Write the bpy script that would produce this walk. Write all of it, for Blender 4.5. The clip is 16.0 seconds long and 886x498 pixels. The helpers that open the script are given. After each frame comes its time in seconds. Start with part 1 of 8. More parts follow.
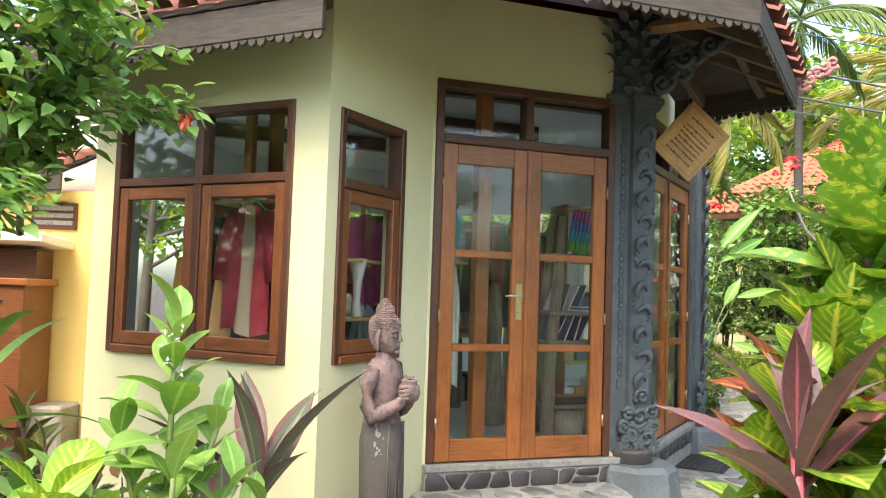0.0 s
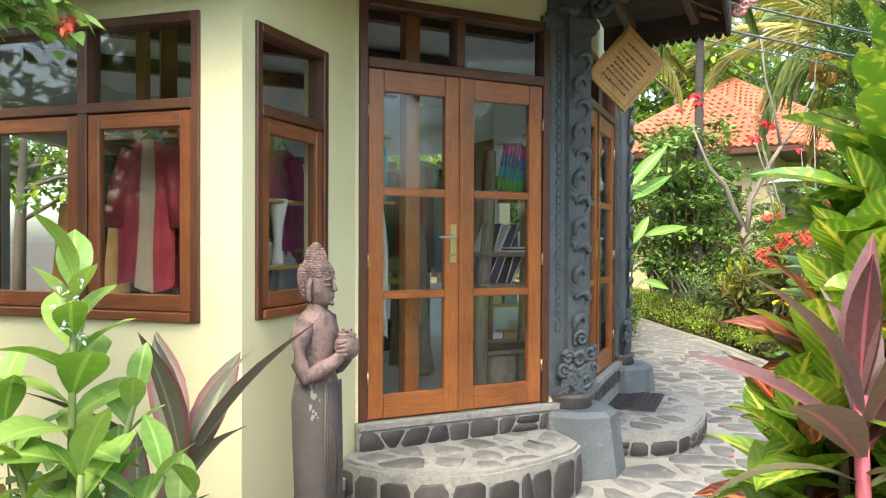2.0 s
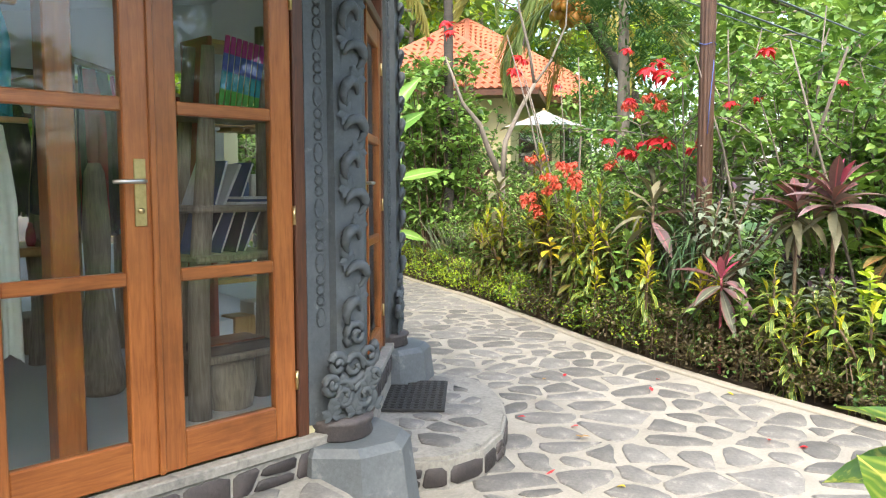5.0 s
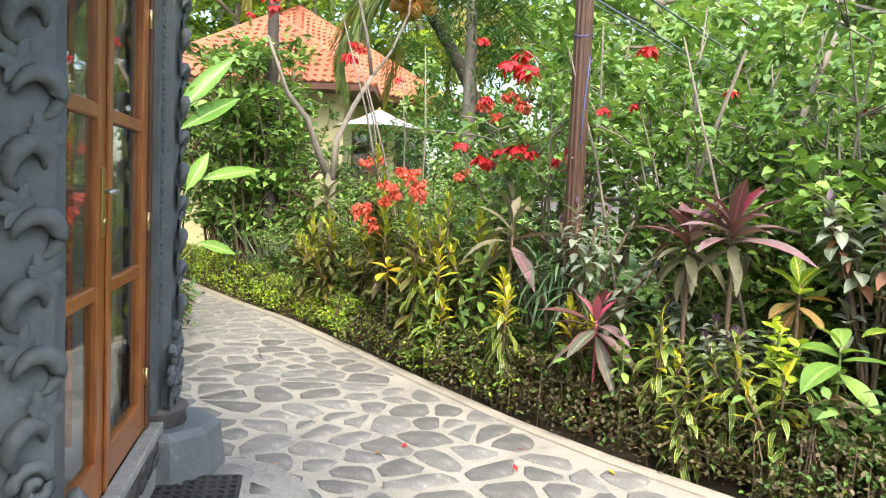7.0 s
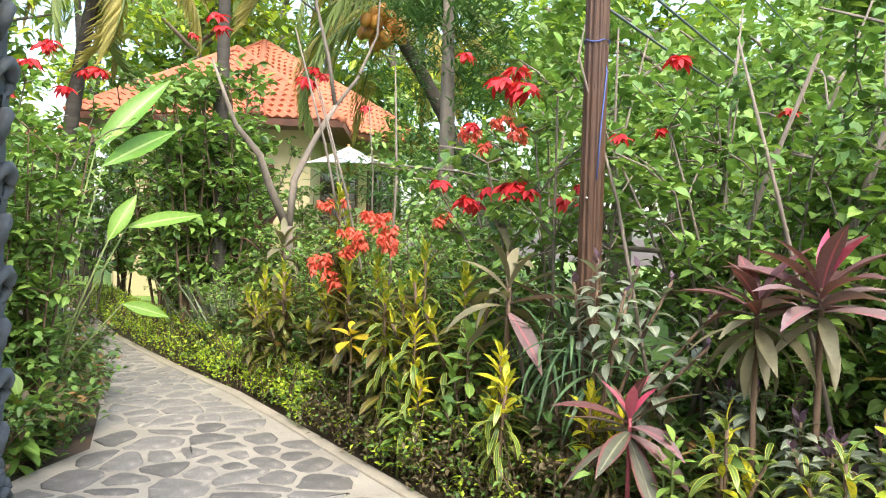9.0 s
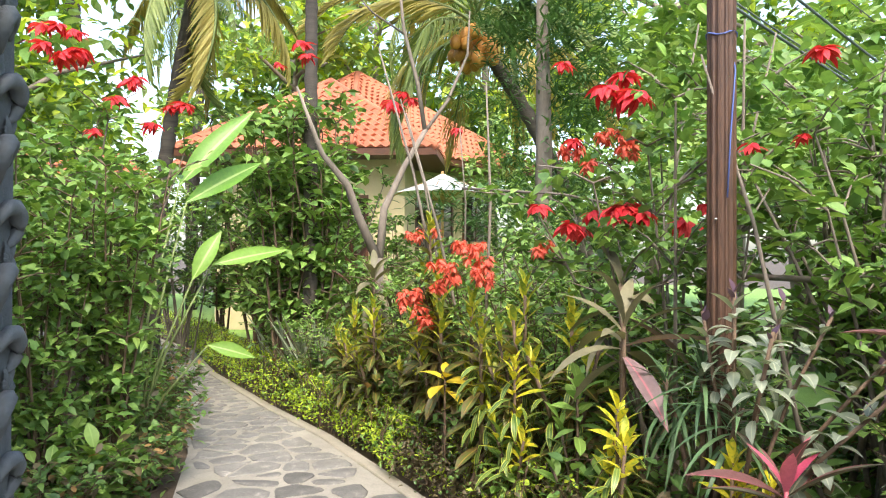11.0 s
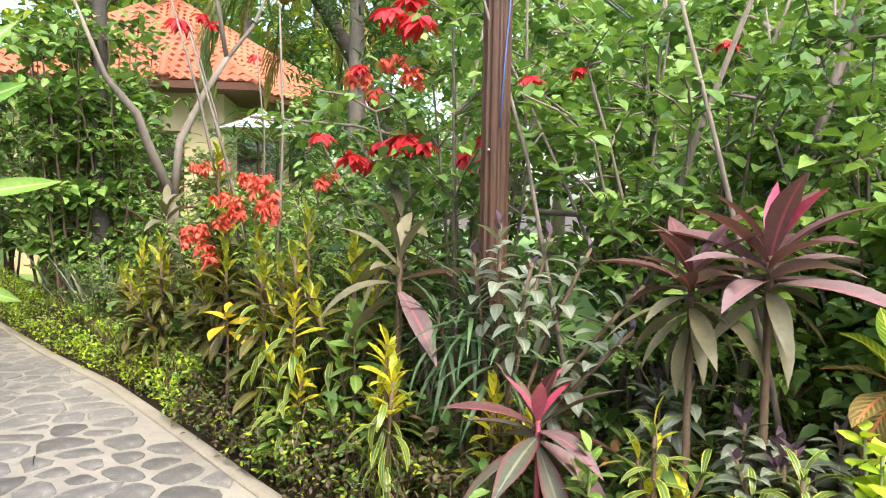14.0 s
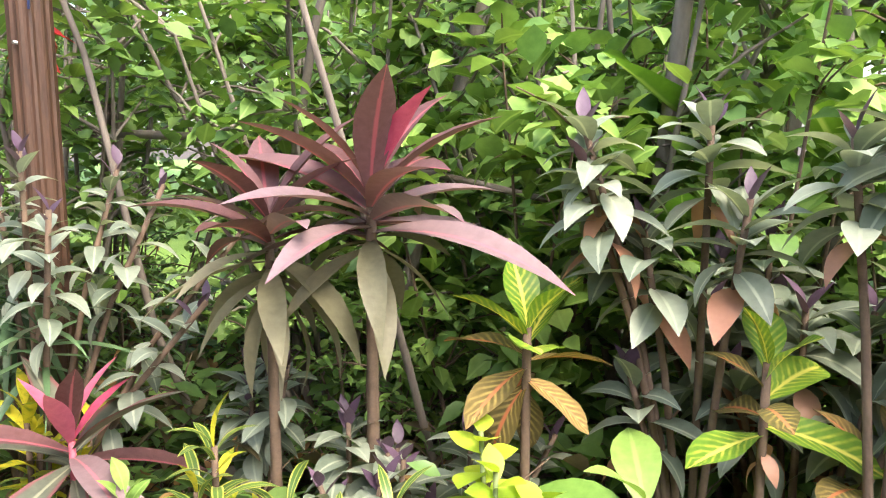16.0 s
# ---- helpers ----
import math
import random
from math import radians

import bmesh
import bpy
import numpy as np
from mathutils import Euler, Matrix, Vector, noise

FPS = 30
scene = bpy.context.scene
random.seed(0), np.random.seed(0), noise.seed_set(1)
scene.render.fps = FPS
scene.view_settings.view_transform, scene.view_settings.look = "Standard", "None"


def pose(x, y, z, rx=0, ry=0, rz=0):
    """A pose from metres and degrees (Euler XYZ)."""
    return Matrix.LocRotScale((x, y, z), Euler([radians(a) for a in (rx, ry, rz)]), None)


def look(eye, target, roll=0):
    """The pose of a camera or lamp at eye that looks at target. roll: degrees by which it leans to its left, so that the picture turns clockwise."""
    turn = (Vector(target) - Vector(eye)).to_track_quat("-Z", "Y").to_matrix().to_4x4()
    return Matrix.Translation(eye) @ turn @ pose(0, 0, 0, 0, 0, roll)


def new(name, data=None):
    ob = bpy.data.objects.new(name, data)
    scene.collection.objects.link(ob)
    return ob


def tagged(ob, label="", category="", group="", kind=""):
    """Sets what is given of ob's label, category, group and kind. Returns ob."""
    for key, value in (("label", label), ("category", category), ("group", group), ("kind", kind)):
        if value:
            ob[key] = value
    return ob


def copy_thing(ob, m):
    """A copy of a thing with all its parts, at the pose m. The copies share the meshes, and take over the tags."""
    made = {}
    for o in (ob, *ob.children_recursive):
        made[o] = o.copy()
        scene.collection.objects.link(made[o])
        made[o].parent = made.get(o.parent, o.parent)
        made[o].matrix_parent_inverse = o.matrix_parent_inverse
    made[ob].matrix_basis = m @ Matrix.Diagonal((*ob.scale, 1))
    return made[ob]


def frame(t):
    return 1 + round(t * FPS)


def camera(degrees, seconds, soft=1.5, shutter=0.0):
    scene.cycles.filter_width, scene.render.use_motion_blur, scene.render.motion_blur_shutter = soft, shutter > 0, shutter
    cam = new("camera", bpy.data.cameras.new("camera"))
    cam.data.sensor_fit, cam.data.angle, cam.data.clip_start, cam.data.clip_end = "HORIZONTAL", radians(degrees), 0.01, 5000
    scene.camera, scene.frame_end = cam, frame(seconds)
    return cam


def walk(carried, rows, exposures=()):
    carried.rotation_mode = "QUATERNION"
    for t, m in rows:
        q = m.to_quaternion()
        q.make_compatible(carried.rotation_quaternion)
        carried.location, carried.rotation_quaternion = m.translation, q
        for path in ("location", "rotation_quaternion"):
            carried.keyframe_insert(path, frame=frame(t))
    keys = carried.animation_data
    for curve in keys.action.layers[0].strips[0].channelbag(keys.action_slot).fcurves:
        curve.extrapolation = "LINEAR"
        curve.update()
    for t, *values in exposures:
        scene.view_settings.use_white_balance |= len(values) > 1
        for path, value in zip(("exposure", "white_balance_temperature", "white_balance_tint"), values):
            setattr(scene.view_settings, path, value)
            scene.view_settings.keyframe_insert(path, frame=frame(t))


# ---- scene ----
cam = camera(59.6, 16.0, soft=1.1)
METRES, EYE, TILT, LEAN, TURN = 7.5, 1.56, 0.0, 0.0, 0.0
ROWS = [
    (0.0, 0.0, 0.0, 0.0, -0.1, 3.19, -1.87),
    (0.5, -0.0001, 0.0066, -0.0007, 0.75, 2.23, -2.48),
    (1.0, -0.0102, 0.02, -0.0001, -1.98, 1.76, -0.88),
    (1.5, -0.0234, 0.0374, -0.002, -5.9, 0.99, -0.3),
    (2.0, -0.0272, 0.062, -0.0044, -7.91, -0.61, -0.23),
    (2.5, -0.0235, 0.0956, -0.0038, -7.97, -0.66, -0.19),
    (3.0, -0.0266, 0.1325, -0.0076, -7.73, -1.75, 0.25),
    (3.5, -0.0284, 0.1683, -0.0081, -9.34, -4.22, 1.35),
    (4.0, -0.0141, 0.2118, -0.0077, -13.04, -4.78, -0.24),
    (4.5, 0.0048, 0.2572, -0.0075, -19.52, -4.5, -1.02),
    (5.0, 0.0253, 0.3021, -0.0045, -27.71, -4.58, 0.19),
    (7.5, 0.1637, 0.5117, 0.0072, -41.23, -4.58, -2.03),
    (8.0, 0.1923, 0.5525, 0.01, -41.72, -5.11, -0.74),
    (8.5, 0.2165, 0.5841, 0.0127, -41.77, -2.23, -0.5),
    (9.0, 0.2498, 0.6091, 0.0144, -41.97, -1.31, -1.71),
    (9.5, 0.2739, 0.6355, 0.0152, -40.84, -0.8, -1.35),
    (10.0, 0.2917, 0.6647, 0.0184, -38.15, 0.48, 0.07),
    (12.5, 0.3065, 0.6674, 0.0194, -32.71, 0.11, -1.31),
    (13.0, 0.3169, 0.6629, 0.0181, -36.77, 0.19, -1.93),
    (13.5, 0.3289, 0.6578, 0.0148, -41.32, -1.16, -2.06),
    (14.0, 0.3518, 0.6596, 0.0092, -46.45, -3.35, -1.02),
    (14.5, 0.3853, 0.6707, 0.0097, -52.63, -4.15, -0.04),
    (15.0, 0.4167, 0.6744, 0.009, -56.02, -5.44, 0.68),
    (15.5, 0.4603, 0.6698, 0.0105, -58.64, -6.47, 0.48),
    (16.0, 0.5043, 0.6594, 0.006, -62.74, -8.55, -0.12),
]
walk(cam, [(t, pose(0, 0, EYE, TILT, LEAN, TURN) @ pose(METRES * x, METRES * y, METRES * z, 90 + pitch, roll, yaw)) for t, x, y, z, yaw, pitch, roll in ROWS],
     exposures=[(0.0, 2.4, 6900, 3), (5.0, 2.45, 6900, 5), (9.0, 2.35, 6900, 6), (13.0, 2.3, 6900, 8), (14.5, 2.45, 6900, 8), (16.0, 2.78, 6900, 11)])

# ---- daylight: bright, hazy tropical sky with a soft veiled sun ----
world = bpy.data.worlds.new("sky")
scene.world = world
world.use_nodes = True
wn = world.node_tree
sky = wn.nodes.new("ShaderNodeTexSky")
sky.sky_type = "NISHITA"
sky.sun_disc = False
sky.sun_elevation = radians(54.6)
sky.sun_rotation = radians(206.6)
sky.air_density, sky.dust_density, sky.ozone_density = 1.0, 3.0, 1.0
wn.links.new(sky.outputs[0], wn.nodes["Background"].inputs[0])
wn.nodes["Background"].inputs[1].default_value = 0.15
sun = new("sun", bpy.data.lights.new("sun", "SUN"))
sun.data.energy, sun.data.angle, sun.data.color = 0.75, radians(25), (1.0, 0.95, 0.86)
sun.matrix_world = look((-7, -14, 22), (0, 0, 0))

# ---- materials ----
def nodes_of(name):
    m = bpy.data.materials.new(name)
    m.use_nodes = True
    t = m.node_tree
    return m, t, t.nodes["Principled BSDF"]


def ramp(t, fac, stops):
    r = t.nodes.new("ShaderNodeValToRGB")
    e = r.color_ramp.elements
    while len(e) < len(stops):
        e.new(0.5)
    for k, (p, c) in zip(e, stops):
        k.position, k.color = p, (*c, 1)
    t.links.new(fac, r.inputs[0])
    return r.outputs[0]


def noise_out(t, scale, detail=5.0, rough=0.55, stretch=None, dist=0.0, coords="Object"):
    tc = t.nodes.new("ShaderNodeTexCoord")
    src = tc.outputs[coords]
    if stretch:
        mp = t.nodes.new("ShaderNodeMapping")
        mp.inputs["Scale"].default_value = stretch
        t.links.new(src, mp.inputs[0])
        src = mp.outputs[0]
    n = t.nodes.new("ShaderNodeTexNoise")
    n.inputs["Scale"].default_value, n.inputs["Detail"].default_value = scale, detail
    n.inputs["Roughness"].default_value, n.inputs["Distortion"].default_value = rough, dist
    t.links.new(src, n.inputs["Vector"])
    return n.outputs[0]


def mixc(t, fac, a, b, mode="MIX"):
    m = t.nodes.new("ShaderNodeMix")
    m.data_type, m.blend_type = "RGBA", mode
    for sock, v in ((m.inputs[0], fac), (m.inputs[6], a), (m.inputs[7], b)):
        if isinstance(v, (int, float)):
            sock.default_value = v
        elif isinstance(v, tuple):
            sock.default_value = (*v, 1)
        else:
            t.links.new(v, sock)
    return m.outputs[2]


def maths(t, op, a, b=0.0, c=0.0):
    m = t.nodes.new("ShaderNodeMath")
    m.operation = op
    for sock, v in zip(m.inputs, (a, b, c)):
        if isinstance(v, (int, float)):
            sock.default_value = v
        else:
            t.links.new(v, sock)
    return m.outputs[0]


def bump(t, p, height, strength, dist=0.01):
    b = t.nodes.new("ShaderNodeBump")
    b.inputs["Strength"].default_value, b.inputs["Distance"].default_value = strength, dist
    t.links.new(height, b.inputs["Height"])
    t.links.new(b.outputs[0], p.inputs["Normal"])


def island(t):
    return t.nodes.new("ShaderNodeNewGeometry").outputs["Random Per Island"]


def per_object(t):
    return t.nodes.new("ShaderNodeObjectInfo").outputs["Random"]


def surface(name, a, b, rough=0.8, big=1.5, fine=40.0, relief=0.25, metal=0.0, stain=None, stain_at=(0.6, 0.72), stretch=None, vary=0.0, fine_mix=0.35, dist=0.0):
    """A plain surface: two tones in large patches, fine grain, an optional stain, fine relief."""
    m, t, p = nodes_of(name)
    large = noise_out(t, big, 4, 0.6, stretch, dist)
    col = ramp(t, large, [(0.3, a), (0.7, b)])
    grain = noise_out(t, fine, 6, 0.65, stretch)
    col = mixc(t, fine_mix, col, ramp(t, grain, [(0.25, tuple(v * 0.55 for v in a)), (0.75, tuple(min(1, v * 1.25) for v in b))]))
    if stain:
        s = ramp(t, noise_out(t, big * 2.3, 7, 0.7, None, 0.4), [(stain_at[0], (0, 0, 0)), (stain_at[1], (1, 1, 1))])
        col = mixc(t, s, col, stain)
    if vary:
        v = maths(t, "MULTIPLY_ADD", per_object(t), vary, 1 - vary / 2)
        hsv = t.nodes.new("ShaderNodeHueSaturation")
        t.links.new(v, hsv.inputs["Value"])
        t.links.new(col, hsv.inputs["Color"])
        col = hsv.outputs[0]
    t.links.new(col, p.inputs["Base Color"])
    r = ramp(t, grain, [(0.2, (rough * 0.82,) * 3), (0.8, (min(1, rough * 1.15),) * 3)])
    t.links.new(r, p.inputs["Roughness"])
    p.inputs["Metallic"].default_value = metal
    if relief:
        bump(t, p, mixc(t, 0.4, grain, large), relief, 0.012)
    return m


def leafy(name, a, b, rough=0.42, through_=0.3, veins=None, vein_n=9.0, vein_w=0.25, edge=None, rib=None, blotch=None, sheen=0.35):
    """A leaf: tone varies leaf by leaf and along the blade; veins, rim and midrib follow the blade's own coordinates."""
    m, t, p = nodes_of(name)
    f = maths(t, "FRACT", maths(t, "ADD", island(t), per_object(t)))
    col = ramp(t, f, [(0.0, a), (1.0, b)])
    spots = noise_out(t, 35, 4)
    col = mixc(t, 0.25, col, ramp(t, spots, [(0.3, tuple(v * 0.5 for v in a)), (0.7, b)]))
    uv = t.nodes.new("ShaderNodeUVMap")
    sep = t.nodes.new("ShaderNodeSeparateXYZ")
    t.links.new(uv.outputs[0], sep.inputs[0])
    u, v = sep.outputs[0], sep.outputs[1]
    off = maths(t, "ABSOLUTE", maths(t, "SUBTRACT", u, 0.5))
    if blotch:
        col = mixc(t, ramp(t, noise_out(t, 14, 3, 0.6, None, 1.0), [(0.5, (0, 0, 0)), (0.62, (1, 1, 1))]), col, blotch)
    if edge:
        col = mixc(t, ramp(t, off, [(0.34, (0, 0, 0)), (0.42, (1, 1, 1))]), col, edge)
    if veins:
        w = maths(t, "FRACT", maths(t, "SUBTRACT", maths(t, "MULTIPLY", v, vein_n), maths(t, "MULTIPLY", off, vein_n * 0.55)))
        w = maths(t, "ABSOLUTE", maths(t, "SUBTRACT", w, 0.5))
        line = ramp(t, w, [(vein_w * 0.2, (1, 1, 1)), (vein_w, (0, 0, 0))])
        fade = maths(t, "MULTIPLY", ramp(t, off, [(0.05, (1, 1, 1)), (0.48, (0.15, 0.15, 0.15))]), ramp(t, noise_out(t, 22, 3), [(0.35, (0.25, 0.25, 0.25)), (0.65, (1, 1, 1))]))
        col = mixc(t, maths(t, "MULTIPLY", line, fade), col, veins)
    if rib:
        col = mixc(t, ramp(t, off, [(0.03, (1, 1, 1)), (0.075, (0, 0, 0))]), col, rib)
    t.links.new(col, p.inputs["Base Color"])
    p.inputs["Roughness"].default_value = rough
    p.inputs["Specular IOR Level"].default_value = sheen
    tr = t.nodes.new("ShaderNodeBsdfTranslucent")
    t.links.new(mixc(t, 1.0, col, (1.0, 1.0, 0.55), "MULTIPLY"), tr.inputs[0])
    mx = t.nodes.new("ShaderNodeMixShader")
    mx.inputs[0].default_value = through_
    t.links.new(p.outputs[0], mx.inputs[1])
    t.links.new(tr.outputs[0], mx.inputs[2])
    t.links.new(mx.outputs[0], t.nodes["Material Output"].inputs[0])
    w = maths(t, "FRACT", maths(t, "SUBTRACT", maths(t, "MULTIPLY", v, 9.0), maths(t, "MULTIPLY", off, 5.0)))
    bump(t, p, maths(t, "ADD", maths(t, "MULTIPLY", w, 0.3), spots), 0.25, 0.004)
    return m


def timber(name, a, b, rough=0.45, along="Z", vary=0.2, coat=0.1):
    m, t, p = nodes_of(name)
    st = {"X": (1.2, 14, 14), "Y": (14, 1.2, 14), "Z": (14, 14, 1.2)}[along]
    g = noise_out(t, 5, 7, 0.6, st, 0.6)
    col = ramp(t, g, [(0.25, a), (0.5, tuple((x + y) / 2 for x, y in zip(a, b))), (0.75, b)])
    dirt = ramp(t, noise_out(t, 3.0, 5, 0.65), [(0.45, (1, 1, 1)), (0.75, (0.62, 0.6, 0.58))])
    col = mixc(t, 1.0, col, dirt, "MULTIPLY")
    hsv = t.nodes.new("ShaderNodeHueSaturation")
    t.links.new(maths(t, "MULTIPLY_ADD", per_object(t), vary, 1 - vary / 2), hsv.inputs["Value"])
    t.links.new(col, hsv.inputs["Color"])
    t.links.new(hsv.outputs[0], p.inputs["Base Color"])
    p.inputs["Roughness"].default_value = rough
    p.inputs["Coat Weight"].default_value, p.inputs["Coat Roughness"].default_value = coat, 0.3
    bump(t, p, g, 0.2, 0.004)
    return m


def clear_glass(name="window_glass"):
    m, t, p = nodes_of(name)
    t.nodes.remove(p)
    tr, gl = t.nodes.new("ShaderNodeBsdfTransparent"), t.nodes.new("ShaderNodeBsdfGlossy")
    tr.inputs[0].default_value = (0.93, 0.95, 0.94, 1)
    gl.inputs["Roughness"].default_value = 0.015
    lw = t.nodes.new("ShaderNodeLayerWeight")
    mx = t.nodes.new("ShaderNodeMixShader")
    t.links.new(maths(t, "MULTIPLY_ADD", maths(t, "POWER", lw.outputs["Facing"], 3.0), 0.5, 0.03), mx.inputs[0])
    t.links.new(tr.outputs[0], mx.inputs[1])
    t.links.new(gl.outputs[0], mx.inputs[2])
    t.links.new(mx.outputs[0], t.nodes["Material Output"].inputs[0])
    return m


CREAM = surface("cream_plaster", (0.62, 0.575, 0.335), (0.70, 0.655, 0.41), 0.85, 0.9, 60, 0.15, stain=(0.52, 0.47, 0.27), stain_at=(0.62, 0.8), fine_mix=0.12)
YELLOW = surface("yellow_plaster", (0.82, 0.55, 0.16), (0.88, 0.64, 0.24), 0.85, 1.2, 60, 0.15, stain=(0.6, 0.42, 0.16), fine_mix=0.12)
HOUSEWALL = surface("pale_house_plaster", (0.46, 0.39, 0.22), (0.56, 0.48, 0.3), 0.85, 0.8, 40, 0.1, fine_mix=0.12)
WHITE = surface("white_plaster", (0.66, 0.68, 0.70), (0.76, 0.77, 0.78), 0.8, 1.1, 50, 0.08, fine_mix=0.1)
PINKWHITE = surface("faded_pink_plaster", (0.74, 0.62, 0.56), (0.82, 0.72, 0.66), 0.85, 1.1, 50, 0.1, fine_mix=0.12)
TEAK = timber("varnished_teak", (0.2, 0.058, 0.014), (0.38, 0.133, 0.038), 0.34)
TEAKX = timber("varnished_teak_rail", (0.2, 0.058, 0.014), (0.38, 0.133, 0.038), 0.34, "X")
SASHWOOD = timber("reddish_sash_wood", (0.115, 0.036, 0.013), (0.25, 0.085, 0.03), 0.4)
SASHWOODX = timber("reddish_sash_rail", (0.115, 0.036, 0.013), (0.25, 0.085, 0.03), 0.4, "X")
DARKTEAK = timber("dark_frame_wood", (0.05, 0.017, 0.009), (0.13, 0.046, 0.021), 0.45)
DARKTEAKX = timber("dark_frame_rail", (0.05, 0.017, 0.009), (0.13, 0.046, 0.021), 0.45, "X")
OLDWOOD = timber("old_eave_wood", (0.035, 0.026, 0.022), (0.10, 0.075, 0.06), 0.8, "X", coat=0.0)
RAFTER = timber("rafter_wood", (0.09, 0.06, 0.04), (0.2, 0.14, 0.09), 0.8, "Y", coat=0.0)
PALEWOOD = timber("pale_rafter_wood", (0.24, 0.13, 0.05), (0.42, 0.25, 0.11), 0.7, "Y", coat=0.0)
SIGNWOOD = timber("signboard_wood", (0.40, 0.2, 0.06), (0.58, 0.34, 0.12), 0.6, "X", coat=0.05)
DRIFT = timber("driftwood", (0.18, 0.14, 0.1), (0.42, 0.35, 0.27), 0.85, coat=0.0)
POSTWOOD = timber("fluted_post_wood", (0.03, 0.014, 0.008), (0.1, 0.046, 0.024), 0.6, coat=0.0)
LIGHTWOOD = timber("honey_wood", (0.38, 0.2, 0.06), (0.55, 0.33, 0.13), 0.45)
CARVED = surface("carved_dark_stone", (0.042, 0.05, 0.056), (0.105, 0.12, 0.13), 0.75, 5, 45, 0.45, stain=(0.2, 0.22, 0.225), stain_at=(0.62, 0.8))
PLINTH = surface("smooth_grey_render", (0.075, 0.088, 0.1), (0.15, 0.165, 0.175), 0.6, 3, 50, 0.3, stain=(0.24, 0.25, 0.255), stain_at=(0.58, 0.75))
STATUE = surface("weathered_statue_stone", (0.055, 0.048, 0.045), (0.12, 0.098, 0.09), 0.9, 4, 90, 0.6, stain=(0.34, 0.32, 0.3), stain_at=(0.66, 0.74))
PINKSTONE = surface("pinkish_statue_stone", (0.11, 0.075, 0.07), (0.26, 0.165, 0.155), 0.9, 6, 90, 0.8, stain=(0.06, 0.05, 0.046), stain_at=(0.48, 0.66), fine_mix=0.5)
FLAG = surface("flagstone", (0.085, 0.083, 0.082), (0.19, 0.182, 0.172), 0.75, 4, 60, 0.5, stain=(0.3, 0.28, 0.25), stain_at=(0.56, 0.72), vary=0.55, fine_mix=0.45)
DARKSTONE = surface("dark_wall_stone", (0.02, 0.02, 0.023), (0.08, 0.066, 0.064), 0.6, 6, 60, 0.5, vary=0.8)
MORTAR = surface("pale_mortar", (0.2, 0.186, 0.162), (0.34, 0.318, 0.28), 0.9, 2.5, 60, 0.4, stain=(0.19, 0.18, 0.165), stain_at=(0.56, 0.7))
GREYMORTAR = surface("grey_mortar", (0.17, 0.165, 0.155), (0.33, 0.315, 0.285), 0.9, 3.5, 45, 0.6, stain=(0.1, 0.1, 0.098), stain_at=(0.56, 0.74), fine_mix=0.45)
SOIL = surface("garden_soil", (0.035, 0.025, 0.017), (0.1, 0.07, 0.045), 1.0, 2, 30, 0.8, fine_mix=0.5)
KERB = surface("pale_kerb", (0.24, 0.215, 0.18), (0.36, 0.325, 0.27), 0.9, 3, 50, 0.4, stain=(0.3, 0.26, 0.2))
TILE = surface("terracotta_tile", (0.3, 0.085, 0.042), (0.46, 0.15, 0.08), 0.8, 1.5, 20, 0.3, stain=(0.3, 0.13, 0.08), vary=0.35)
OLDTILE = surface("weathered_terracotta", (0.16, 0.06, 0.05), (0.34, 0.12, 0.09), 0.85, 3, 30, 0.4, vary=0.3)
PINKCARVE = surface("faded_pink_finial", (0.35, 0.13, 0.14), (0.5, 0.22, 0.22), 0.85, 5, 40, 0.4)
SHOPFLOOR = surface("polished_shop_floor", (0.5, 0.5, 0.49), (0.62, 0.62, 0.61), 0.35, 1, 30, 0.05, fine_mix=0.15)
BARK = surface("grey_bark", (0.09, 0.075, 0.06), (0.24, 0.2, 0.165), 0.95, 4, 40, 0.8, stretch=(1, 1, 0.3))
PALMBARK = surface("ringed_palm_bark", (0.025, 0.021, 0.018), (0.085, 0.072, 0.06), 0.95, 3, 25, 0.8, stretch=(0.3, 0.3, 4))
TWIG = surface("brown_twig", (0.07, 0.045, 0.03), (0.18, 0.12, 0.08), 0.9, 8, 60, 0.4)
GREENSTEM = surface("green_stem", (0.10, 0.15, 0.04), (0.18, 0.22, 0.07), 0.6, 8, 40, 0.2)
PINKSTEM = surface("pink_stem", (0.35, 0.05, 0.09), (0.5, 0.12, 0.16), 0.5, 8, 40, 0.2)
BRASS = surface("worn_brass", (0.48, 0.36, 0.16), (0.62, 0.5, 0.27), 0.32, 5, 60, 0.1, metal=1.0)
STEEL = surface("dull_steel", (0.45, 0.43, 0.4), (0.6, 0.58, 0.55), 0.35, 5, 60, 0.1, metal=1.0)
RUBBER = surface("black_rubber", (0.012, 0.012, 0.013), (0.03, 0.03, 0.03), 0.75, 6, 80, 0.4)
CANVAS = surface("white_canvas", (0.62, 0.61, 0.57), (0.72, 0.71, 0.67), 0.9, 2, 80, 0.15, fine_mix=0.1)
INK = surface("faded_paint_marks", (0.06, 0.03, 0.02), (0.12, 0.06, 0.03), 0.8, 8, 60, 0.1)
ROOMSHADE = surface("painted_room_shade", (0.03, 0.02, 0.015), (0.06, 0.04, 0.03), 0.8, 2, 30, 0.1)
CABLE = surface("weathered_cable", (0.04, 0.05, 0.06), (0.14, 0.17, 0.19), 0.6, 6, 40, 0.2)
COCONUT = surface("young_coconut", (0.36, 0.14, 0.022), (0.52, 0.25, 0.05), 0.5, 6, 40, 0.2, vary=0.4)
BLUECORD = surface("blue_cord", (0.05, 0.09, 0.3), (0.1, 0.15, 0.4), 0.7, 9, 60, 0.1)
GLASS = clear_glass()


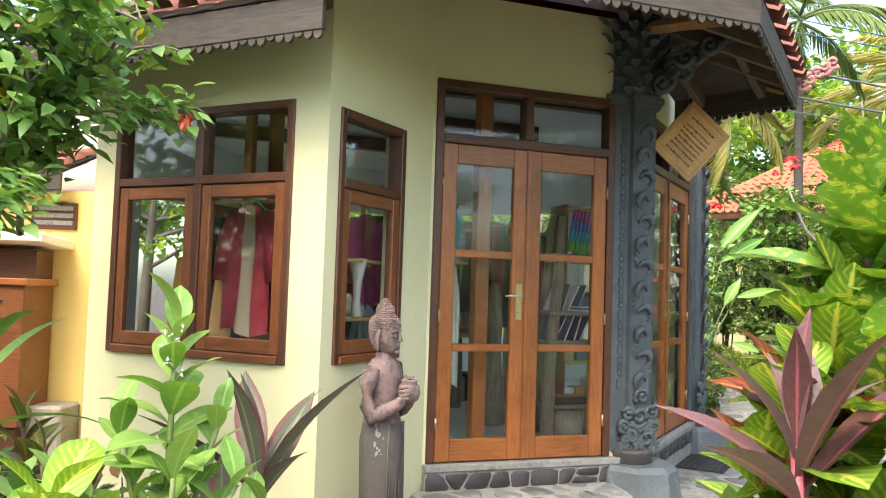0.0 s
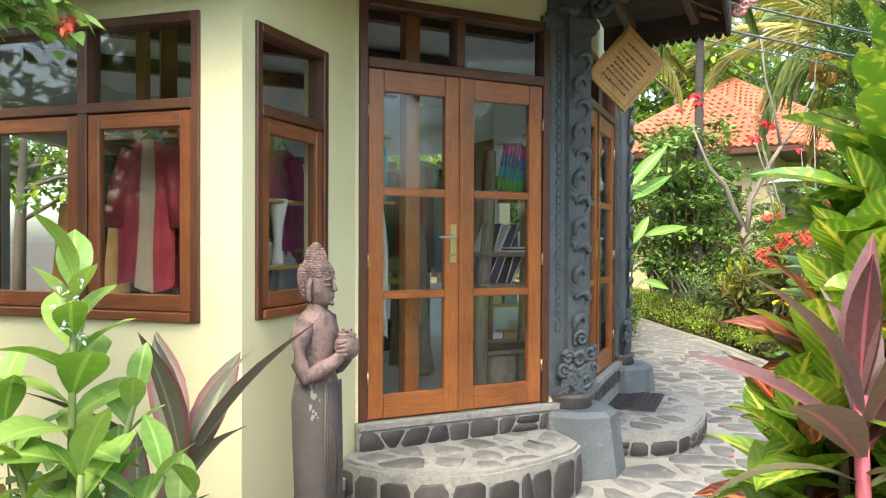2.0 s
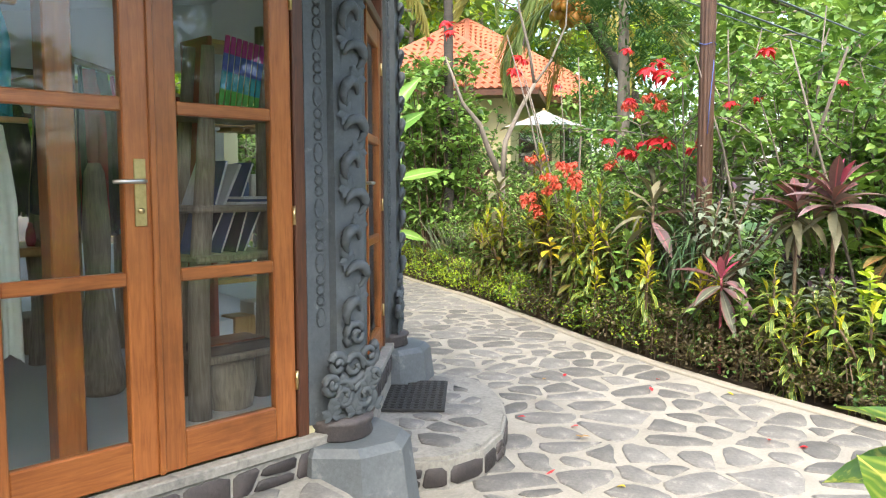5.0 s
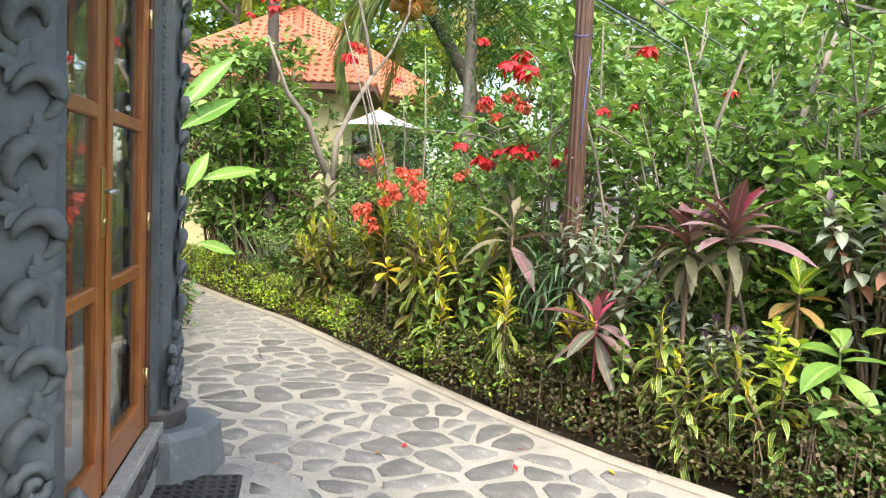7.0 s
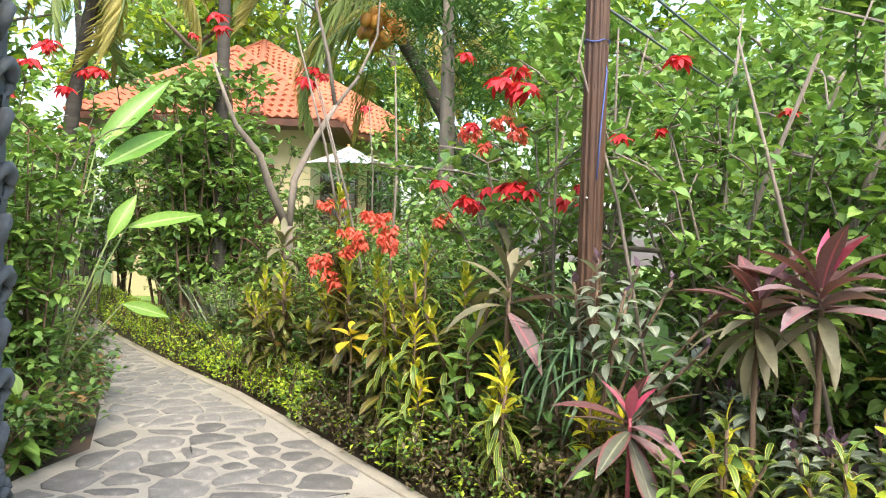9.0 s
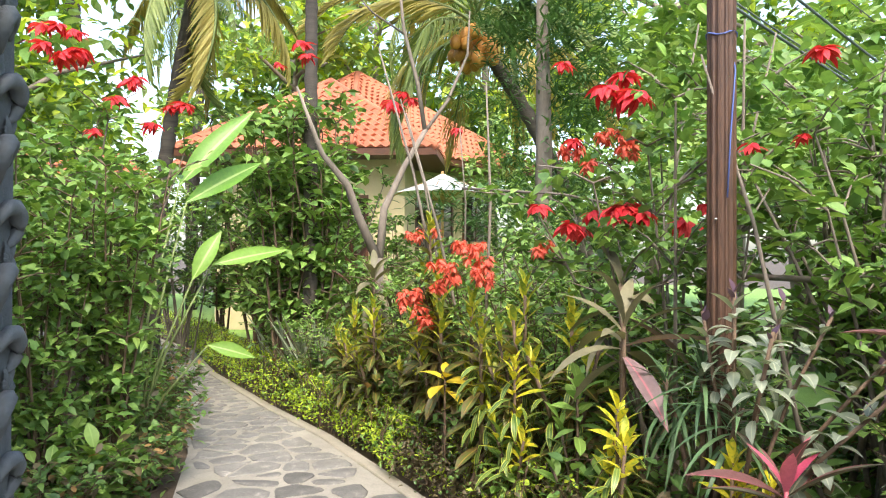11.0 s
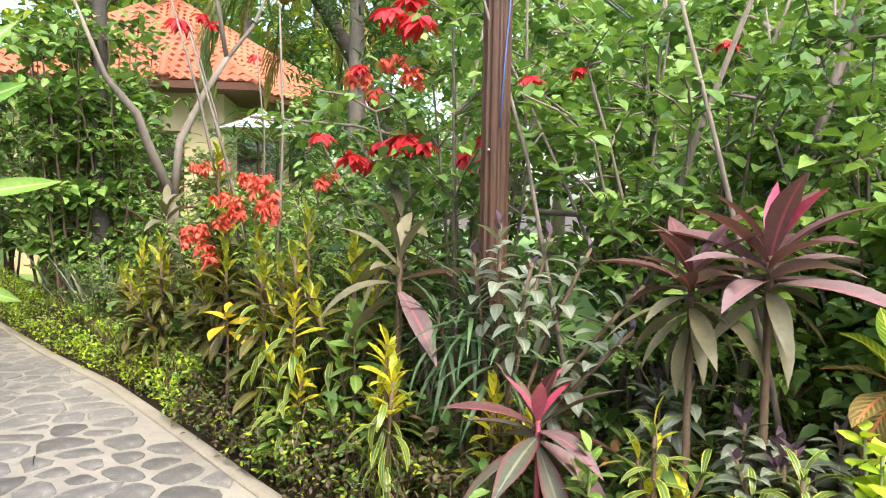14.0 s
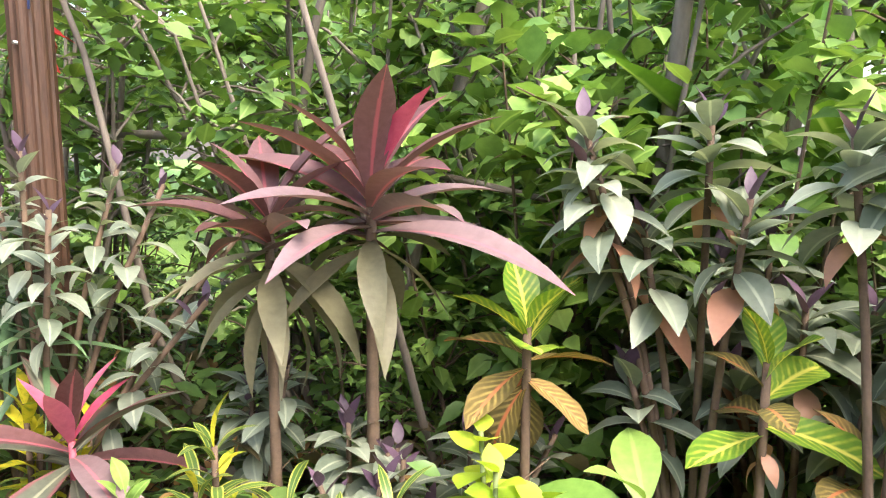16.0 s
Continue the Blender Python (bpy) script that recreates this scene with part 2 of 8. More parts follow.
def cloth(name, a, b, big=6):
    m = surface(name, a, b, 0.9, big, 160, 0.3, fine_mix=0.2)
    return m


PINKCLOTH = cloth("crimson_cloth", (0.26, 0.014, 0.03), (0.42, 0.05, 0.075))
BEIGECLOTH = cloth("sand_cloth", (0.38, 0.28, 0.2), (0.5, 0.38, 0.28))
MAGENTA = cloth("magenta_cloth", (0.3, 0.01, 0.1), (0.46, 0.04, 0.2))
LACE = cloth("cream_lace", (0.55, 0.55, 0.45), (0.72, 0.72, 0.62), 30)
TEALCLOTH = cloth("teal_cloth", (0.02, 0.2, 0.28), (0.05, 0.36, 0.42))
DARKCLOTH = cloth("dark_cloth", (0.01, 0.012, 0.02), (0.04, 0.04, 0.06))
BLUECLOTH = cloth("pale_blue_cloth", (0.45, 0.5, 0.6), (0.6, 0.64, 0.7))
REDWOOD = surface("red_painted_wood", (0.25, 0.05, 0.03), (0.36, 0.09, 0.05), 0.6, 4, 40, 0.2)
GREENPLASTIC = surface("green_plastic", (0.02, 0.4, 0.15), (0.05, 0.5, 0.2), 0.4, 5, 40, 0.0)
PAPER = surface("white_paper", (0.7, 0.7, 0.7), (0.8, 0.8, 0.8), 0.8, 5, 40, 0.0)
BLUEPAPER = surface("blue_book_cover", (0.05, 0.08, 0.18), (0.1, 0.14, 0.28), 0.6, 5, 40, 0.0)
CERAMIC = surface("pale_ceramic", (0.6, 0.56, 0.5), (0.7, 0.66, 0.6), 0.4, 5, 40, 0.1)

GRASS = surface("lawn_grass", (0.1, 0.2, 0.03), (0.2, 0.33, 0.06), 0.95, 2, 60, 0.8, fine_mix=0.5)

# foliage
L_YNARROW = leafy("yellow_ribbon_leaf", (0.5, 0.46, 0.03), (0.75, 0.66, 0.06), 0.4, 0.3, blotch=(0.2, 0.3, 0.03))
L_BLUEGREEN = leafy("dark_bluish_strap_leaf", (0.045, 0.1, 0.045), (0.13, 0.22, 0.1), 0.4, 0.2)
L_MID = leafy("mid_green_leaf", (0.1, 0.22, 0.05), (0.27, 0.43, 0.12), 0.45, 0.38)
L_DARK = leafy("dark_green_leaf", (0.052, 0.115, 0.032), (0.133, 0.244, 0.065))
L_LIME = leafy("lime_leaf", (0.27, 0.44, 0.036), (0.56, 0.67, 0.072), 0.45, 0.38)
L_BRIGHT = leafy("bright_green_leaf", (0.145, 0.293, 0.053), (0.29, 0.425, 0.104), rib=(0.3, 0.45, 0.12))
L_GREY = leafy("grey_green_leaf", (0.13, 0.17, 0.12), (0.33, 0.37, 0.29), rib=(0.36, 0.4, 0.3))
L_BRONZE = leafy("bronze_hedge_leaf", (0.075, 0.06, 0.033), (0.19, 0.15, 0.08))
L_BRONZEC = leafy("dark_bronze_croton_leaf", (0.05, 0.04, 0.018), (0.15, 0.11, 0.035), 0.35, 0.25, rib=(0.3, 0.2, 0.05), blotch=(0.1, 0.14, 0.03))
L_YELLOW = leafy("yellow_leaf", (0.55, 0.40, 0.03), (0.7, 0.55, 0.06))
L_DRY = leafy("dry_leaf", (0.2, 0.11, 0.04), (0.38, 0.23, 0.09), 0.7)
L_CORD = leafy("maroon_cordyline_leaf", (0.1, 0.038, 0.034), (0.2, 0.11, 0.115), 0.46, 0.2, rib=(0.36, 0.1, 0.12))
L_CORDL = leafy("lilac_grey_cordyline_leaf", (0.17, 0.11, 0.115), (0.27, 0.19, 0.2), 0.44, 0.2, rib=(0.4, 0.14, 0.17))
L_CORDG = leafy("green_maroon_cordyline_leaf", (0.07, 0.085, 0.058), (0.135, 0.135, 0.1), 0.48, 0.12, edge=(0.16, 0.06, 0.06), rib=(0.22, 0.22, 0.15))
L_PINK = leafy("hot_pink_cordyline_leaf", (0.42, 0.06, 0.13), (0.56, 0.15, 0.22), 0.38, 0.3)
L_OLIVE = leafy("olive_cordyline_leaf", (0.13, 0.125, 0.07), (0.24, 0.215, 0.13), 0.48, 0.2)
L_CROT = leafy("yellow_veined_croton_leaf", (0.1, 0.24, 0.03), (0.25, 0.42, 0.05), 0.3, 0.32, veins=(0.8, 0.76, 0.12), rib=(0.8, 0.74, 0.16), vein_w=0.3)
L_CROTR = leafy("red_croton_leaf", (0.09, 0.035, 0.02), (0.2, 0.06, 0.025), 0.3, 0.25, veins=(0.75, 0.16, 0.06), rib=(0.8, 0.26, 0.08), vein_w=0.28)
L_CROTO = leafy("tan_croton_leaf", (0.13, 0.12, 0.04), (0.3, 0.2, 0.08), 0.32, 0.25, veins=(0.75, 0.55, 0.18), rib=(0.75, 0.25, 0.12), vein_w=0.32)
L_CROTY = leafy("gold_croton_leaf", (0.34, 0.38, 0.03), (0.62, 0.55, 0.05), 0.35, 0.28, blotch=(0.12, 0.22, 0.03))
L_NARROW = leafy("narrow_edged_croton_leaf", (0.052, 0.117, 0.026), (0.13, 0.208, 0.046), 0.32, 0.22, edge=(0.42, 0.43, 0.08), rib=(0.25, 0.3, 0.08))
L_SPOT = leafy("spotted_croton_leaf", (0.09, 0.22, 0.03), (0.2, 0.36, 0.05), 0.3, 0.25, blotch=(0.55, 0.58, 0.1))
L_BANANA = leafy("broad_bright_leaf", (0.11, 0.27, 0.035), (0.21, 0.38, 0.06), 0.35, 0.35, rib=(0.35, 0.5, 0.16))
L_PALM = leafy("palm_leaflet", (0.10, 0.16, 0.04), (0.22, 0.28, 0.08), 0.45)
L_PALMY = leafy("yellowing_palm_leaflet", (0.3, 0.27, 0.07), (0.5, 0.42, 0.12), 0.5)
L_NEEDLE = leafy("soft_needle_spray", (0.046, 0.117, 0.039), (0.117, 0.221, 0.078), 0.6)
L_FAR = leafy("far_foliage", (0.13, 0.23, 0.07), (0.36, 0.48, 0.19), 0.6, 0.4)
P_RED = leafy("red_bract", (0.6, 0.016, 0.03), (0.74, 0.06, 0.07), 0.5, 0.35, rib=(0.5, 0.01, 0.03))
P_CORAL = leafy("coral_petal", (0.75, 0.10, 0.06), (0.85, 0.2, 0.14), 0.5, 0.35)
P_WHITE = leafy("white_petal", (0.75, 0.72, 0.74), (0.85, 0.84, 0.85), 0.5, 0.35)

# ---- mesh helpers ----
class Soup:
    """Gathers vertices, faces and leaf coordinates, and turns them into one mesh."""

    def __init__(self):
        self.v, self.f, self.uv, self.mi = [], [], [], []

    def add(self, verts, faces, uvs=None, mi=0, m=None):
        k = len(self.v)
        if m is not None:
            a = np.array(m)
            p = np.asarray(verts, float) @ a[:3, :3].T + a[:3, 3]
            verts = p.tolist()
        self.v.extend(verts)
        self.f.extend([tuple(i + k for i in f) for f in faces])
        self.uv.extend(uvs if uvs is not None else [(0.5, 0.5)] * len(verts))
        self.mi.extend([mi] * len(faces))

    def mesh(self, name, mats, smooth=True):
        me = bpy.data.meshes.new(name)
        me.from_pydata(self.v, [], self.f)
        lay = me.uv_layers.new(name="UVMap")
        idx = np.empty(len(me.loops), np.int32)
        me.loops.foreach_get("vertex_index", idx)
        lay.data.foreach_set("uv", np.asarray(self.uv, np.float32)[idx].ravel())
        for m in (mats if isinstance(mats, (list, tuple)) else [mats]):
            me.materials.append(m)
        me.polygons.foreach_set("material_index", np.asarray(self.mi, np.int32))
        me.polygons.foreach_set("use_smooth", np.full(len(me.polygons), smooth))
        me.update()
        return me


def part(name, me, parent=None, m=None, label="", kind=""):
    ob = new(name, me)
    ob.parent = parent
    if m is not None:
        ob.matrix_basis = m
    return tagged(ob, label, "", "", kind)


def empty(name, m, label, category, group="", kind=""):
    ob = new(name)
    ob.empty_display_size = 0.1
    ob.matrix_basis = m
    return tagged(ob, label, category, group, kind)


def tag_set(ob, label, cat="structure"):
    return tagged(ob, label, cat, "", "structure")


def box_soup(s, x0, y0, z0, x1, y1, z1, m=None, b=0.0, mi=0):
    """A box; b: width of a chamfer along every edge."""
    if b <= 0:
        v = [(x, y, z) for x in (x0, x1) for y in (y0, y1) for z in (z0, z1)]
        f = [(0, 1, 3, 2), (4, 6, 7, 5), (0, 4, 5, 1), (2, 3, 7, 6), (0, 2, 6, 4), (1, 5, 7, 3)]
        s.add(v, f, None, mi, m)
        return
    v, key = [], {}
    lo, hi = (x0, y0, z0), (x1, y1, z1)
    for c in [(i, j, k) for i in (0, 1) for j in (0, 1) for k in (0, 1)]:
        for ax in range(3):
            p = []
            for d in range(3):
                e = (lo, hi)[c[d]][d]
                p.append(e if d == ax else e + (b if c[d] == 0 else -b))
            key[c, ax] = len(v)
            v.append(tuple(p))
    f = []
    for ax in range(3):
        o = [d for d in range(3) if d != ax]
        for side in (0, 1):
            ring = []
            for p, q in ((0, 0), (1, 0), (1, 1), (0, 1)):
                c = [0, 0, 0]
                c[ax], c[o[0]], c[o[1]] = side, p, q
                ring.append(key[tuple(c), ax])
            f.append(tuple(ring))
    for ax in range(3):
        o = [d for d in range(3) if d != ax]
        for p in (0, 1):
            for q in (0, 1):
                c0, c1 = [0, 0, 0], [0, 0, 0]
                c0[ax], c1[ax] = 0, 1
                for c in (c0, c1):
                    c[o[0]], c[o[1]] = p, q
                c0, c1 = tuple(c0), tuple(c1)
                f.append((key[c0, o[0]], key[c1, o[0]], key[c1, o[1]], key[c0, o[1]]))
    for c in [(i, j, k) for i in (0, 1) for j in (0, 1) for k in (0, 1)]:
        f.append((key[c, 0], key[c, 1], key[c, 2]))
    s.add(v, f, None, mi, m)


def fix_normals(me):
    bm = bmesh.new()
    bm.from_mesh(me)
    bmesh.ops.recalc_face_normals(bm, faces=bm.faces)
    bm.to_mesh(me)
    bm.free()
    return me


def box_mesh(name, x0, y0, z0, x1, y1, z1, mat, b=0.004):
    s = Soup()
    box_soup(s, x0, y0, z0, x1, y1, z1, None, b)
    return fix_normals(s.mesh(name, mat, False))


def tube(s, pts, radii, sides=6, mi=0, cap=True):
    """A round tube through points; radii: one or one for each point."""
    pts = [Vector(p) for p in pts]
    if isinstance(radii, (int, float)):
        radii = [radii] * len(pts)
    v, uv = [], []
    ref = Vector((0, 0, 1)) if abs((pts[-1] - pts[0]).normalized().z) < 0.9 else Vector((1, 0, 0))
    for i, p in enumerate(pts):
        d = (pts[min(i + 1, len(pts) - 1)] - pts[max(i - 1, 0)]).normalized()
        a = d.cross(ref)
        a = a.normalized() if a.length > 1e-6 else Vector((1, 0, 0))
        b = d.cross(a)
        for k in range(sides):
            w = 2 * math.pi * k / sides
            q = p + radii[i] * (math.cos(w) * a + math.sin(w) * b)
            v.append((q.x, q.y, q.z))
            uv.append((k / sides, i / max(1, len(pts) - 1)))
    f = []
    for i in range(len(pts) - 1):
        for k in range(sides):
            a, b = i * sides + k, i * sides + (k + 1) % sides
            f.append((a, b, b + sides, a + sides))
    if cap:
        f.append(tuple(range(sides - 1, -1, -1)))
        f.append(tuple((len(pts) - 1) * sides + k for k in range(sides)))
    s.add(v, f, uv, mi)


def lathe(s, profile, sides=20, m=None, mi=0, squash=1.0):
    v, f = [], []
    for r, z in profile:
        for k in range(sides):
            w = 2 * math.pi * k / sides
            v.append((r * math.cos(w), squash * r * math.sin(w), z))
    n = len(profile)
    for i in range(n - 1):
        for k in range(sides):
            a, b = i * sides + k, i * sides + (k + 1) % sides
            f.append((a, b, b + sides, a + sides))
    f.append(tuple(range(sides - 1, -1, -1)))
    f.append(tuple((n - 1) * sides + k for k in range(sides)))
    s.add(v, f, None, mi, m)


def prism(s, poly, z0, z1, mi=0, m=None):
    """An upright prism over a polygon that runs anticlockwise."""
    n = len(poly)
    v = [(x, y, z0) for x, y in poly] + [(x, y, z1) for x, y in poly]
    f = [tuple(range(n - 1, -1, -1)), tuple(range(n, 2 * n))]
    f += [(i, (i + 1) % n, n + (i + 1) % n, n + i) for i in range(n)]
    s.add(v, f, None, mi, m)


def along(p, q, z=0.0):
    """The frame of a wall from p to q: x along it, y inwards (left of the walk from p to q), z up."""
    a = math.atan2(q[1] - p[1], q[0] - p[0])
    return Matrix.Translation((p[0], p[1], z)) @ Matrix.Rotation(a, 4, "Z")


def span(p, q):
    return math.hypot(q[0] - p[0], q[1] - p[1])


def wall_with_holes(name, p, q, z0, z1, thick, holes, mat, label, inner=None):
    """A wall from p to q, its outer face on that line; holes: (x0, x1, z0, z1) cut right through."""
    s = Soup()
    L = span(p, q)
    xs = sorted({0.0, L, *[h[0] for h in holes], *[h[1] for h in holes]})
    zs = sorted({z0, z1, *[h[2] for h in holes], *[h[3] for h in holes]})

    def solid(i, j):
        if i < 0 or j < 0 or i >= len(xs) - 1 or j >= len(zs) - 1:
            return False
        cx, cz = (xs[i] + xs[i + 1]) / 2, (zs[j] + zs[j + 1]) / 2
        return not any(h[0] < cx < h[1] and h[2] < cz < h[3] for h in holes)

    for i in range(len(xs) - 1):
        for j in range(len(zs) - 1):
            if not solid(i, j):
                continue
            a, b, c, d = xs[i], xs[i + 1], zs[j], zs[j + 1]
            s.add([(a, 0, c), (b, 0, c), (b, 0, d), (a, 0, d)], [(0, 1, 2, 3)])
            s.add([(a, thick, c), (b, thick, c), (b, thick, d), (a, thick, d)], [(3, 2, 1, 0)], None, 1 if inner else 0)
            if not solid(i - 1, j):
                s.add([(a, 0, c), (a, thick, c), (a, thick, d), (a, 0, d)], [(3, 2, 1, 0)])
            if not solid(i + 1, j):
                s.add([(b, 0, c), (b, thick, c), (b, thick, d), (b, 0, d)], [(0, 1, 2, 3)])
            if not solid(i, j - 1):
                s.add([(a, 0, c), (b, 0, c), (b, thick, c), (a, thick, c)], [(3, 2, 1, 0)])
            if not solid(i, j + 1):
                s.add([(a, 0, d), (b, 0, d), (b, thick, d), (a, thick, d)], [(0, 1, 2, 3)])
    ob = part(name, s.mesh(name, [mat] + ([inner] if inner else []), False), None, along(p, q))
    return tag_set(ob, label, "wall")


def blade(L, W, n=5, droop=0.3, fold=0.25, peak=0.4, tip=1.0, wave=0.0, neck=0.08, curl=0.0):
    """A leaf along +y from its base: widest at peak of its length, bent down by droop, folded along the midrib."""
    v, uv, f = [], [], []
    for i in range(n + 1):
        t = i / n
        if t <= peak:
            w = neck + (1 - neck) * math.sin(0.5 * math.pi * t / peak) if peak > 0 else 1
        else:
            w = math.cos(0.5 * math.pi * ((t - peak) / (1 - peak)) ** (1.0 / tip)) if t < 1 else 0
            w = max(w, 0.02)
        w *= W / 2
        ang = droop * t
        y = L * (math.sin(ang) / droop if abs(droop) > 1e-4 else t)
        z = -L * ((1 - math.cos(ang)) / droop if abs(droop) > 1e-4 else 0)
        lift = fold * w
        rip = wave * W * math.sin(9.0 * t)
        v += [(-w, y, z + lift + rip), (0, y, z), (w, y, z + lift - rip)]
        uv += [(0.0 if i not in (0,) else 0.3, t), (0.5, t), (1.0 if i not in (0,) else 0.7, t)]
    for i in range(n):
        a = 3 * i
        f += [(a, a + 1, a + 4, a + 3), (a + 1, a + 2, a + 5, a + 4)]
    return v, f, uv


def small_leaf(L, W, fold=0.3, droop=0.25):
    """An oval leaf of ten triangles, for crowns."""
    w, h = W / 2, W / 2 * fold
    v, uv = [(0, 0, 0)], [(0.5, 0)]
    for t, k in ((0.28, 0.86), (0.58, 0.9)):
        z = -droop * L * 0.5 * t * t
        v += [(-w * k, L * t, z + h * k), (0, L * t, z), (w * k, L * t, z + h * k)]
        uv += [(0, t), (0.5, t), (1, t)]
    v.append((0, L, -droop * L * 0.5))
    uv.append((0.5, 1))
    return v, [(0, 2, 1), (0, 3, 2), (1, 2, 5, 4), (2, 3, 6, 5), (4, 5, 7), (5, 6, 7)], uv


def turn(az, up, roll=0.0):
    """A turn that points +y to the azimuth az (degrees, from +x anticlockwise), raised by up."""
    return Matrix.Rotation(radians(az - 90), 4, "Z") @ Matrix.Rotation(radians(up), 4, "X") @ Matrix.Rotation(radians(roll), 4, "Y")

# ---- plan ----
C, A, B = (-2.17, 4.77), (-0.62, 4.03), (-0.09, 5.0)
K1, K2 = (1.36, 5.50), (2.33, 7.20)
G, H, I, J = (1.95, 10.4), (-0.4, 12.0), (-3.0, 10.6), (-3.3, 7.3)
SILL, WALLTOP = 0.46, 3.55
PATH_RIGHT = [(4.9, 2.0), (4.85, 4.2), (4.82, 5.5), (4.80, 6.4), (4.85, 7.3), (5.03, 8.6), (5.25, 10.0), (5.48, 11.6), (5.58, 13.3), (5.85, 16.0), (6.4, 19.0), (6.4, 21.5), (5.2, 23.5), (2.0, 24.5)]
PATH_LEFT = [(2.0, 22.6), (4.6, 21.4), (5.0, 19.0), (5.0, 16.0), (4.65, 13.4), (4.25, 11.75), (3.75, 10.45), (3.2, 10.05), (2.75, 9.6), (2.4, 7.3), (1.2, 5.4), (-0.1, 4.95), (-0.55, 4.0), (-0.75, 3.2), (-0.85, 2.0), (-0.9, -6.0), (0.42, -6.0), (0.45, 1.2), (0.75, 2.05), (1.05, 2.6), (1.5, 3.0), (2.1, 3.45), (2.9, 3.35), (3.6, 2.8)]
PATH = PATH_RIGHT + PATH_LEFT


def inside(x, y, poly):
    c, j = False, len(poly) - 1
    for i in range(len(poly)):
        xi, yi, xj, yj = *poly[i], *poly[j]
        if (yi > y) != (yj > y) and x < (xj - xi) * (y - yi) / (yj - yi) + xi:
            c = not c
        j = i
    return c


def edge_gap(x, y, poly):
    best = 1e9
    for (ax, ay), (bx, by) in zip(poly, poly[1:] + poly[:1]):
        d2 = (bx - ax) ** 2 + (by - ay) ** 2
        t = max(0, min(1, ((x - ax) * (bx - ax) + (y - ay) * (by - ay)) / d2)) if d2 else 0
        best = min(best, math.hypot(x - ax - t * (bx - ax), y - ay - t * (by - ay)))
    return best


# ground: one sheet out to the horizon
s = Soup()
s.add([(-400, -400, -0.03), (400, -400, -0.03), (400, 400, -0.03), (-400, 400, -0.03)], [(0, 1, 2, 3)])
ground = tag_set(part("ground", s.mesh("ground", SOIL)), "dark brown garden soil under the planting", "ground")

s = Soup()
prism(s, [(8.2, -6), (40, -6), (40, 40), (8.6, 40), (7.9, 18), (8.0, 10)], -0.05, -0.015)
tag_set(part("lawn", s.mesh("lawn", GRASS, False)), "sunny green lawn behind the planted bed", "lawn")

# path slab of pale mortar
s = Soup()
prism(s, PATH, -0.06, 0.0)
path_bed = part("pavement", fix_normals(s.mesh("pavement", MORTAR, False)))
tag_set(path_bed, "garden path of grey flagstones in pale mortar", "path")

# pale kerb along the hedge
s = Soup()
for (ax, ay), (bx, by) in zip(PATH_RIGHT[:-1], PATH_RIGHT[1:]):
    box_soup(s, -0.01, -0.06, -0.05, span((ax, ay), (bx, by)) + 0.01, 0.05, 0.018, along((ax, ay), (bx, by)), 0.008)
tag_set(part("kerb", fix_normals(s.mesh("kerb", KERB, False))), "low pale cement kerb beside the hedge", "kerb")

# shop walls
LAB = span(A, B)
w1 = (0.18, 1.50, 1.145, 2.575)
w2 = (0.10, 0.765, 1.155, 2.54)
d1 = (0.02, 1.36, SILL, 2.965)
d2 = (0.18, 1.78, SILL, 2.965)
wall_with_holes("wall_window", C, A, -0.05, WALLTOP, 0.14, [w1], CREAM, "cream plastered shop wall with a wide window", WHITE)
wall_with_holes("wall_narrow", A, B, -0.05, WALLTOP, 0.14, [w2], CREAM, "narrow cream plastered shop wall", WHITE)
wall_with_holes("wall_door", B, K1, -0.05, WALLTOP, 0.14, [d1], CREAM, "cream plastered wall over the glazed doors", WHITE)
wall_with_holes("wall_side", K1, K2, -0.05, WALLTOP, 0.14, [d2], CREAM, "cream plastered side wall with a second pair of doors", WHITE)
# openings in the next five walls are added and sized to let daylight in
wall_with_holes("wall_east", K2, G, -0.05, WALLTOP, 0.14, [(0.7, 2.9, 0.95, 2.5)], CREAM, "cream plastered shop wall", WHITE)
wall_with_holes("wall_north", G, H, -0.05, WALLTOP, 0.14, [(0.25, 2.55, 0.95, 2.7)], CREAM, "back wall of the shop with an opening widened to light the room", WHITE)
wall_with_holes("wall_back", H, I, -0.05, WALLTOP, 0.14, [(0.25, 2.7, 0.95, 2.7)], CREAM, "back wall of the shop with an opening widened to light the room", WHITE)
wall_with_holes("wall_west", I, J, -0.05, WALLTOP, 0.14, [(0.5, 2.7, 1.0, 2.5)], CREAM, "west wall of the shop", WHITE)
wall_with_holes("wall_end", J, C, -0.05, WALLTOP, 0.14, [(1.3, 2.4, 1.5, 2.6)], CREAM, "end wall of the shop", WHITE)
ROOM = [C, A, B, K1, K2, G, H, I, J]
cx, cy = sum(p[0] for p in ROOM) / 9, sum(p[1] for p in ROOM) / 9
inner = [(cx + (x - cx) * 0.965, cy + (y - cy) * 0.965) for x, y in ROOM]
s = Soup()
prism(s, inner, 0.3, SILL - 0.004)
tag_set(part("floor", fix_normals(s.mesh("floor", SHOPFLOOR, False))), "pale polished cement shop floor", "floor")
s = Soup()
prism(s, inner, 3.35, 3.4)
tag_set(part("ceiling", fix_normals(s.mesh("ceiling", WHITE, False))), "white shop ceiling", "ceiling")


# ---- doors and windows ----
def bar(name, parent, x0, x1, y0, y1, z0, z1, mat, b=0.005, label=""):
    return part(name, box_mesh(name, x0, y0, z0, x1, y1, z1, mat, b), parent, None, label)


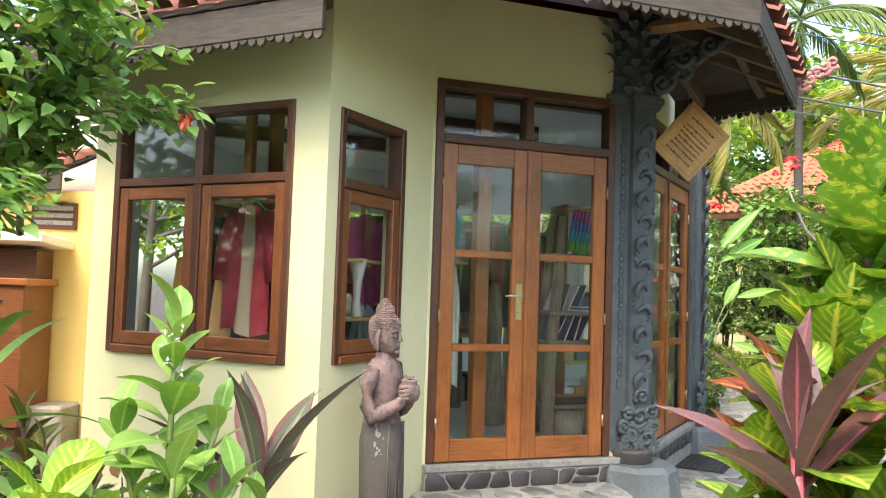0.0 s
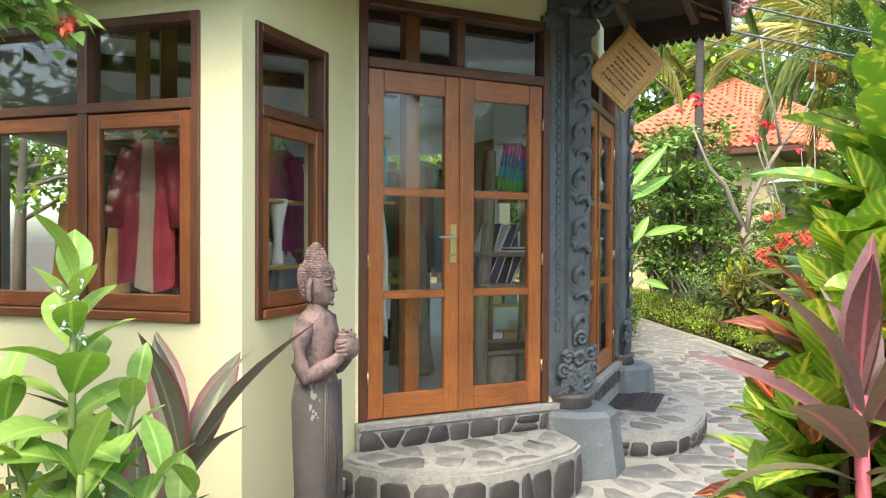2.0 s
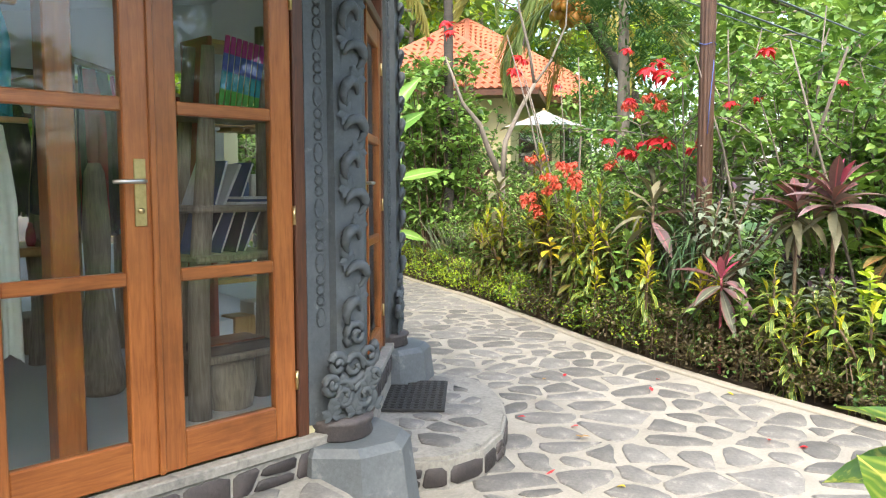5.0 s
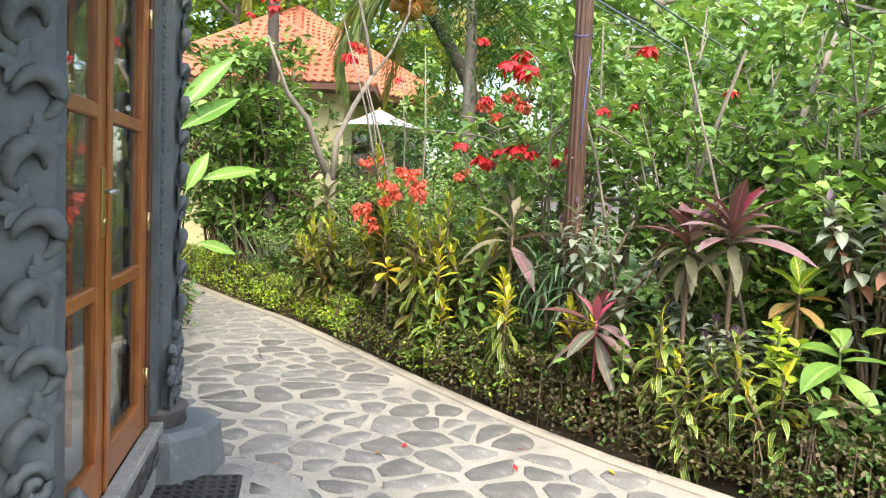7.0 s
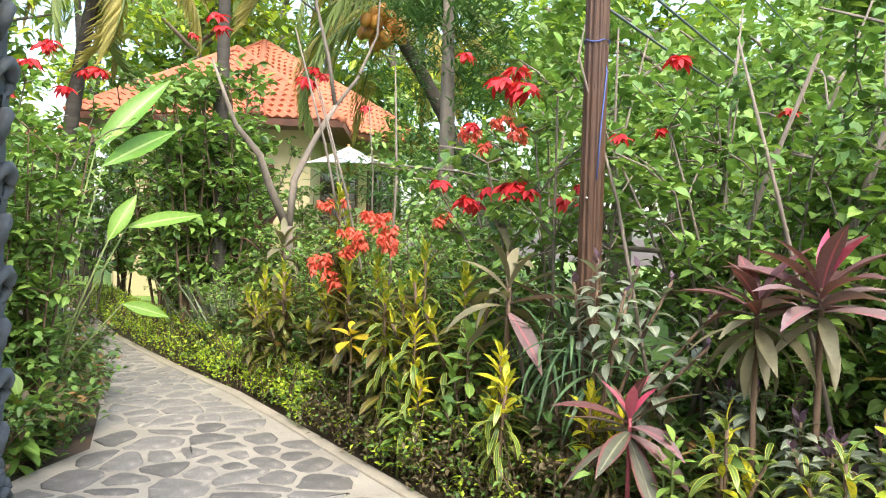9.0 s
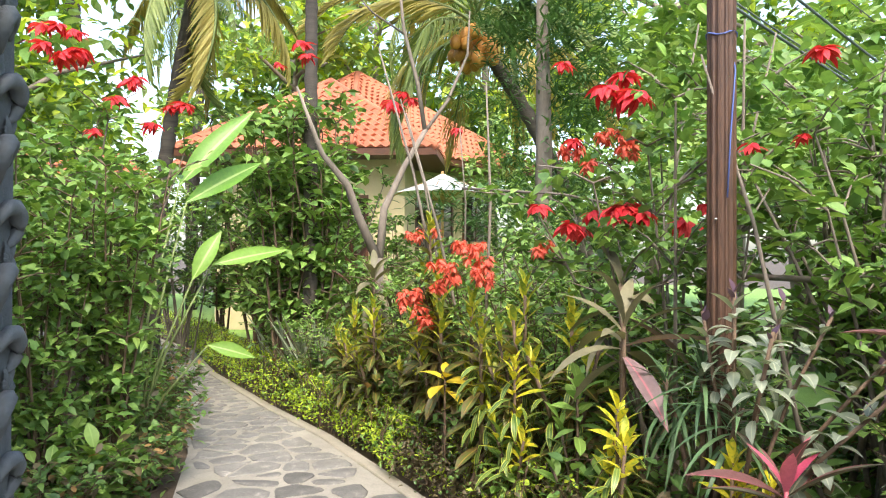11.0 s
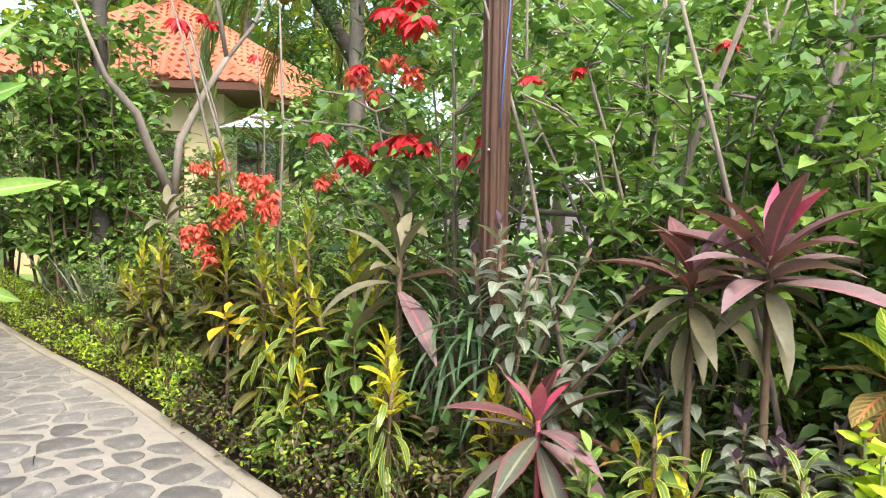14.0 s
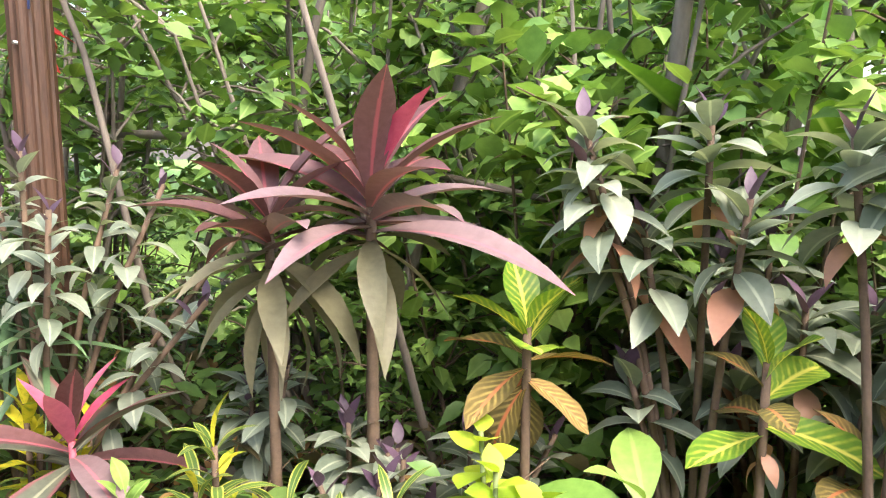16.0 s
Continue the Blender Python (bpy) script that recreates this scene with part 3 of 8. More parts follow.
def pane(parent, x0, x1, z0, z1, y):
    ob = part("pane", box_mesh("pane", x0, y - 0.002, z0, x1, y + 0.002, z1, GLASS, 0))
    ob.parent = parent
    ob.visible_shadow = False
    return ob


def door_pair(name, p, q, x0, x1, z0, z1, ztr, label):
    """A pair of glazed doors, three panes high, under a glazed transom."""
    thing = empty(name, along(p, q), label, "door", "", "structure")
    fw, y0, y1 = 0.055, -0.012, 0.10
    bar("frame_post", thing, x0, x0 + fw, y0, y1, z0, z1, DARKTEAK)
    bar("frame_post", thing, x1 - fw, x1, y0, y1, z0, z1, DARKTEAK)
    bar("frame_head", thing, x0 + fw, x1 - fw, y0, y1, z1 - fw, z1, DARKTEAKX)
    bar("transom_rail", thing, x0 + fw, x1 - fw, y0 - 0.004, y1, ztr, ztr + 0.06, DARKTEAKX)
    mid = (x0 + x1) / 2
    bar("mullion", thing, mid - 0.03, mid + 0.03, y0, y1, ztr + 0.06, z1 - fw, DARKTEAK)
    for a, b in ((x0 + fw, mid - 0.03), (mid + 0.03, x1 - fw)):
        pane(thing, a, b, ztr + 0.06, z1 - fw, 0.05)
    for side, (a, b) in enumerate(((x0 + fw + 0.004, mid - 0.003), (mid + 0.003, x1 - fw - 0.004))):
        leaf = part("door_leaf", box_mesh("stile", a, 0.0, z0 + 0.006, a + 0.10, 0.045, ztr - 0.004, TEAK, 0.005), thing)
        bar("stile", leaf, b - 0.10, b, 0.0, 0.045, z0 + 0.006, ztr - 0.004, TEAK)
        h = ztr - 0.004
        bar("bottom_rail", leaf, a + 0.10, b - 0.10, 0.002, 0.043, z0 + 0.006, z0 + 0.15, TEAKX)
        bar("top_rail", leaf, a + 0.10, b - 0.10, 0.002, 0.043, h - 0.13, h, TEAKX)
        z_lo, z_hi = z0 + 0.15, h - 0.13
        step = (z_hi - z_lo - 0.1) / 3
        for k in range(3):
            zz = z_lo + k * (step + 0.05)
            pane(leaf, a + 0.10, b - 0.10, zz, zz + step, 0.022)
            if k < 2:
                bar("rail", leaf, a + 0.10, b - 0.10, 0.003, 0.042, zz + step, zz + step + 0.05, TEAKX)
        for zz in (z0 + 0.25, z0 + 0.95, h - 0.25):
            ss = Soup()
            xx = a if side == 0 else b
            tube(ss, [(xx, -0.006, zz - 0.04), (xx, -0.006, zz + 0.04)], 0.008, 8)
            part("hinge", ss.mesh("hinge", BRASS), leaf)
        if side == 0:
            plate = bar("handle_plate", leaf, b - 0.066, b - 0.022, -0.006, 0.0, z0 + 0.93, z0 + 1.17, BRASS, 0.002, "worn brass plate")
            ss = Soup()
            tube(ss, [(b - 0.044, 0.0, z0 + 1.09), (b - 0.044, -0.045, z0 + 1.09), (b - 0.06, -0.052, z0 + 1.09), (b - 0.16, -0.05, z0 + 1.088)], [0.009, 0.009, 0.009, 0.007], 8)
            part("handle", ss.mesh("handle", STEEL), plate, None, "steel lever handle")
            ss = Soup()
            tube(ss, [(b - 0.044, -0.012, z0 + 0.985), (b - 0.044, 0.0, z0 + 0.985)], 0.012, 10)
            part("lock", ss.mesh("lock", BRASS), plate)
        else:
            bar("cover_strip", leaf, a - 0.012, a + 0.012, -0.012, 0.0, z0 + 0.006, h, TEAK, 0.003)
    return thing


door_pair("door_1", B, K1, *d1[:2], SILL, d1[3], 2.545, "varnished teak double doors with six glass panes, shut")
door_pair("door_2", K1, K2, *d2[:2], SILL, d2[3], 2.545, "varnished teak double doors on the side, shut")


def window(name, p, q, x0, x1, z0, z1, sashes, ztr, label):
    thing = empty(name, along(p, q), label, "window", "", "structure")
    fw, y0, y1 = 0.045, -0.015, 0.09
    bar("window_frame", thing, x0, x0 + fw, y0, y1, z0, z1, DARKTEAK)
    bar("window_frame", thing, x1 - fw, x1, y0, y1, z0, z1, DARKTEAK)
    bar("window_frame", thing, x0 + fw, x1 - fw, y0, y1, z1 - fw, z1, DARKTEAKX)
    bar("window_sill", thing, x0 + fw, x1 - fw, y0 - 0.01, y1, z0, z0 + fw, SASHWOODX)
    bar("transom_rail", thing, x0 + fw, x1 - fw, y0, y1, ztr, ztr + 0.05, DARKTEAKX)
    w = (x1 - x0 - 2 * fw) / sashes
    for k in range(sashes):
        a, b = x0 + fw + k * w, x0 + fw + (k + 1) * w
        if k:
            bar("mullion", thing, a - 0.028, a + 0.028, y0 + 0.002, y1, z0 + fw, z1 - fw, DARKTEAK)
        aa, bb = a + (0.03 if k else 0.002), b - (0.03 if k < sashes - 1 else 0.002)
        pane(thing, aa, bb, ztr + 0.05, z1 - fw, 0.04)
        zt = ztr - 0.003
        sash = bar("sash", thing, aa, aa + 0.065, -0.004, 0.04, z0 + fw + 0.003, zt, SASHWOOD)
        bar("stile", sash, bb - 0.065, bb, -0.004, 0.04, z0 + fw + 0.003, zt, SASHWOOD)
        bar("rail", sash, aa + 0.065, bb - 0.065, -0.002, 0.038, z0 + fw + 0.003, z0 + fw + 0.08, SASHWOODX)
        bar("rail", sash, aa + 0.065, bb - 0.065, -0.002, 0.038, zt - 0.075, zt, SASHWOODX)
        pane(sash, aa + 0.065, bb - 0.065, z0 + fw + 0.08, zt - 0.075, 0.018)
    return thing


window("window_1", C, A, *w1, 2, 2.13, "wide teak window with two sashes under a glazed transom")
window("window_2", A, B, *w2, 1, 2.11, "narrow teak window with one sash and a transom")


# ---- roof over the shop ----
def eave(name, p, q, back, z, pitch_up, label, over=0.0):
    """One slope: it runs from the eave line p-q up and back; fascia with a scalloped edge, rafters and a tile edge."""
    thing = empty(name, along(p, q), label, "roof", "", "structure")
    L = span(p, q)
    rise = back * pitch_up
    s = Soup()
    s.add([(0, 0, z + 0.12), (L, 0, z + 0.12), (L + over, back, z + 0.12 + rise), (-over, back, z + 0.12 + rise)], [(3, 2, 1, 0)])
    s.add([(0, 0, z + 0.15), (L, 0, z + 0.15), (L + over, back, z + 0.15 + rise), (-over, back, z + 0.15 + rise)], [(0, 1, 2, 3)])
    part("soffit", s.mesh("soffit", OLDWOOD, False), thing)
    part("fascia", box_mesh("fascia", 0, 0.0, z - 0.03, L, 0.035, z + 0.14, OLDWOOD, 0.004), thing)
    n = int(L / 0.055)
    s = Soup()
    for i in range(n):
        x = (i + 0.5) * L / n
        d = 0.035 + 0.012 * math.sin(i * 2.1)
        s.add([(x - 0.027, 0.006, z - 0.03), (x + 0.027, 0.006, z - 0.03), (x + 0.018, 0.006, z - 0.03 - d * 0.7), (x, 0.006, z - 0.03 - d), (x - 0.018, 0.006, z - 0.03 - d * 0.7),
               (x - 0.027, 0.024, z - 0.03), (x + 0.027, 0.024, z - 0.03), (x + 0.018, 0.024, z - 0.03 - d * 0.7), (x, 0.024, z - 0.03 - d), (x - 0.018, 0.024, z - 0.03 - d * 0.7)],
              [(0, 4, 3, 2, 1), (5, 6, 7, 8, 9), (1, 2, 7, 6), (2, 3, 8, 7), (3, 4, 9, 8), (4, 0, 5, 9)])
    part("scalloped_trim", s.mesh("scalloped_trim", OLDWOOD, False), thing, None, "carved scalloped wooden edge")
    k = max(2, int(L / 0.45))
    me = None
    for i in range(k):
        x = (i + 0.5) * L / k
        if me is None:
            ss = Soup()
            box_soup(ss, -0.03, 0, -0.045, 0.03, math.hypot(back, rise), 0.045, None, 0.006)
            me = fix_normals(ss.mesh("rafter", RAFTER, False))
        part("rafter", me, thing, Matrix.Translation((x, 0.04, z + 0.085)) @ Matrix.Rotation(math.atan2(rise, back), 4, "X"))
    k = int(L / 0.17)
    ss = Soup()
    for j in range(7):
        w = math.pi * j / 6
        for yy in (0.0, 0.3):
            ss.v.append((0.07 * math.cos(w), yy, 0.055 * math.sin(w)))
            ss.uv.append((0.5, 0.5))
    for j in range(6):
        ss.f.append((2 * j, 2 * j + 1, 2 * j + 3, 2 * j + 2))
        ss.mi.append(0)
    tme = ss.mesh("tile", OLDTILE)
    rows = max(1, int(math.hypot(back, rise) / 0.25))
    for r in range(min(rows, 3)):
        for i in range(k):
            part("tile", tme, thing, Matrix.Translation(((i + 0.5) * L / k, -0.05 + r * 0.24, z + 0.16 + r * 0.24 * pitch_up + 0.012 * (i % 2))) @ Matrix.Rotation(math.atan(pitch_up) - 0.06, 4, "X"))
    return thing


u1 = Vector((K1[0] - B[0], K1[1] - B[1])).normalized()
n1 = Vector((u1.y, -u1.x))
u2 = Vector((K2[0] - K1[0], K2[1] - K1[1])).normalized()
n2 = Vector((u2.y, -u2.x))
CORNER, SIDE_END, WALL_END = (1.64, 4.02), (2.6, 5.68), (1.9, 6.35)
LEFT_END = (CORNER[0] - u1.x * 2.3, CORNER[1] - u1.y * 2.3)
eave("roof_front", LEFT_END, CORNER, 1.5, 3.06, 0.5, "tiled roof edge with dark carved fascia over the doors")
eave("roof_side", CORNER, SIDE_END, 1.2, 3.06, 0.5, "tiled roof edge with dark carved fascia over the side wall")
eave("roof_end", SIDE_END, WALL_END, 0.8, 3.06, 0.5, "short tiled roof edge with carved fascia beside the column")
TIP = (-0.60, 3.55)
ua = Vector((A[0] - C[0], A[1] - C[1])).normalized()
T2 = (TIP[0] - ua.x * 2.6, TIP[1] - ua.y * 2.6)
eave("roof_left", T2, TIP, 1.0, 2.8, 0.55, "tiled roof edge with dark carved fascia over the window")
# upper roof that closes the shop
s = Soup()
base = [(cx + (x - cx) * 1.05, cy + (y - cy) * 1.05, 3.55) for x, y in ROOM]
s.add(base + [(cx, cy, 5.6)], [(i, (i + 1) % 9, 9) for i in range(9)])
tag_set(part("roof_top", s.mesh("roof_top", OLDTILE, False)), "weathered terracotta roof above the shop", "roof")


# ---- stones, steps, plinths ----
def clip_half(poly, nx, ny, d):
    """The part of a polygon where nx*x + ny*y <= d."""
    out = []
    for (ax, ay), (bx, by) in zip(poly, poly[1:] + poly[:1]):
        fa, fb = nx * ax + ny * ay - d, nx * bx + ny * by - d
        if fa <= 0:
            out.append((ax, ay))
        if (fa < 0 < fb) or (fb < 0 < fa):
            t = fa / (fa - fb)
            out.append((ax + t * (bx - ax), ay + t * (by - ay)))
    return out


def crazy_cells(x0, x1, y0, y1, size, gap, rng):
    """Irregular stones: cells round jittered seeds, drawn in by half the joint, corners cut."""
    nx, ny = int((x1 - x0) / size) + 2, int((y1 - y0) / size) + 2
    seeds = {}
    for i in range(-1, nx + 1):
        for j in range(-1, ny + 1):
            if rng.random() < 0.13:
                continue
            seeds[i, j] = (x0 + (i + 0.5 * (j % 2) + rng.uniform(-0.46, 0.46)) * size, y0 + (j + rng.uniform(-0.46, 0.46)) * size)
    cells = []
    for (i, j), (sx, sy) in seeds.items():
        if not (0 <= i < nx and 0 <= j < ny):
            continue
        poly = [(sx - size, sy - size), (sx + size, sy - size), (sx + size, sy + size), (sx - size, sy + size)]
        g = gap * rng.uniform(0.4, 2.6) / 2
        for di in (-2, -1, 0, 1, 2):
            for dj in (-2, -1, 0, 1, 2):
                o = seeds.get((i + di, j + dj))
                if (di or dj) and o:
                    dx, dy = o[0] - sx, o[1] - sy
                    L = math.hypot(dx, dy)
                    nxx, nyy = dx / L, dy / L
                    poly = clip_half(poly, nxx, nyy, nxx * sx + nyy * sy + L / 2 - g)
                    if len(poly) < 3:
                        break
            if len(poly) < 3:
                break
        if len(poly) < 3:
            continue
        for cut in (rng.uniform(0.2, 0.28),):
            new_poly = []
            for (ax, ay), (bx, by) in zip(poly, poly[1:] + poly[:1]):
                new_poly += [(ax + cut * (bx - ax), ay + cut * (by - ay)), (bx - cut * (bx - ax), by - cut * (by - ay))]
            poly = new_poly
        cells.append(((sx, sy), [(x + rng.uniform(-0.012, 0.012), y + rng.uniform(-0.012, 0.012)) for x, y in poly]))
    return cells


def slab(s, poly, depth, proud, m=None, c=None):
    """A stone: skirt and a slightly crowned top."""
    n = len(poly)
    cx_, cy_ = sum(p[0] for p in poly) / n, sum(p[1] for p in poly) / n
    if c is not None:
        poly = [(x - cx_, y - cy_) for x, y in poly]
        ox, oy = 0.0, 0.0
    else:
        ox, oy = cx_, cy_
    v = [(x, y, -depth) for x, y in poly] + [(x, y, proud * 0.45) for x, y in poly]
    v += [(ox + (x - ox) * 0.9, oy + (y - oy) * 0.9, proud) for x, y in poly]
    f = [(i, (i + 1) % n, n + (i + 1) % n, n + i) for i in range(n)]
    f += [(n + i, n + (i + 1) % n, 2 * n + (i + 1) % n, 2 * n + i) for i in range(n)]
    f.append(tuple(range(2 * n, 3 * n)))
    s.add(v, f, None, 0, m)
    return cx_, cy_


def wall_stones(L, h, size, r):
    """Angular stones in one course of a riser, with slanted joints; the odd one is split."""
    n = max(1, round(L / size))
    cuts = [(0.004, 0.004)]
    for k in range(1, n):
        x = L * k / n + r.uniform(-0.25, 0.25) * L / n
        sl = r.uniform(-0.22, 0.22) * L / n
        cuts.append((x - sl, x + sl))
    cuts.append((L - 0.004, L - 0.004))
    out = []
    for (a0, a1), (b0, b1) in zip(cuts, cuts[1:]):
        lo, hi = r.uniform(0.0, 0.07) * h, h * r.uniform(0.9, 1.0)
        quads = [[(a0, lo), (b0, lo + r.uniform(0, 0.05) * h), (b1, hi), (a1, hi - r.uniform(0, 0.08) * h)]]
        if r.random() < 0.3:
            k0, k1 = r.uniform(0.35, 0.6), r.uniform(0.4, 0.65)
            q = quads[0]
            l = (q[0][0] + (q[3][0] - q[0][0]) * k0, q[0][1] + (q[3][1] - q[0][1]) * k0)
            g = (q[1][0] + (q[2][0] - q[1][0]) * k1, q[1][1] + (q[2][1] - q[1][1]) * k1)
            quads = [[q[0], q[1], g, l], [l, g, q[2], q[3]]]
        for q in quads:
            cx_, cy_ = sum(p[0] for p in q) / 4, sum(p[1] for p in q) / 4
            q = [(cx_ + (x - cx_) * (1 - 0.007 / max(0.03, abs(x - cx_))), cy_ + (y - cy_) * (1 - 0.005 / max(0.02, abs(y - cy_)))) for x, y in q]
            ring = []
            for (ax, ay), (bx, by) in zip(q, q[1:] + q[:1]):
                c1, c2 = r.uniform(0.08, 0.24), r.uniform(0.08, 0.24)
                ring += [(ax + c1 * (bx - ax), ay + c1 * (by - ay)), (bx - c2 * (bx - ax), by - c2 * (by - ay))]
            out.append(ring)
    return out


rng = random.Random(7)
STEP1 = [(-0.13, 4.98), (-0.17, 4.86), (-0.1, 4.74), (0.03, 4.62), (0.2, 4.52), (0.4, 4.47), (0.6, 4.49), (0.8, 4.58), (1.02, 4.72), (1.2, 4.87), (1.28, 5.0), (1.27, 5.12), (1.2, 5.42)]
STEP2 = [(1.50, 5.75), (1.72, 5.70), (1.98, 5.62), (2.22, 5.68), (2.45, 5.86), (2.64, 6.12), (2.8, 6.42), (2.9, 6.75), (2.9, 7.0), (2.78, 7.2), (2.5, 7.3), (2.1, 6.78)]


def step(name, poly, top, label):
    s = Soup()
    prism(s, poly, -0.04, top)
    me = fix_normals(s.mesh(name, GREYMORTAR, False))
    bm = bmesh.new()
    bm.from_mesh(me)
    bmesh.ops.bevel(bm, geom=[e for e in bm.edges if abs(e.verts[0].co.z - top) < 1e-4 and abs(e.verts[1].co.z - top) < 1e-4], offset=0.018, segments=2, affect="EDGES")
    bm.to_mesh(me)
    bm.free()
    thing = tag_set(part(name, me), label, "step")
    xs, ys = [p[0] for p in poly], [p[1] for p in poly]
    for c, cell in crazy_cells(min(xs), max(xs), min(ys), max(ys), 0.21, 0.04, rng):
        if inside(*c, poly) and edge_gap(*c, poly) > 0.07:
            cell = [q for q in cell if inside(*q, poly) and edge_gap(*q, poly) > 0.03]
            if len(cell) > 4:
                s = Soup()
                slab(s, cell, 0.01, 0.007, None, c)
                part("stone", s.mesh("stone", FLAG), thing, Matrix.Translation((sum(p[0] for p in cell) / len(cell), sum(p[1] for p in cell) / len(cell), top)))
    # stones set into the riser
    for p, q in zip(poly[1:-2], poly[2:-1]):
        L = span(p, q)
        m = along(p, q) @ Matrix.Rotation(radians(90), 4, "X")
        for pts in wall_stones(L, top - 0.045, 0.17, rng):
            s = Soup()
            slab(s, pts, 0.02, 0.009)
            part("stone", s.mesh("stone", DARKSTONE), thing, m @ Matrix.Translation((0, 0.006, 0)))
    return thing


step("step_front", STEP1, 0.30, "half-round stone doorstep with set flagstones")
step("step_side", STEP2, 0.17, "rounded low stone doorstep beside the path")


def plinth(name, p, q, top, proud, label, cap=True):
    s = Soup()
    L = span(p, q)
    box_soup(s, 0, -proud, -0.05, L, 0.01, top - (0.045 if cap else 0), None, 0.004)
    thing = tag_set(part(name, fix_normals(s.mesh(name, GREYMORTAR, False)), None, along(p, q)), label, "plinth")
    if cap:
        part("sill_strip", box_mesh("sill_strip", 0, -proud - 0.012, top - 0.045, L, 0.02, top, GREYMORTAR, 0.006), thing, None, "pale grey cement strip")
    z0 = 0.285 if top > 0.4 else 0.0
    for pts in wall_stones(L, top - 0.05 - z0, 0.15, rng):
        s = Soup()
        slab(s, pts, 0.02, 0.009)
        part("stone", s.mesh("stone", DARKSTONE), thing, Matrix.Translation((0, -proud, z0 + 0.003)) @ Matrix.Rotation(radians(90), 4, "X"))
    return thing


plinth("plinth_front", B, K1, SILL, 0.05, "dark stone plinth under the doors")
plinth("plinth_side", K1, K2, SILL, 0.05, "dark stone plinth under the side doors")
plinth("plinth_narrow", A, B, 0.2, 0.05, "low dark stone plinth", False)
plinth("plinth_window", C, A, 0.2, 0.05, "low dark stone plinth", False)


def column_foot(k, m):
    s = Soup()
    v, f = [], []
    prof = [(-0.05, 1.12), (0.05, 1.1), (0.30, 1.0), (0.385, 0.97), (0.42, 0.86)]
    ring = [(-0.2, 0.1), (-0.22, -0.12), (-0.08, -0.28), (0.13, -0.32), (0.3, -0.2), (0.34, 0.05), (0.2, 0.2)]
    n = len(ring)
    for z, r in prof:
        v += [(x * r, y * r, z) for x, y in ring]
    for i in range(len(prof) - 1):
        f += [(i * n + a, i * n + (a + 1) % n, (i + 1) * n + (a + 1) % n, (i + 1) * n + a) for a in range(n)]
    f.append(tuple((len(prof) - 1) * n + a for a in range(n)))
    s.add(v, f)
    return part("foot_block", fix_normals(s.mesh("foot_block", PLINTH, False)), k, m, "smooth grey cement block")


def spiral(s, c, r, turns, rad, flip=1, start=0.0, n=18, y=0.0):
    pts = []
    for i in range(n + 1):
        t = i / n
        a = start + flip * turns * 2 * math.pi * t
        rr = r * (1 - 0.85 * t)
        pts.append((c[0] + rr * math.cos(a), y - 0.02 * t, c[1] + rr * math.sin(a)))
    tube(s, pts, [rad * (1 - 0.4 * i / n) for i in range(n + 1)], 6)


def lobed_leaf(s, m, size):
    for a, k in ((-60, 0.75), (0, 1.0), (60, 0.75), (-110, 0.55), (110, 0.55)):
        v, f, uv = blade(size * k, size * 0.55 * k, 4, 0.9, -0.5, 0.45)
        s.add(v, f, uv, 0, m @ Matrix.Rotation(radians(a), 4, "Z") @ Matrix.Rotation(radians(22), 4, "X"))


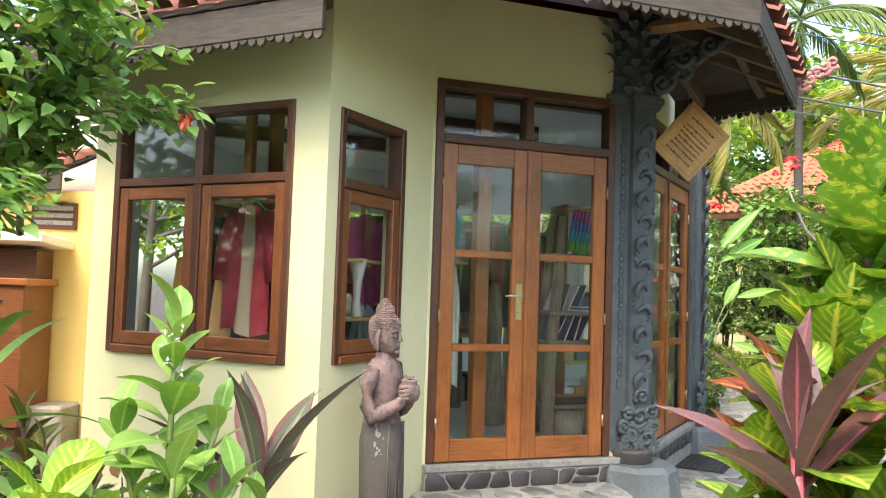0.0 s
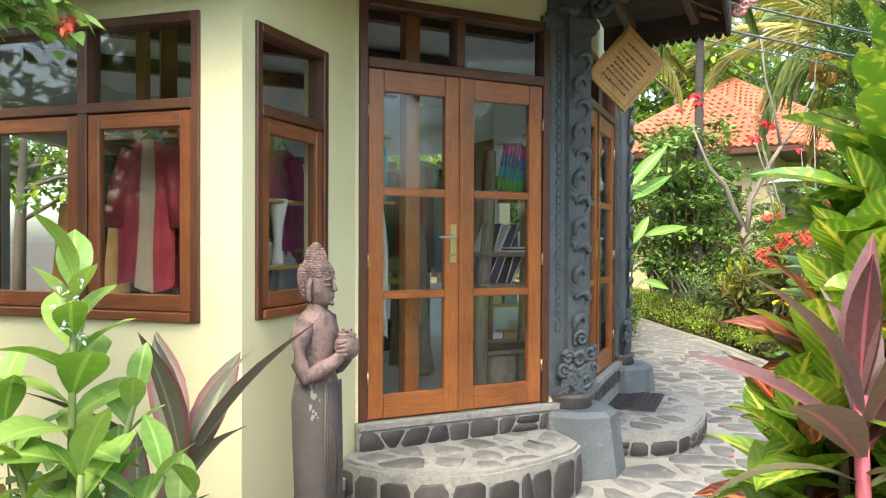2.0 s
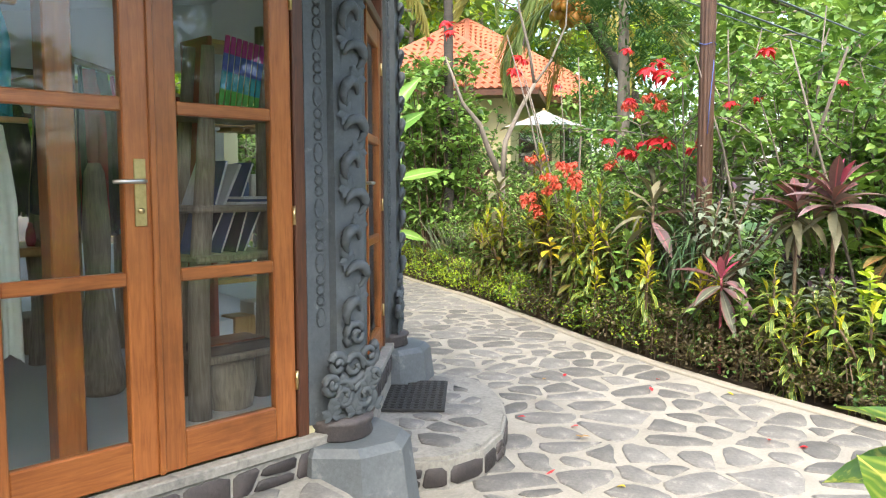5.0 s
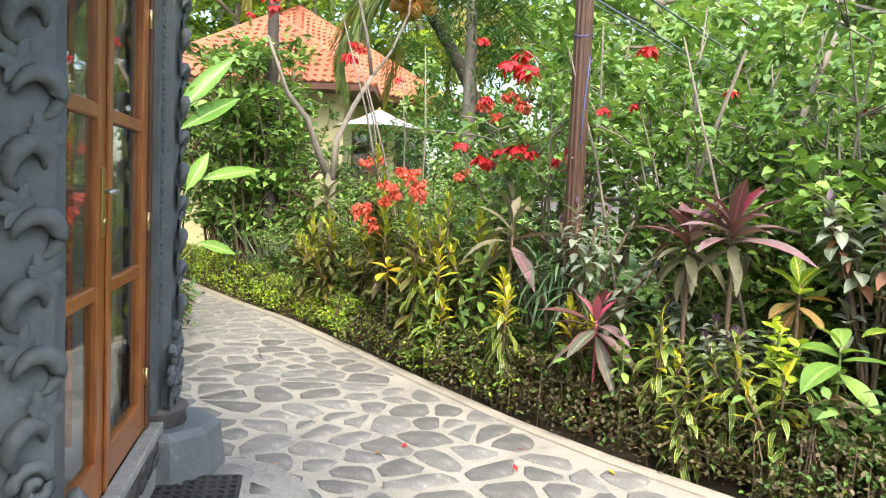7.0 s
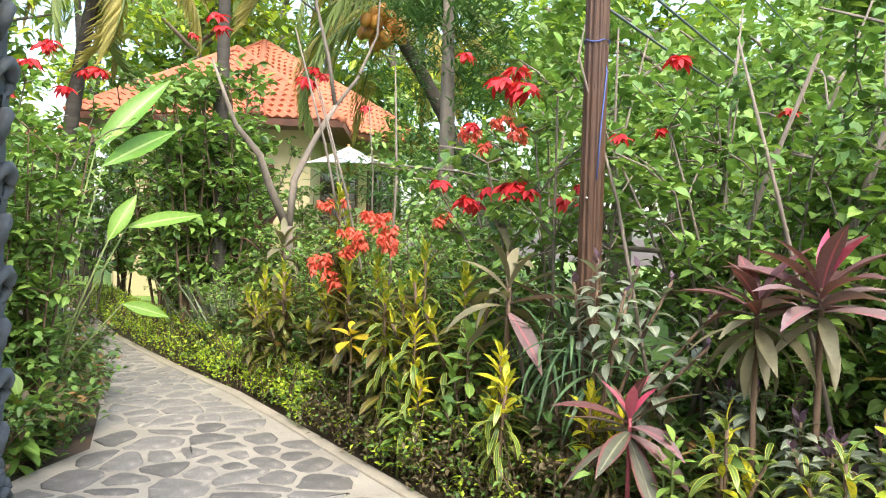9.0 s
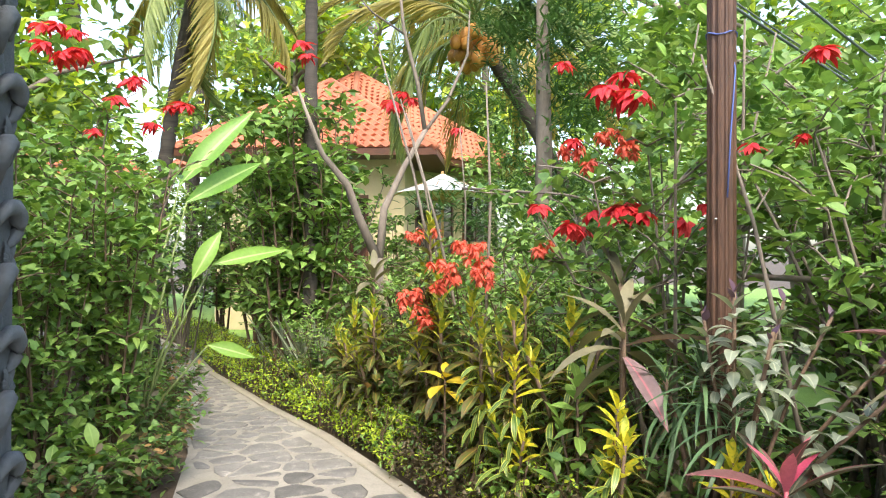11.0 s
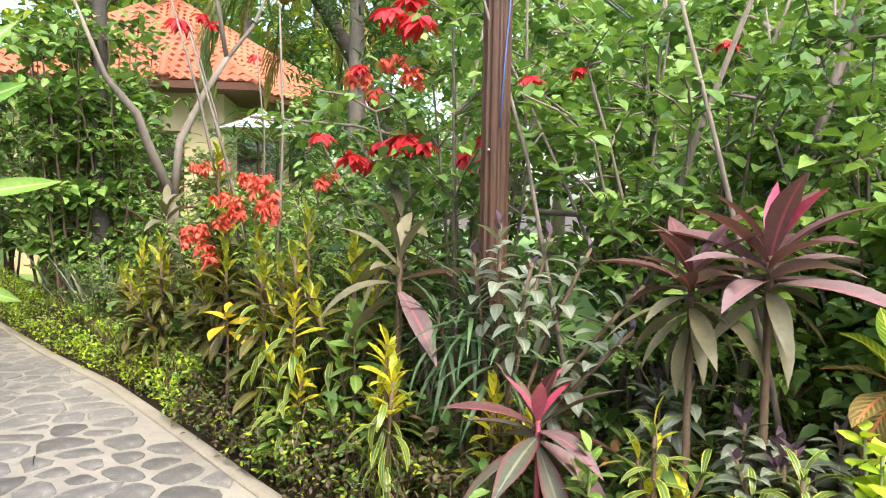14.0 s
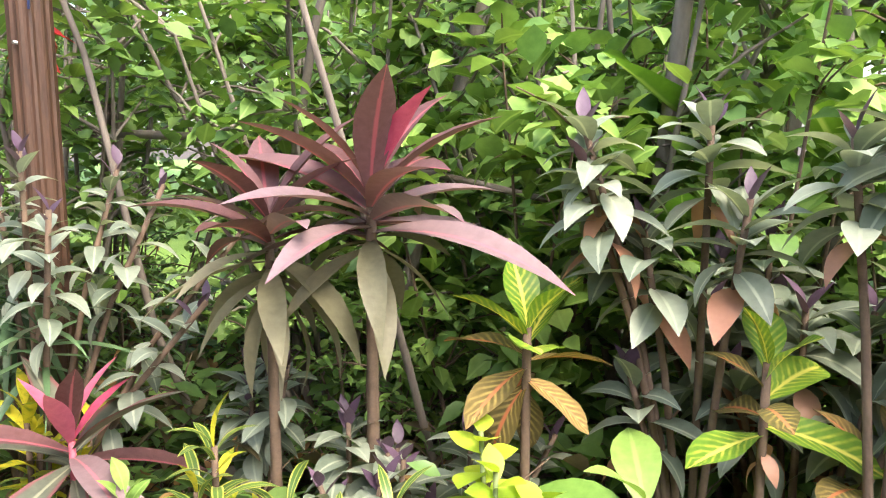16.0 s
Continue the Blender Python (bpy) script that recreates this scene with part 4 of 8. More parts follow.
def carved_column(m):
    col = empty("column", m, "tall dark grey carved stone column with scrolling vines", "column", "carved columns at the doors")
    s = Soup()
    core = [(-0.165, 0.12), (-0.165, -0.04), (-0.055, -0.05), (-0.045, -0.085), (0.10, -0.10), (0.16, -0.05), (0.19, 0.04), (0.16, 0.14)]
    prism(s, core, 0.50, 2.93)
    part("shaft", fix_normals(s.mesh("shaft", CARVED, False)), col)
    s = Soup()
    lathe(s, [(0.15, 0.42), (0.16, 0.43), (0.15, 0.47), (0.165, 0.49), (0.16, 0.51)], 18, Matrix.Translation((0.02, 0.0, 0)))
    part("base_ring", s.mesh("base_ring", DARKSTONE), col)
    column_foot(col, Matrix.Identity(4))
    # strip of small raised frames and beads
    z = 0.92
    k = 0
    big = Soup()
    tube(big, [(-0.022 * math.cos(a), 0, 0.042 * math.sin(a)) for a in [2 * math.pi * i / 12 for i in range(13)]], 0.006, 5)
    big_me = big.mesh("raised_frame", CARVED)
    sm = Soup()
    tube(sm, [(-0.019 * math.cos(a), 0, 0.019 * math.sin(a)) for a in [2 * math.pi * i / 10 for i in range(11)]], 0.0065, 5)
    sm_me = sm.mesh("bead", CARVED)
    while z < 2.85:
        if k % 4 == 0:
            part("raised_frame", big_me, col, Matrix.Translation((-0.098, -0.047, z + 0.045)))
            z += 0.098
        else:
            part("bead", sm_me, col, Matrix.Translation((-0.098, -0.047, z + 0.02)))
            z += 0.046
        k += 1
    # vine of crescents and leaves
    face = Matrix.Rotation(radians(8), 4, "Z")
    for i, z in enumerate(np.arange(0.98, 2.85, 0.158)):
        s = Soup()
        sg = 1 if i % 2 else -1
        pts, rr = [], []
        for j in range(13):
            t = j / 12
            a = radians(-70 + 250 * t) if sg > 0 else radians(250 - 250 * t)
            pts.append((0.012 * sg + 0.052 * math.cos(a), -0.012 - 0.022 * math.sin(math.pi * t), 0.052 * math.sin(a)))
            rr.append(0.007 + 0.018 * math.sin(math.pi * t))
        tube(s, pts, rr, 6)
        part("crescent", s.mesh("crescent", CARVED), col, Matrix.Translation((0.035, -0.09, float(z))) @ face)
        s = Soup()
        for an, sz in ((35 * sg, 0.085), (145 * sg, 0.06), (-60 * sg, 0.05)):
            lobed_leaf(s, Matrix.Rotation(radians(90), 4, "X") @ Matrix.Rotation(radians(an), 4, "Z"), sz)
        part("carved_leaf", s.mesh("carved_leaf", CARVED), col, Matrix.Translation((0.045 - 0.03 * sg, -0.105, float(z) + 0.07)) @ face)
    # foot scrolls
    for c, r, fl, st in (((0.09, 0.6), 0.075, 1, 0.5), ((-0.03, 0.62), 0.07, -1, 2.4), ((0.03, 0.74), 0.08, 1, 3.6), ((0.12, 0.78), 0.06, -1, 1.0), ((-0.06, 0.76), 0.05, 1, 0.0), ((0.05, 0.88), 0.06, -1, 4.0), ((-0.09, 0.68), 0.045, -1, 5.0), ((0.15, 0.68), 0.045, 1, 2.0)):
        s = Soup()
        spiral(s, c, r, 1.5, 0.02, fl, st, 18, -0.095)
        part("scroll", s.mesh("scroll", CARVED), col)
    for i in range(7):
        s = Soup()
        lobed_leaf(s, Matrix.Rotation(radians(90), 4, "X"), 0.09)
        part("carved_leaf", s.mesh("carved_leaf", CARVED), col, Matrix.Translation((-0.09 + 0.04 * i, -0.105 - 0.01 * (i % 2), 0.535 + 0.05 * (i % 3))))
    # capital and flaring carved head
    s = Soup()
    for z0, z1, k in ((2.93, 2.965, 1.25), (2.965, 3.0, 1.4), (3.0, 3.025, 1.2)):
        prism(s, [(0.02 + (x - 0.02) * k, y * k) for x, y in core], z0, z1)
    part("capital", fix_normals(s.mesh("capital", CARVED, False)), col)
    s = Soup()
    prism(s, [(0.03 + (x - 0.02) * 1.15, y * 1.15) for x, y in core], 3.025, 3.52)
    part("head_block", fix_normals(s.mesh("head_block", CARVED, False)), col)
    r2 = random.Random(3)
    leafs = []
    for k in range(3):
        v, f, uv = blade(0.13, 0.07, 5, 1.7 + 0.3 * k, -0.7, 0.4, 1.0, 0.08)
        s = Soup()
        s.add(v, f, uv)
        leafs.append(s.mesh("carved_leaf", CARVED))
    for row in range(9):
        for i in range(11):
            a = -165 + 27 * i + 13 * (row % 2)
            rad = 0.135 + 0.018 * row
            part("carved_leaf", leafs[(i + row) % 3], col, Matrix.Translation((0.03 + rad * math.cos(radians(a)), 0.02 + rad * math.sin(radians(a)), 3.0 + row * 0.06)) @ turn(a, 80 + r2.uniform(-8, 8), r2.uniform(-20, 20)))
    s = Soup()
    lathe(s, [(0.14, 3.02), (0.16, 3.12), (0.2, 3.3), (0.26, 3.52)], 14, Matrix.Translation((0.03, 0.02, 0)))
    part("flare", s.mesh("flare", CARVED), col)
    return col


M1 = along(B, K1)
COLM = Matrix.Translation((K1[0] - 0.02, K1[1] + 0.02, 0)) @ Matrix.Rotation(math.atan2(u1.y, u1.x), 4, "Z")
column = carved_column(COLM)
copy_thing(column, Matrix.Translation((K2[0], K2[1] + 0.02, 0)) @ Matrix.Rotation(math.atan2(u2.y, u2.x), 4, "Z"))


# carved bracket under the eave
br = empty("roof_bracket", Matrix.Translation((K1[0] + 0.12, K1[1] - 0.1, 3.0)) @ Matrix.Rotation(radians(-40), 4, "Z"), "dark carved wooden bracket under the eave", "bracket")
for i in range(9):
    s = Soup()
    y = -0.08
    spiral(s, (0.08 + 0.055 * i, 0.06 + 0.035 * i + 0.05 * (i % 2)), 0.075, 1.4, 0.024, 1 if i % 2 else -1, i * 1.1, 16, y + 0.04 * (i % 3))
    part("scroll", s.mesh("scroll", CARVED), br)
part("strut", box_mesh("strut", 0.0, -0.06, 0.0, 0.62, 0.06, 0.09, OLDWOOD, 0.01), br, Matrix.Rotation(radians(-32), 4, "Y"))
# hip rafters and the finial at the roof's corner
for a, b in ((K1, CORNER), ((1.95, 6.2), SIDE_END)):
    s = Soup()
    L = span(a, b)
    tube(s, [(a[0], a[1], 3.5), (a[0] + (b[0] - a[0]) * 0.9, a[1] + (b[1] - a[1]) * 0.9, 3.13)], 0.045, 4)
    tagged(part("hip_rafter", s.mesh("hip_rafter", PALEWOOD, False)), "pale weathered rafter under the roof corner", "rafter", "hip rafters")
fin = empty("roof_finial", Matrix.Translation((SIDE_END[0], SIDE_END[1], 3.12)) @ Matrix.Rotation(radians(-35), 4, "Z"), "faded pink carved roof finial at the tiled corner", "finial")
for i in range(5):
    s = Soup()
    spiral(s, (0.04 + 0.05 * i, 0.06 + 0.035 * i), 0.05, 1.3, 0.018, 1 if i % 2 else -1, i * 1.4, 14)
    part("scroll", s.mesh("scroll", PINKCARVE), fin)

# hanging signboard
O = Vector((1.77, 5.56, 2.71))
ex = Vector((0.26, 0.03, -0.23)).normalized()
ey = Vector((-0.24, 0.0, -0.34))
ey = (ey - ex * ey.dot(ex)).normalized()
ez = ex.cross(ey)
SM = Matrix(((ex.x, -ey.x, -ez.x, O.x), (ex.y, -ey.y, -ez.y, O.y), (ex.z, -ey.z, -ez.z, O.z), (0, 0, 0, 1)))
sign = empty("signboard", SM, "weathered wooden signboard hung askew under the eave", "sign")
part("board", box_mesh("board", -0.19, -0.228, -0.012, 0.19, 0.228, 0.012, SIGNWOOD, 0.004), sign)
for i in range(4):
    a, b = ((-0.175, -0.21, 0.175, -0.19), (-0.175, 0.19, 0.175, 0.21), (-0.175, -0.19, -0.16, 0.19), (0.16, -0.19, 0.175, 0.19))[i][:2], ((-0.175, -0.21, 0.175, -0.19), (-0.175, 0.19, 0.175, 0.21), (-0.175, -0.19, -0.16, 0.19), (0.16, -0.19, 0.175, 0.19))[i][2:]
    part("edge_strip", box_mesh("edge_strip", a[0], a[1], 0.012, b[0], b[1], 0.018, SIGNWOOD, 0.002), sign)
r4 = random.Random(12)
for line, (yy, hh) in enumerate(((0.135, 0.022), (0.075, 0.018), (0.04, 0.018), (0.005, 0.018), (-0.03, 0.018), (-0.065, 0.018), (-0.1, 0.018), (-0.145, 0.022))):
    x = -0.12 + 0.02 * r4.random()
    while x < 0.11:
        w = r4.uniform(0.005, 0.022)
        part("lettering", box_mesh("lettering", x, yy - hh * r4.uniform(0.2, 0.5), 0.0125, min(x + w, 0.125), yy + hh * r4.uniform(0.2, 0.5), 0.0145, INK, 0), sign)
        x += w + 0.007
s = Soup()
tube(s, [(1.75, 5.56, 2.97), (1.74, 5.5, 3.25)], 0.004, 5)
tagged(part("sign_cord", s.mesh("sign_cord", CABLE)), "thin dark cord that holds the signboard", "cord")

# doormat
q = (1.99, 6.53)
MM = Matrix.Translation((2.31, 6.70, 0.186)) @ Matrix.Rotation(math.atan2(u2.y, u2.x), 4, "Z")
mat_ = empty("doormat", MM, "black perforated rubber doormat on the low step", "doormat")
bar_x = box_mesh("bar", -0.011, -0.19, -0.01, 0.011, 0.19, 0.008, RUBBER, 0.003)
bar_y = box_mesh("bar", -0.35, -0.011, -0.01, 0.35, 0.011, 0.006, RUBBER, 0.003)
for i in range(13):
    part("bar", bar_x, mat_, Matrix.Translation((-0.34 + i * 0.68 / 12, 0, 0)))
for j in range(9):
    part("bar", bar_y, mat_, Matrix.Translation((0, -0.19 + j * 0.38 / 8, 0)))


# ---- statue ----
def statue(m):
    s = Soup()
    secs = [(0.0, 0.15, 0.13, 0), (0.10, 0.155, 0.13, 0), (0.16, 0.15, 0.125, 0), (0.3, 0.135, 0.11, 0), (0.55, 0.148, 0.12, 0.0), (0.72, 0.155, 0.125, 0), (0.82, 0.14, 0.11, 0), (0.88, 0.118, 0.095, 0), (0.96, 0.125, 0.1, 0.005), (1.05, 0.145, 0.105, 0.008), (1.1, 0.15, 0.095, 0.0), (1.135, 0.11, 0.075, 0.0), (1.155, 0.055, 0.055, 0.0), (1.2, 0.048, 0.05, 0.004)]
    n = 24
    v, f = [], []
    for z, rx, ry, off in secs:
        for k in range(n):
            a = 2 * math.pi * k / n
            pl = 1 + (0.02 * math.sin(9 * a) if z < 0.8 else 0)
            v.append((off + ry * math.cos(a) * pl, rx * math.sin(a) * pl, z))
    for i in range(len(secs) - 1):
        f += [(i * n + k, i * n + (k + 1) % n, (i + 1) * n + (k + 1) % n, (i + 1) * n + k) for k in range(n)]
    f.append(tuple(range(n - 1, -1, -1)))
    s.add(v, f)
    head = [(1.165, 0.05, -0.03, 0.03), (1.178, 0.084, -0.045, 0.046), (1.195, 0.094, -0.062, 0.06), (1.22, 0.099, -0.08, 0.072), (1.25, 0.098, -0.093, 0.081), (1.28, 0.096, -0.1, 0.086), (1.31, 0.097, -0.102, 0.088), (1.335, 0.09, -0.098, 0.084), (1.355, 0.076, -0.085, 0.074), (1.372, 0.056, -0.064, 0.058), (1.382, 0.05, -0.058, 0.053), (1.4, 0.05, -0.058, 0.053), (1.42, 0.04, -0.05, 0.044), (1.44, 0.024, -0.034, 0.029), (1.456, 0.008, -0.018, 0.013), (1.464, -0.002, -0.008, 0.003)]
    zs_ = [q[0] for q in head]
    hr = random.Random(14)

    def on_head(a, z):
        """A point of the head's surface at a turn and a height."""
        fr_, bk_, wd_ = (float(np.interp(z, zs_, [q[j] for q in head])) for j in (1, 2, 3))
        mid_, rx_ = (fr_ + bk_) / 2, (fr_ - bk_) / 2
        return (mid_ + rx_ * math.cos(a), wd_ * math.sin(a), z)

    v, f = [], []
    for z, _, _, _ in head:
        v += [on_head(2 * math.pi * k / n, z) for k in range(n)]
    for i in range(len(head) - 1):
        f += [(i * n + k, i * n + (k + 1) % n, (i + 1) * n + (k + 1) % n, (i + 1) * n + k) for k in range(n)]
    f.append(tuple((len(head) - 1) * n + k for k in range(n)))
    s.add(v, f)
    for row in range(24):
        zz = 1.2 + 0.011 * row
        wd = float(np.interp(zz, zs_, [q[3] for q in head]))
        cnt = max(4, int(wd * 2 * math.pi / 0.0125))
        for k in range(cnt):
            a = 2 * math.pi * (k + 0.5 * (row % 2) + hr.uniform(-0.2, 0.2)) / cnt
            if math.cos(a) > 0.1 and zz < 1.3 + 0.028 * (1 - abs(math.sin(a))):
                continue
            lathe(s, [(0.001, -0.007), (0.0065, -0.004), (0.0075, 0.0), (0.005, 0.005), (0.001, 0.0065)], 5, Matrix.Translation(on_head(a, zz + hr.uniform(-0.003, 0.003))))
    tube(s, [(0.092, 0, 1.293), (0.104, 0, 1.265), (0.112, 0, 1.246), (0.094, 0, 1.238)], [0.007, 0.01, 0.014, 0.008], 8)
    tube(s, [(0.086, -0.02, 1.184), (0.093, 0, 1.182), (0.086, 0.02, 1.184)], [0.008, 0.013, 0.008], 8)
    for dz in (0.0, 0.011):
        tube(s, [(0.085, -0.026, 1.214 + dz), (0.1, 0, 1.212 + dz), (0.085, 0.026, 1.214 + dz)], [0.004, 0.007, 0.004], 8)
    for sg in (-1, 1):
        tube(s, [(0.094, sg * 0.014, 1.27), (0.09, sg * 0.034, 1.264), (0.074, sg * 0.052, 1.268)], [0.004, 0.0085, 0.004], 6)
        tube(s, [(0.098, sg * 0.01, 1.289), (0.094, sg * 0.034, 1.296), (0.072, sg * 0.058, 1.286)], [0.005, 0.006, 0.004], 6)
        tube(s, [(0.015, sg * 0.098, 1.3), (0.006, sg * 0.107, 1.26), (0.006, sg * 0.1, 1.21), (0.006, sg * 0.09, 1.185)], [0.012, 0.014, 0.013, 0.006], 8)
        tube(s, [(0.0, sg * 0.135, 1.105), (-0.01, sg * 0.17, 1.02), (-0.005, sg * 0.175, 0.92), (0.02, sg * 0.165, 0.86), (0.08, sg * 0.125, 0.885), (0.14, sg * 0.075, 0.92), (0.17, sg * 0.05, 0.95)], [0.05, 0.056, 0.048, 0.046, 0.04, 0.033, 0.028], 10)
        for k in range(4):
            tube(s, [(0.15, sg * (0.075 - 0.004 * k), 0.945 + 0.02 * k), (0.195, sg * 0.055, 0.955 + 0.02 * k), (0.215, sg * 0.015, 0.96 + 0.02 * k)], [0.012, 0.0115, 0.008], 6)
        for k in range(5):
            tube(s, [(0.115 - 0.002 * k, sg * (0.02 + 0.018 * k), 0.1), (0.12 - 0.004 * k, sg * (0.022 + 0.02 * k), 0.5), (0.1, sg * (0.02 + 0.018 * k), 0.82)], 0.006, 5)
    lathe(s, [(0.03, 0.95), (0.055, 0.965), (0.068, 1.0), (0.062, 1.035), (0.045, 1.052), (0.052, 1.062), (0.045, 1.068)], 16, Matrix.Translation((0.18, 0, -0.02)))
    for k in range(3):
        tube(s, [(0.18 + 0.03 * math.cos(2.1 * k), 0.03 * math.sin(2.1 * k), 1.045), (0.18 - 0.03 * math.cos(2.1 * k), -0.03 * math.sin(2.1 * k), 1.062)], 0.007, 5)
    for k, f_ in enumerate(s.f):
        if s.mi[k] == 0 and sum(s.v[i][2] for i in f_) / len(f_) > 0.83 + 0.02 * math.sin(7 * s.v[f_[0]][1] * 9):
            s.mi[k] = 1
    # flakes of old white paint on the skirt
    r = random.Random(12)
    for k in range(14):
        a0, z0 = radians(-64 + r.uniform(-14, 14)), 0.76 + r.uniform(-0.09, 0.07)
        sz = r.uniform(0.005, 0.014)
        v = []
        for j in range(8):
            q = 2 * math.pi * j / 8
            rad = sz * r.uniform(0.5, 1.2)
            z, a = z0 + rad * math.sin(q) * 1.3, a0 + rad * math.cos(q) / 0.14
            kx, ky = np.interp(z, [0.55, 0.72, 0.82, 0.88], [0.12, 0.125, 0.11, 0.095]), np.interp(z, [0.55, 0.72, 0.82, 0.88], [0.148, 0.155, 0.14, 0.118])
            pl = 1.014 + 0.02 * math.sin(9 * a)
            v.append((float(kx) * math.cos(a) * pl, float(ky) * math.sin(a) * pl, z))
        s.add(v, [tuple(range(8))], None, 2)
    ob = part("statue", s.mesh("statue", [STATUE, PINKSTONE, GREYMORTAR]), None, m @ Matrix.Diagonal((0.86, 0.84, 1, 1)))
    return tagged(ob, "weathered reddish-grey stone statue that holds a small pot", "statue")


s = Soup()
box_soup(s, -0.2, -0.2, -0.04, 0.2, 0.2, 0.06, None, 0.015)
tagged(part("stone_block", fix_normals(s.mesh("stone_block", PLINTH, False)), None, Matrix.Translation((-0.29, 4.1, 0)) @ Matrix.Rotation(radians(20), 4, "Z")), "low square grey stone block under the statue", "base")
statue(Matrix.Translation((-0.29, 4.1, 0.055)) @ Matrix.Rotation(radians(-26), 4, "Z"))


# ---- plants: one function for each kind ----
def leaf_meshes(name, mat, L, W, n=3, seed=0, **kw):
    """A few blades of one kind, shared by many leaves."""
    r = random.Random(seed)
    out = []
    for i in range(n):
        k = dict(kw)
        k["droop"] = kw.get("droop", 0.5) * r.uniform(0.6, 1.5)
        v, f, uv = blade(L * r.uniform(0.9, 1.1), W * r.uniform(0.88, 1.12), kw.get("n", 7), **{a: b for a, b in k.items() if a != "n"})
        s = Soup()
        s.add(v, f, uv)
        out.append(s.mesh(name, mat))
    return out


def rosette(name, at, label, category, stem_h, leaves, count, up=(20, 80), seed=0, stem_mat=PINKSTEM, stem_r=0.014, lean=(0, 0), group="", crown=0.12, scale=(0.75, 1.1), heads=None, old=None, old_share=0.22, young=None, young_share=0.3):
    """A cane with a whorl of long leaves round its top, each leaf a part; heads: further canes (dx, dy, height, count)."""
    r = random.Random(seed)
    thing = empty(name, Matrix.Translation(at), label, category, group)
    for hx, hy, hh, cnt in [(lean[0], lean[1], stem_h, count)] + list(heads or []):
        s = Soup()
        pts = [(hx * t * t, hy * t * t, hh * t) for t in (0, 0.25, 0.5, 0.75, 1.0)]
        tube(s, pts, [stem_r * (1.15 - 0.4 * t) for t in (0, 0.25, 0.5, 0.75, 1.0)], 7)
        part("cane", s.mesh("cane", stem_mat), thing)
        a = r.uniform(0, 360)
        for i in range(cnt):
            t = i / max(1, cnt - 1)
            a += 137.5 + r.uniform(-14, 14)
            e = up[0] + (up[1] - up[0]) * t + r.uniform(-9, 9)
            z = hh - crown * (1 - t)
            ms = old if (old and t < old_share) else young if (young and t > 1 - young_share) else leaves
            me = r.choice(ms)
            k = r.uniform(*scale) * (0.85 + 0.3 * math.sin(math.pi * min(1, t + 0.15)))
            part("leaf", me, thing, Matrix.Translation((hx * (z / hh) ** 2, hy * (z / hh) ** 2, z)) @ turn(a, e, r.uniform(-18, 18)) @ Matrix.Scale(k, 4))
    return thing


def bush(name, label, category, h, spread, stems, leaf, leaves, mats, seed, stem_mat=TWIG, stem_r=0.012, bare=0.25, weights=None, up=25, clump=1, flowers=None, lean=0.5, twig=0.28):
    """A shrub at the origin: curved stems with side twigs, and leaves along them as one crown; flowers: (mesh maker list, count)."""
    r = random.Random(seed)
    thing = empty(name, Matrix.Identity(4), label, category)
    wood, crown = Soup(), Soup()
    spots, tips = [], []
    for k in range(stems):
        a = 2 * math.pi * (k + r.uniform(-0.3, 0.3)) / stems
        out = spread * r.uniform(0.3, 1.0)
        hh = h * r.uniform(0.7, 1.0)
        b = Vector((r.uniform(-1, 1) * spread * 0.16, r.uniform(-1, 1) * spread * 0.16, 0))
        tip = Vector((math.cos(a) * out, math.sin(a) * out, hh))
        mid = b.lerp(tip, 0.5) + Vector((r.uniform(-1, 1), r.uniform(-1, 1), 0)) * spread * 0.15 - Vector((math.cos(a), math.sin(a), 0)) * out * 0.15 * lean
        pts = []
        for i in range(7):
            t = i / 6
            pts.append(b * (1 - t) ** 2 + mid * 2 * t * (1 - t) + tip * t * t)
        tube(wood, pts, [stem_r * (1.1 - 0.75 * i / 6) for i in range(7)], 5, 0, False)
        tips.append(pts[-1])
        for i in range(7):
            t = i / 6
            if t < bare:
                continue
            p = pts[i]
            for _ in range(3):
                aa = r.uniform(0, 2 * math.pi)
                L = spread * twig * r.uniform(0.5, 1.3)
                q = p + Vector((math.cos(aa) * L, math.sin(aa) * L, L * r.uniform(0.0, 0.9)))
                tube(wood, [p, p.lerp(q, 0.5) + Vector((0, 0, 0.1 * L)), q], [stem_r * 0.45, stem_r * 0.35, stem_r * 0.2], 4, 0, False)
                spots.append((p, q))
                tips.append(q)
    forms = [small_leaf(leaf[0] * f, leaf[1] * f, 0.35, d) for f, d in ((0.75, 0.3), (1.0, 0.6), (1.15, 0.15), (0.9, 0.9))]
    wts = weights or [1] * len(mats)
    for _ in range(leaves):
        p, q = r.choice(spots)
        t = r.random() ** 0.7
        c = p.lerp(q, t) + Vector((r.gauss(0, 1), r.gauss(0, 1), r.gauss(0, 1))) * leaf[0] * 0.4
        mi = r.choices(range(len(mats)), wts)[0]
        m = Matrix.Translation(c) @ turn(r.uniform(0, 360), r.uniform(-up, up * 1.6), r.uniform(-35, 35))
        v, f, uv = r.choice(forms)
        crown.add(v, f, uv, mi, m)
    part("stem", wood.mesh("stem", stem_mat), thing)
    part("foliage", crown.mesh("foliage", mats), thing)
    return thing, tips


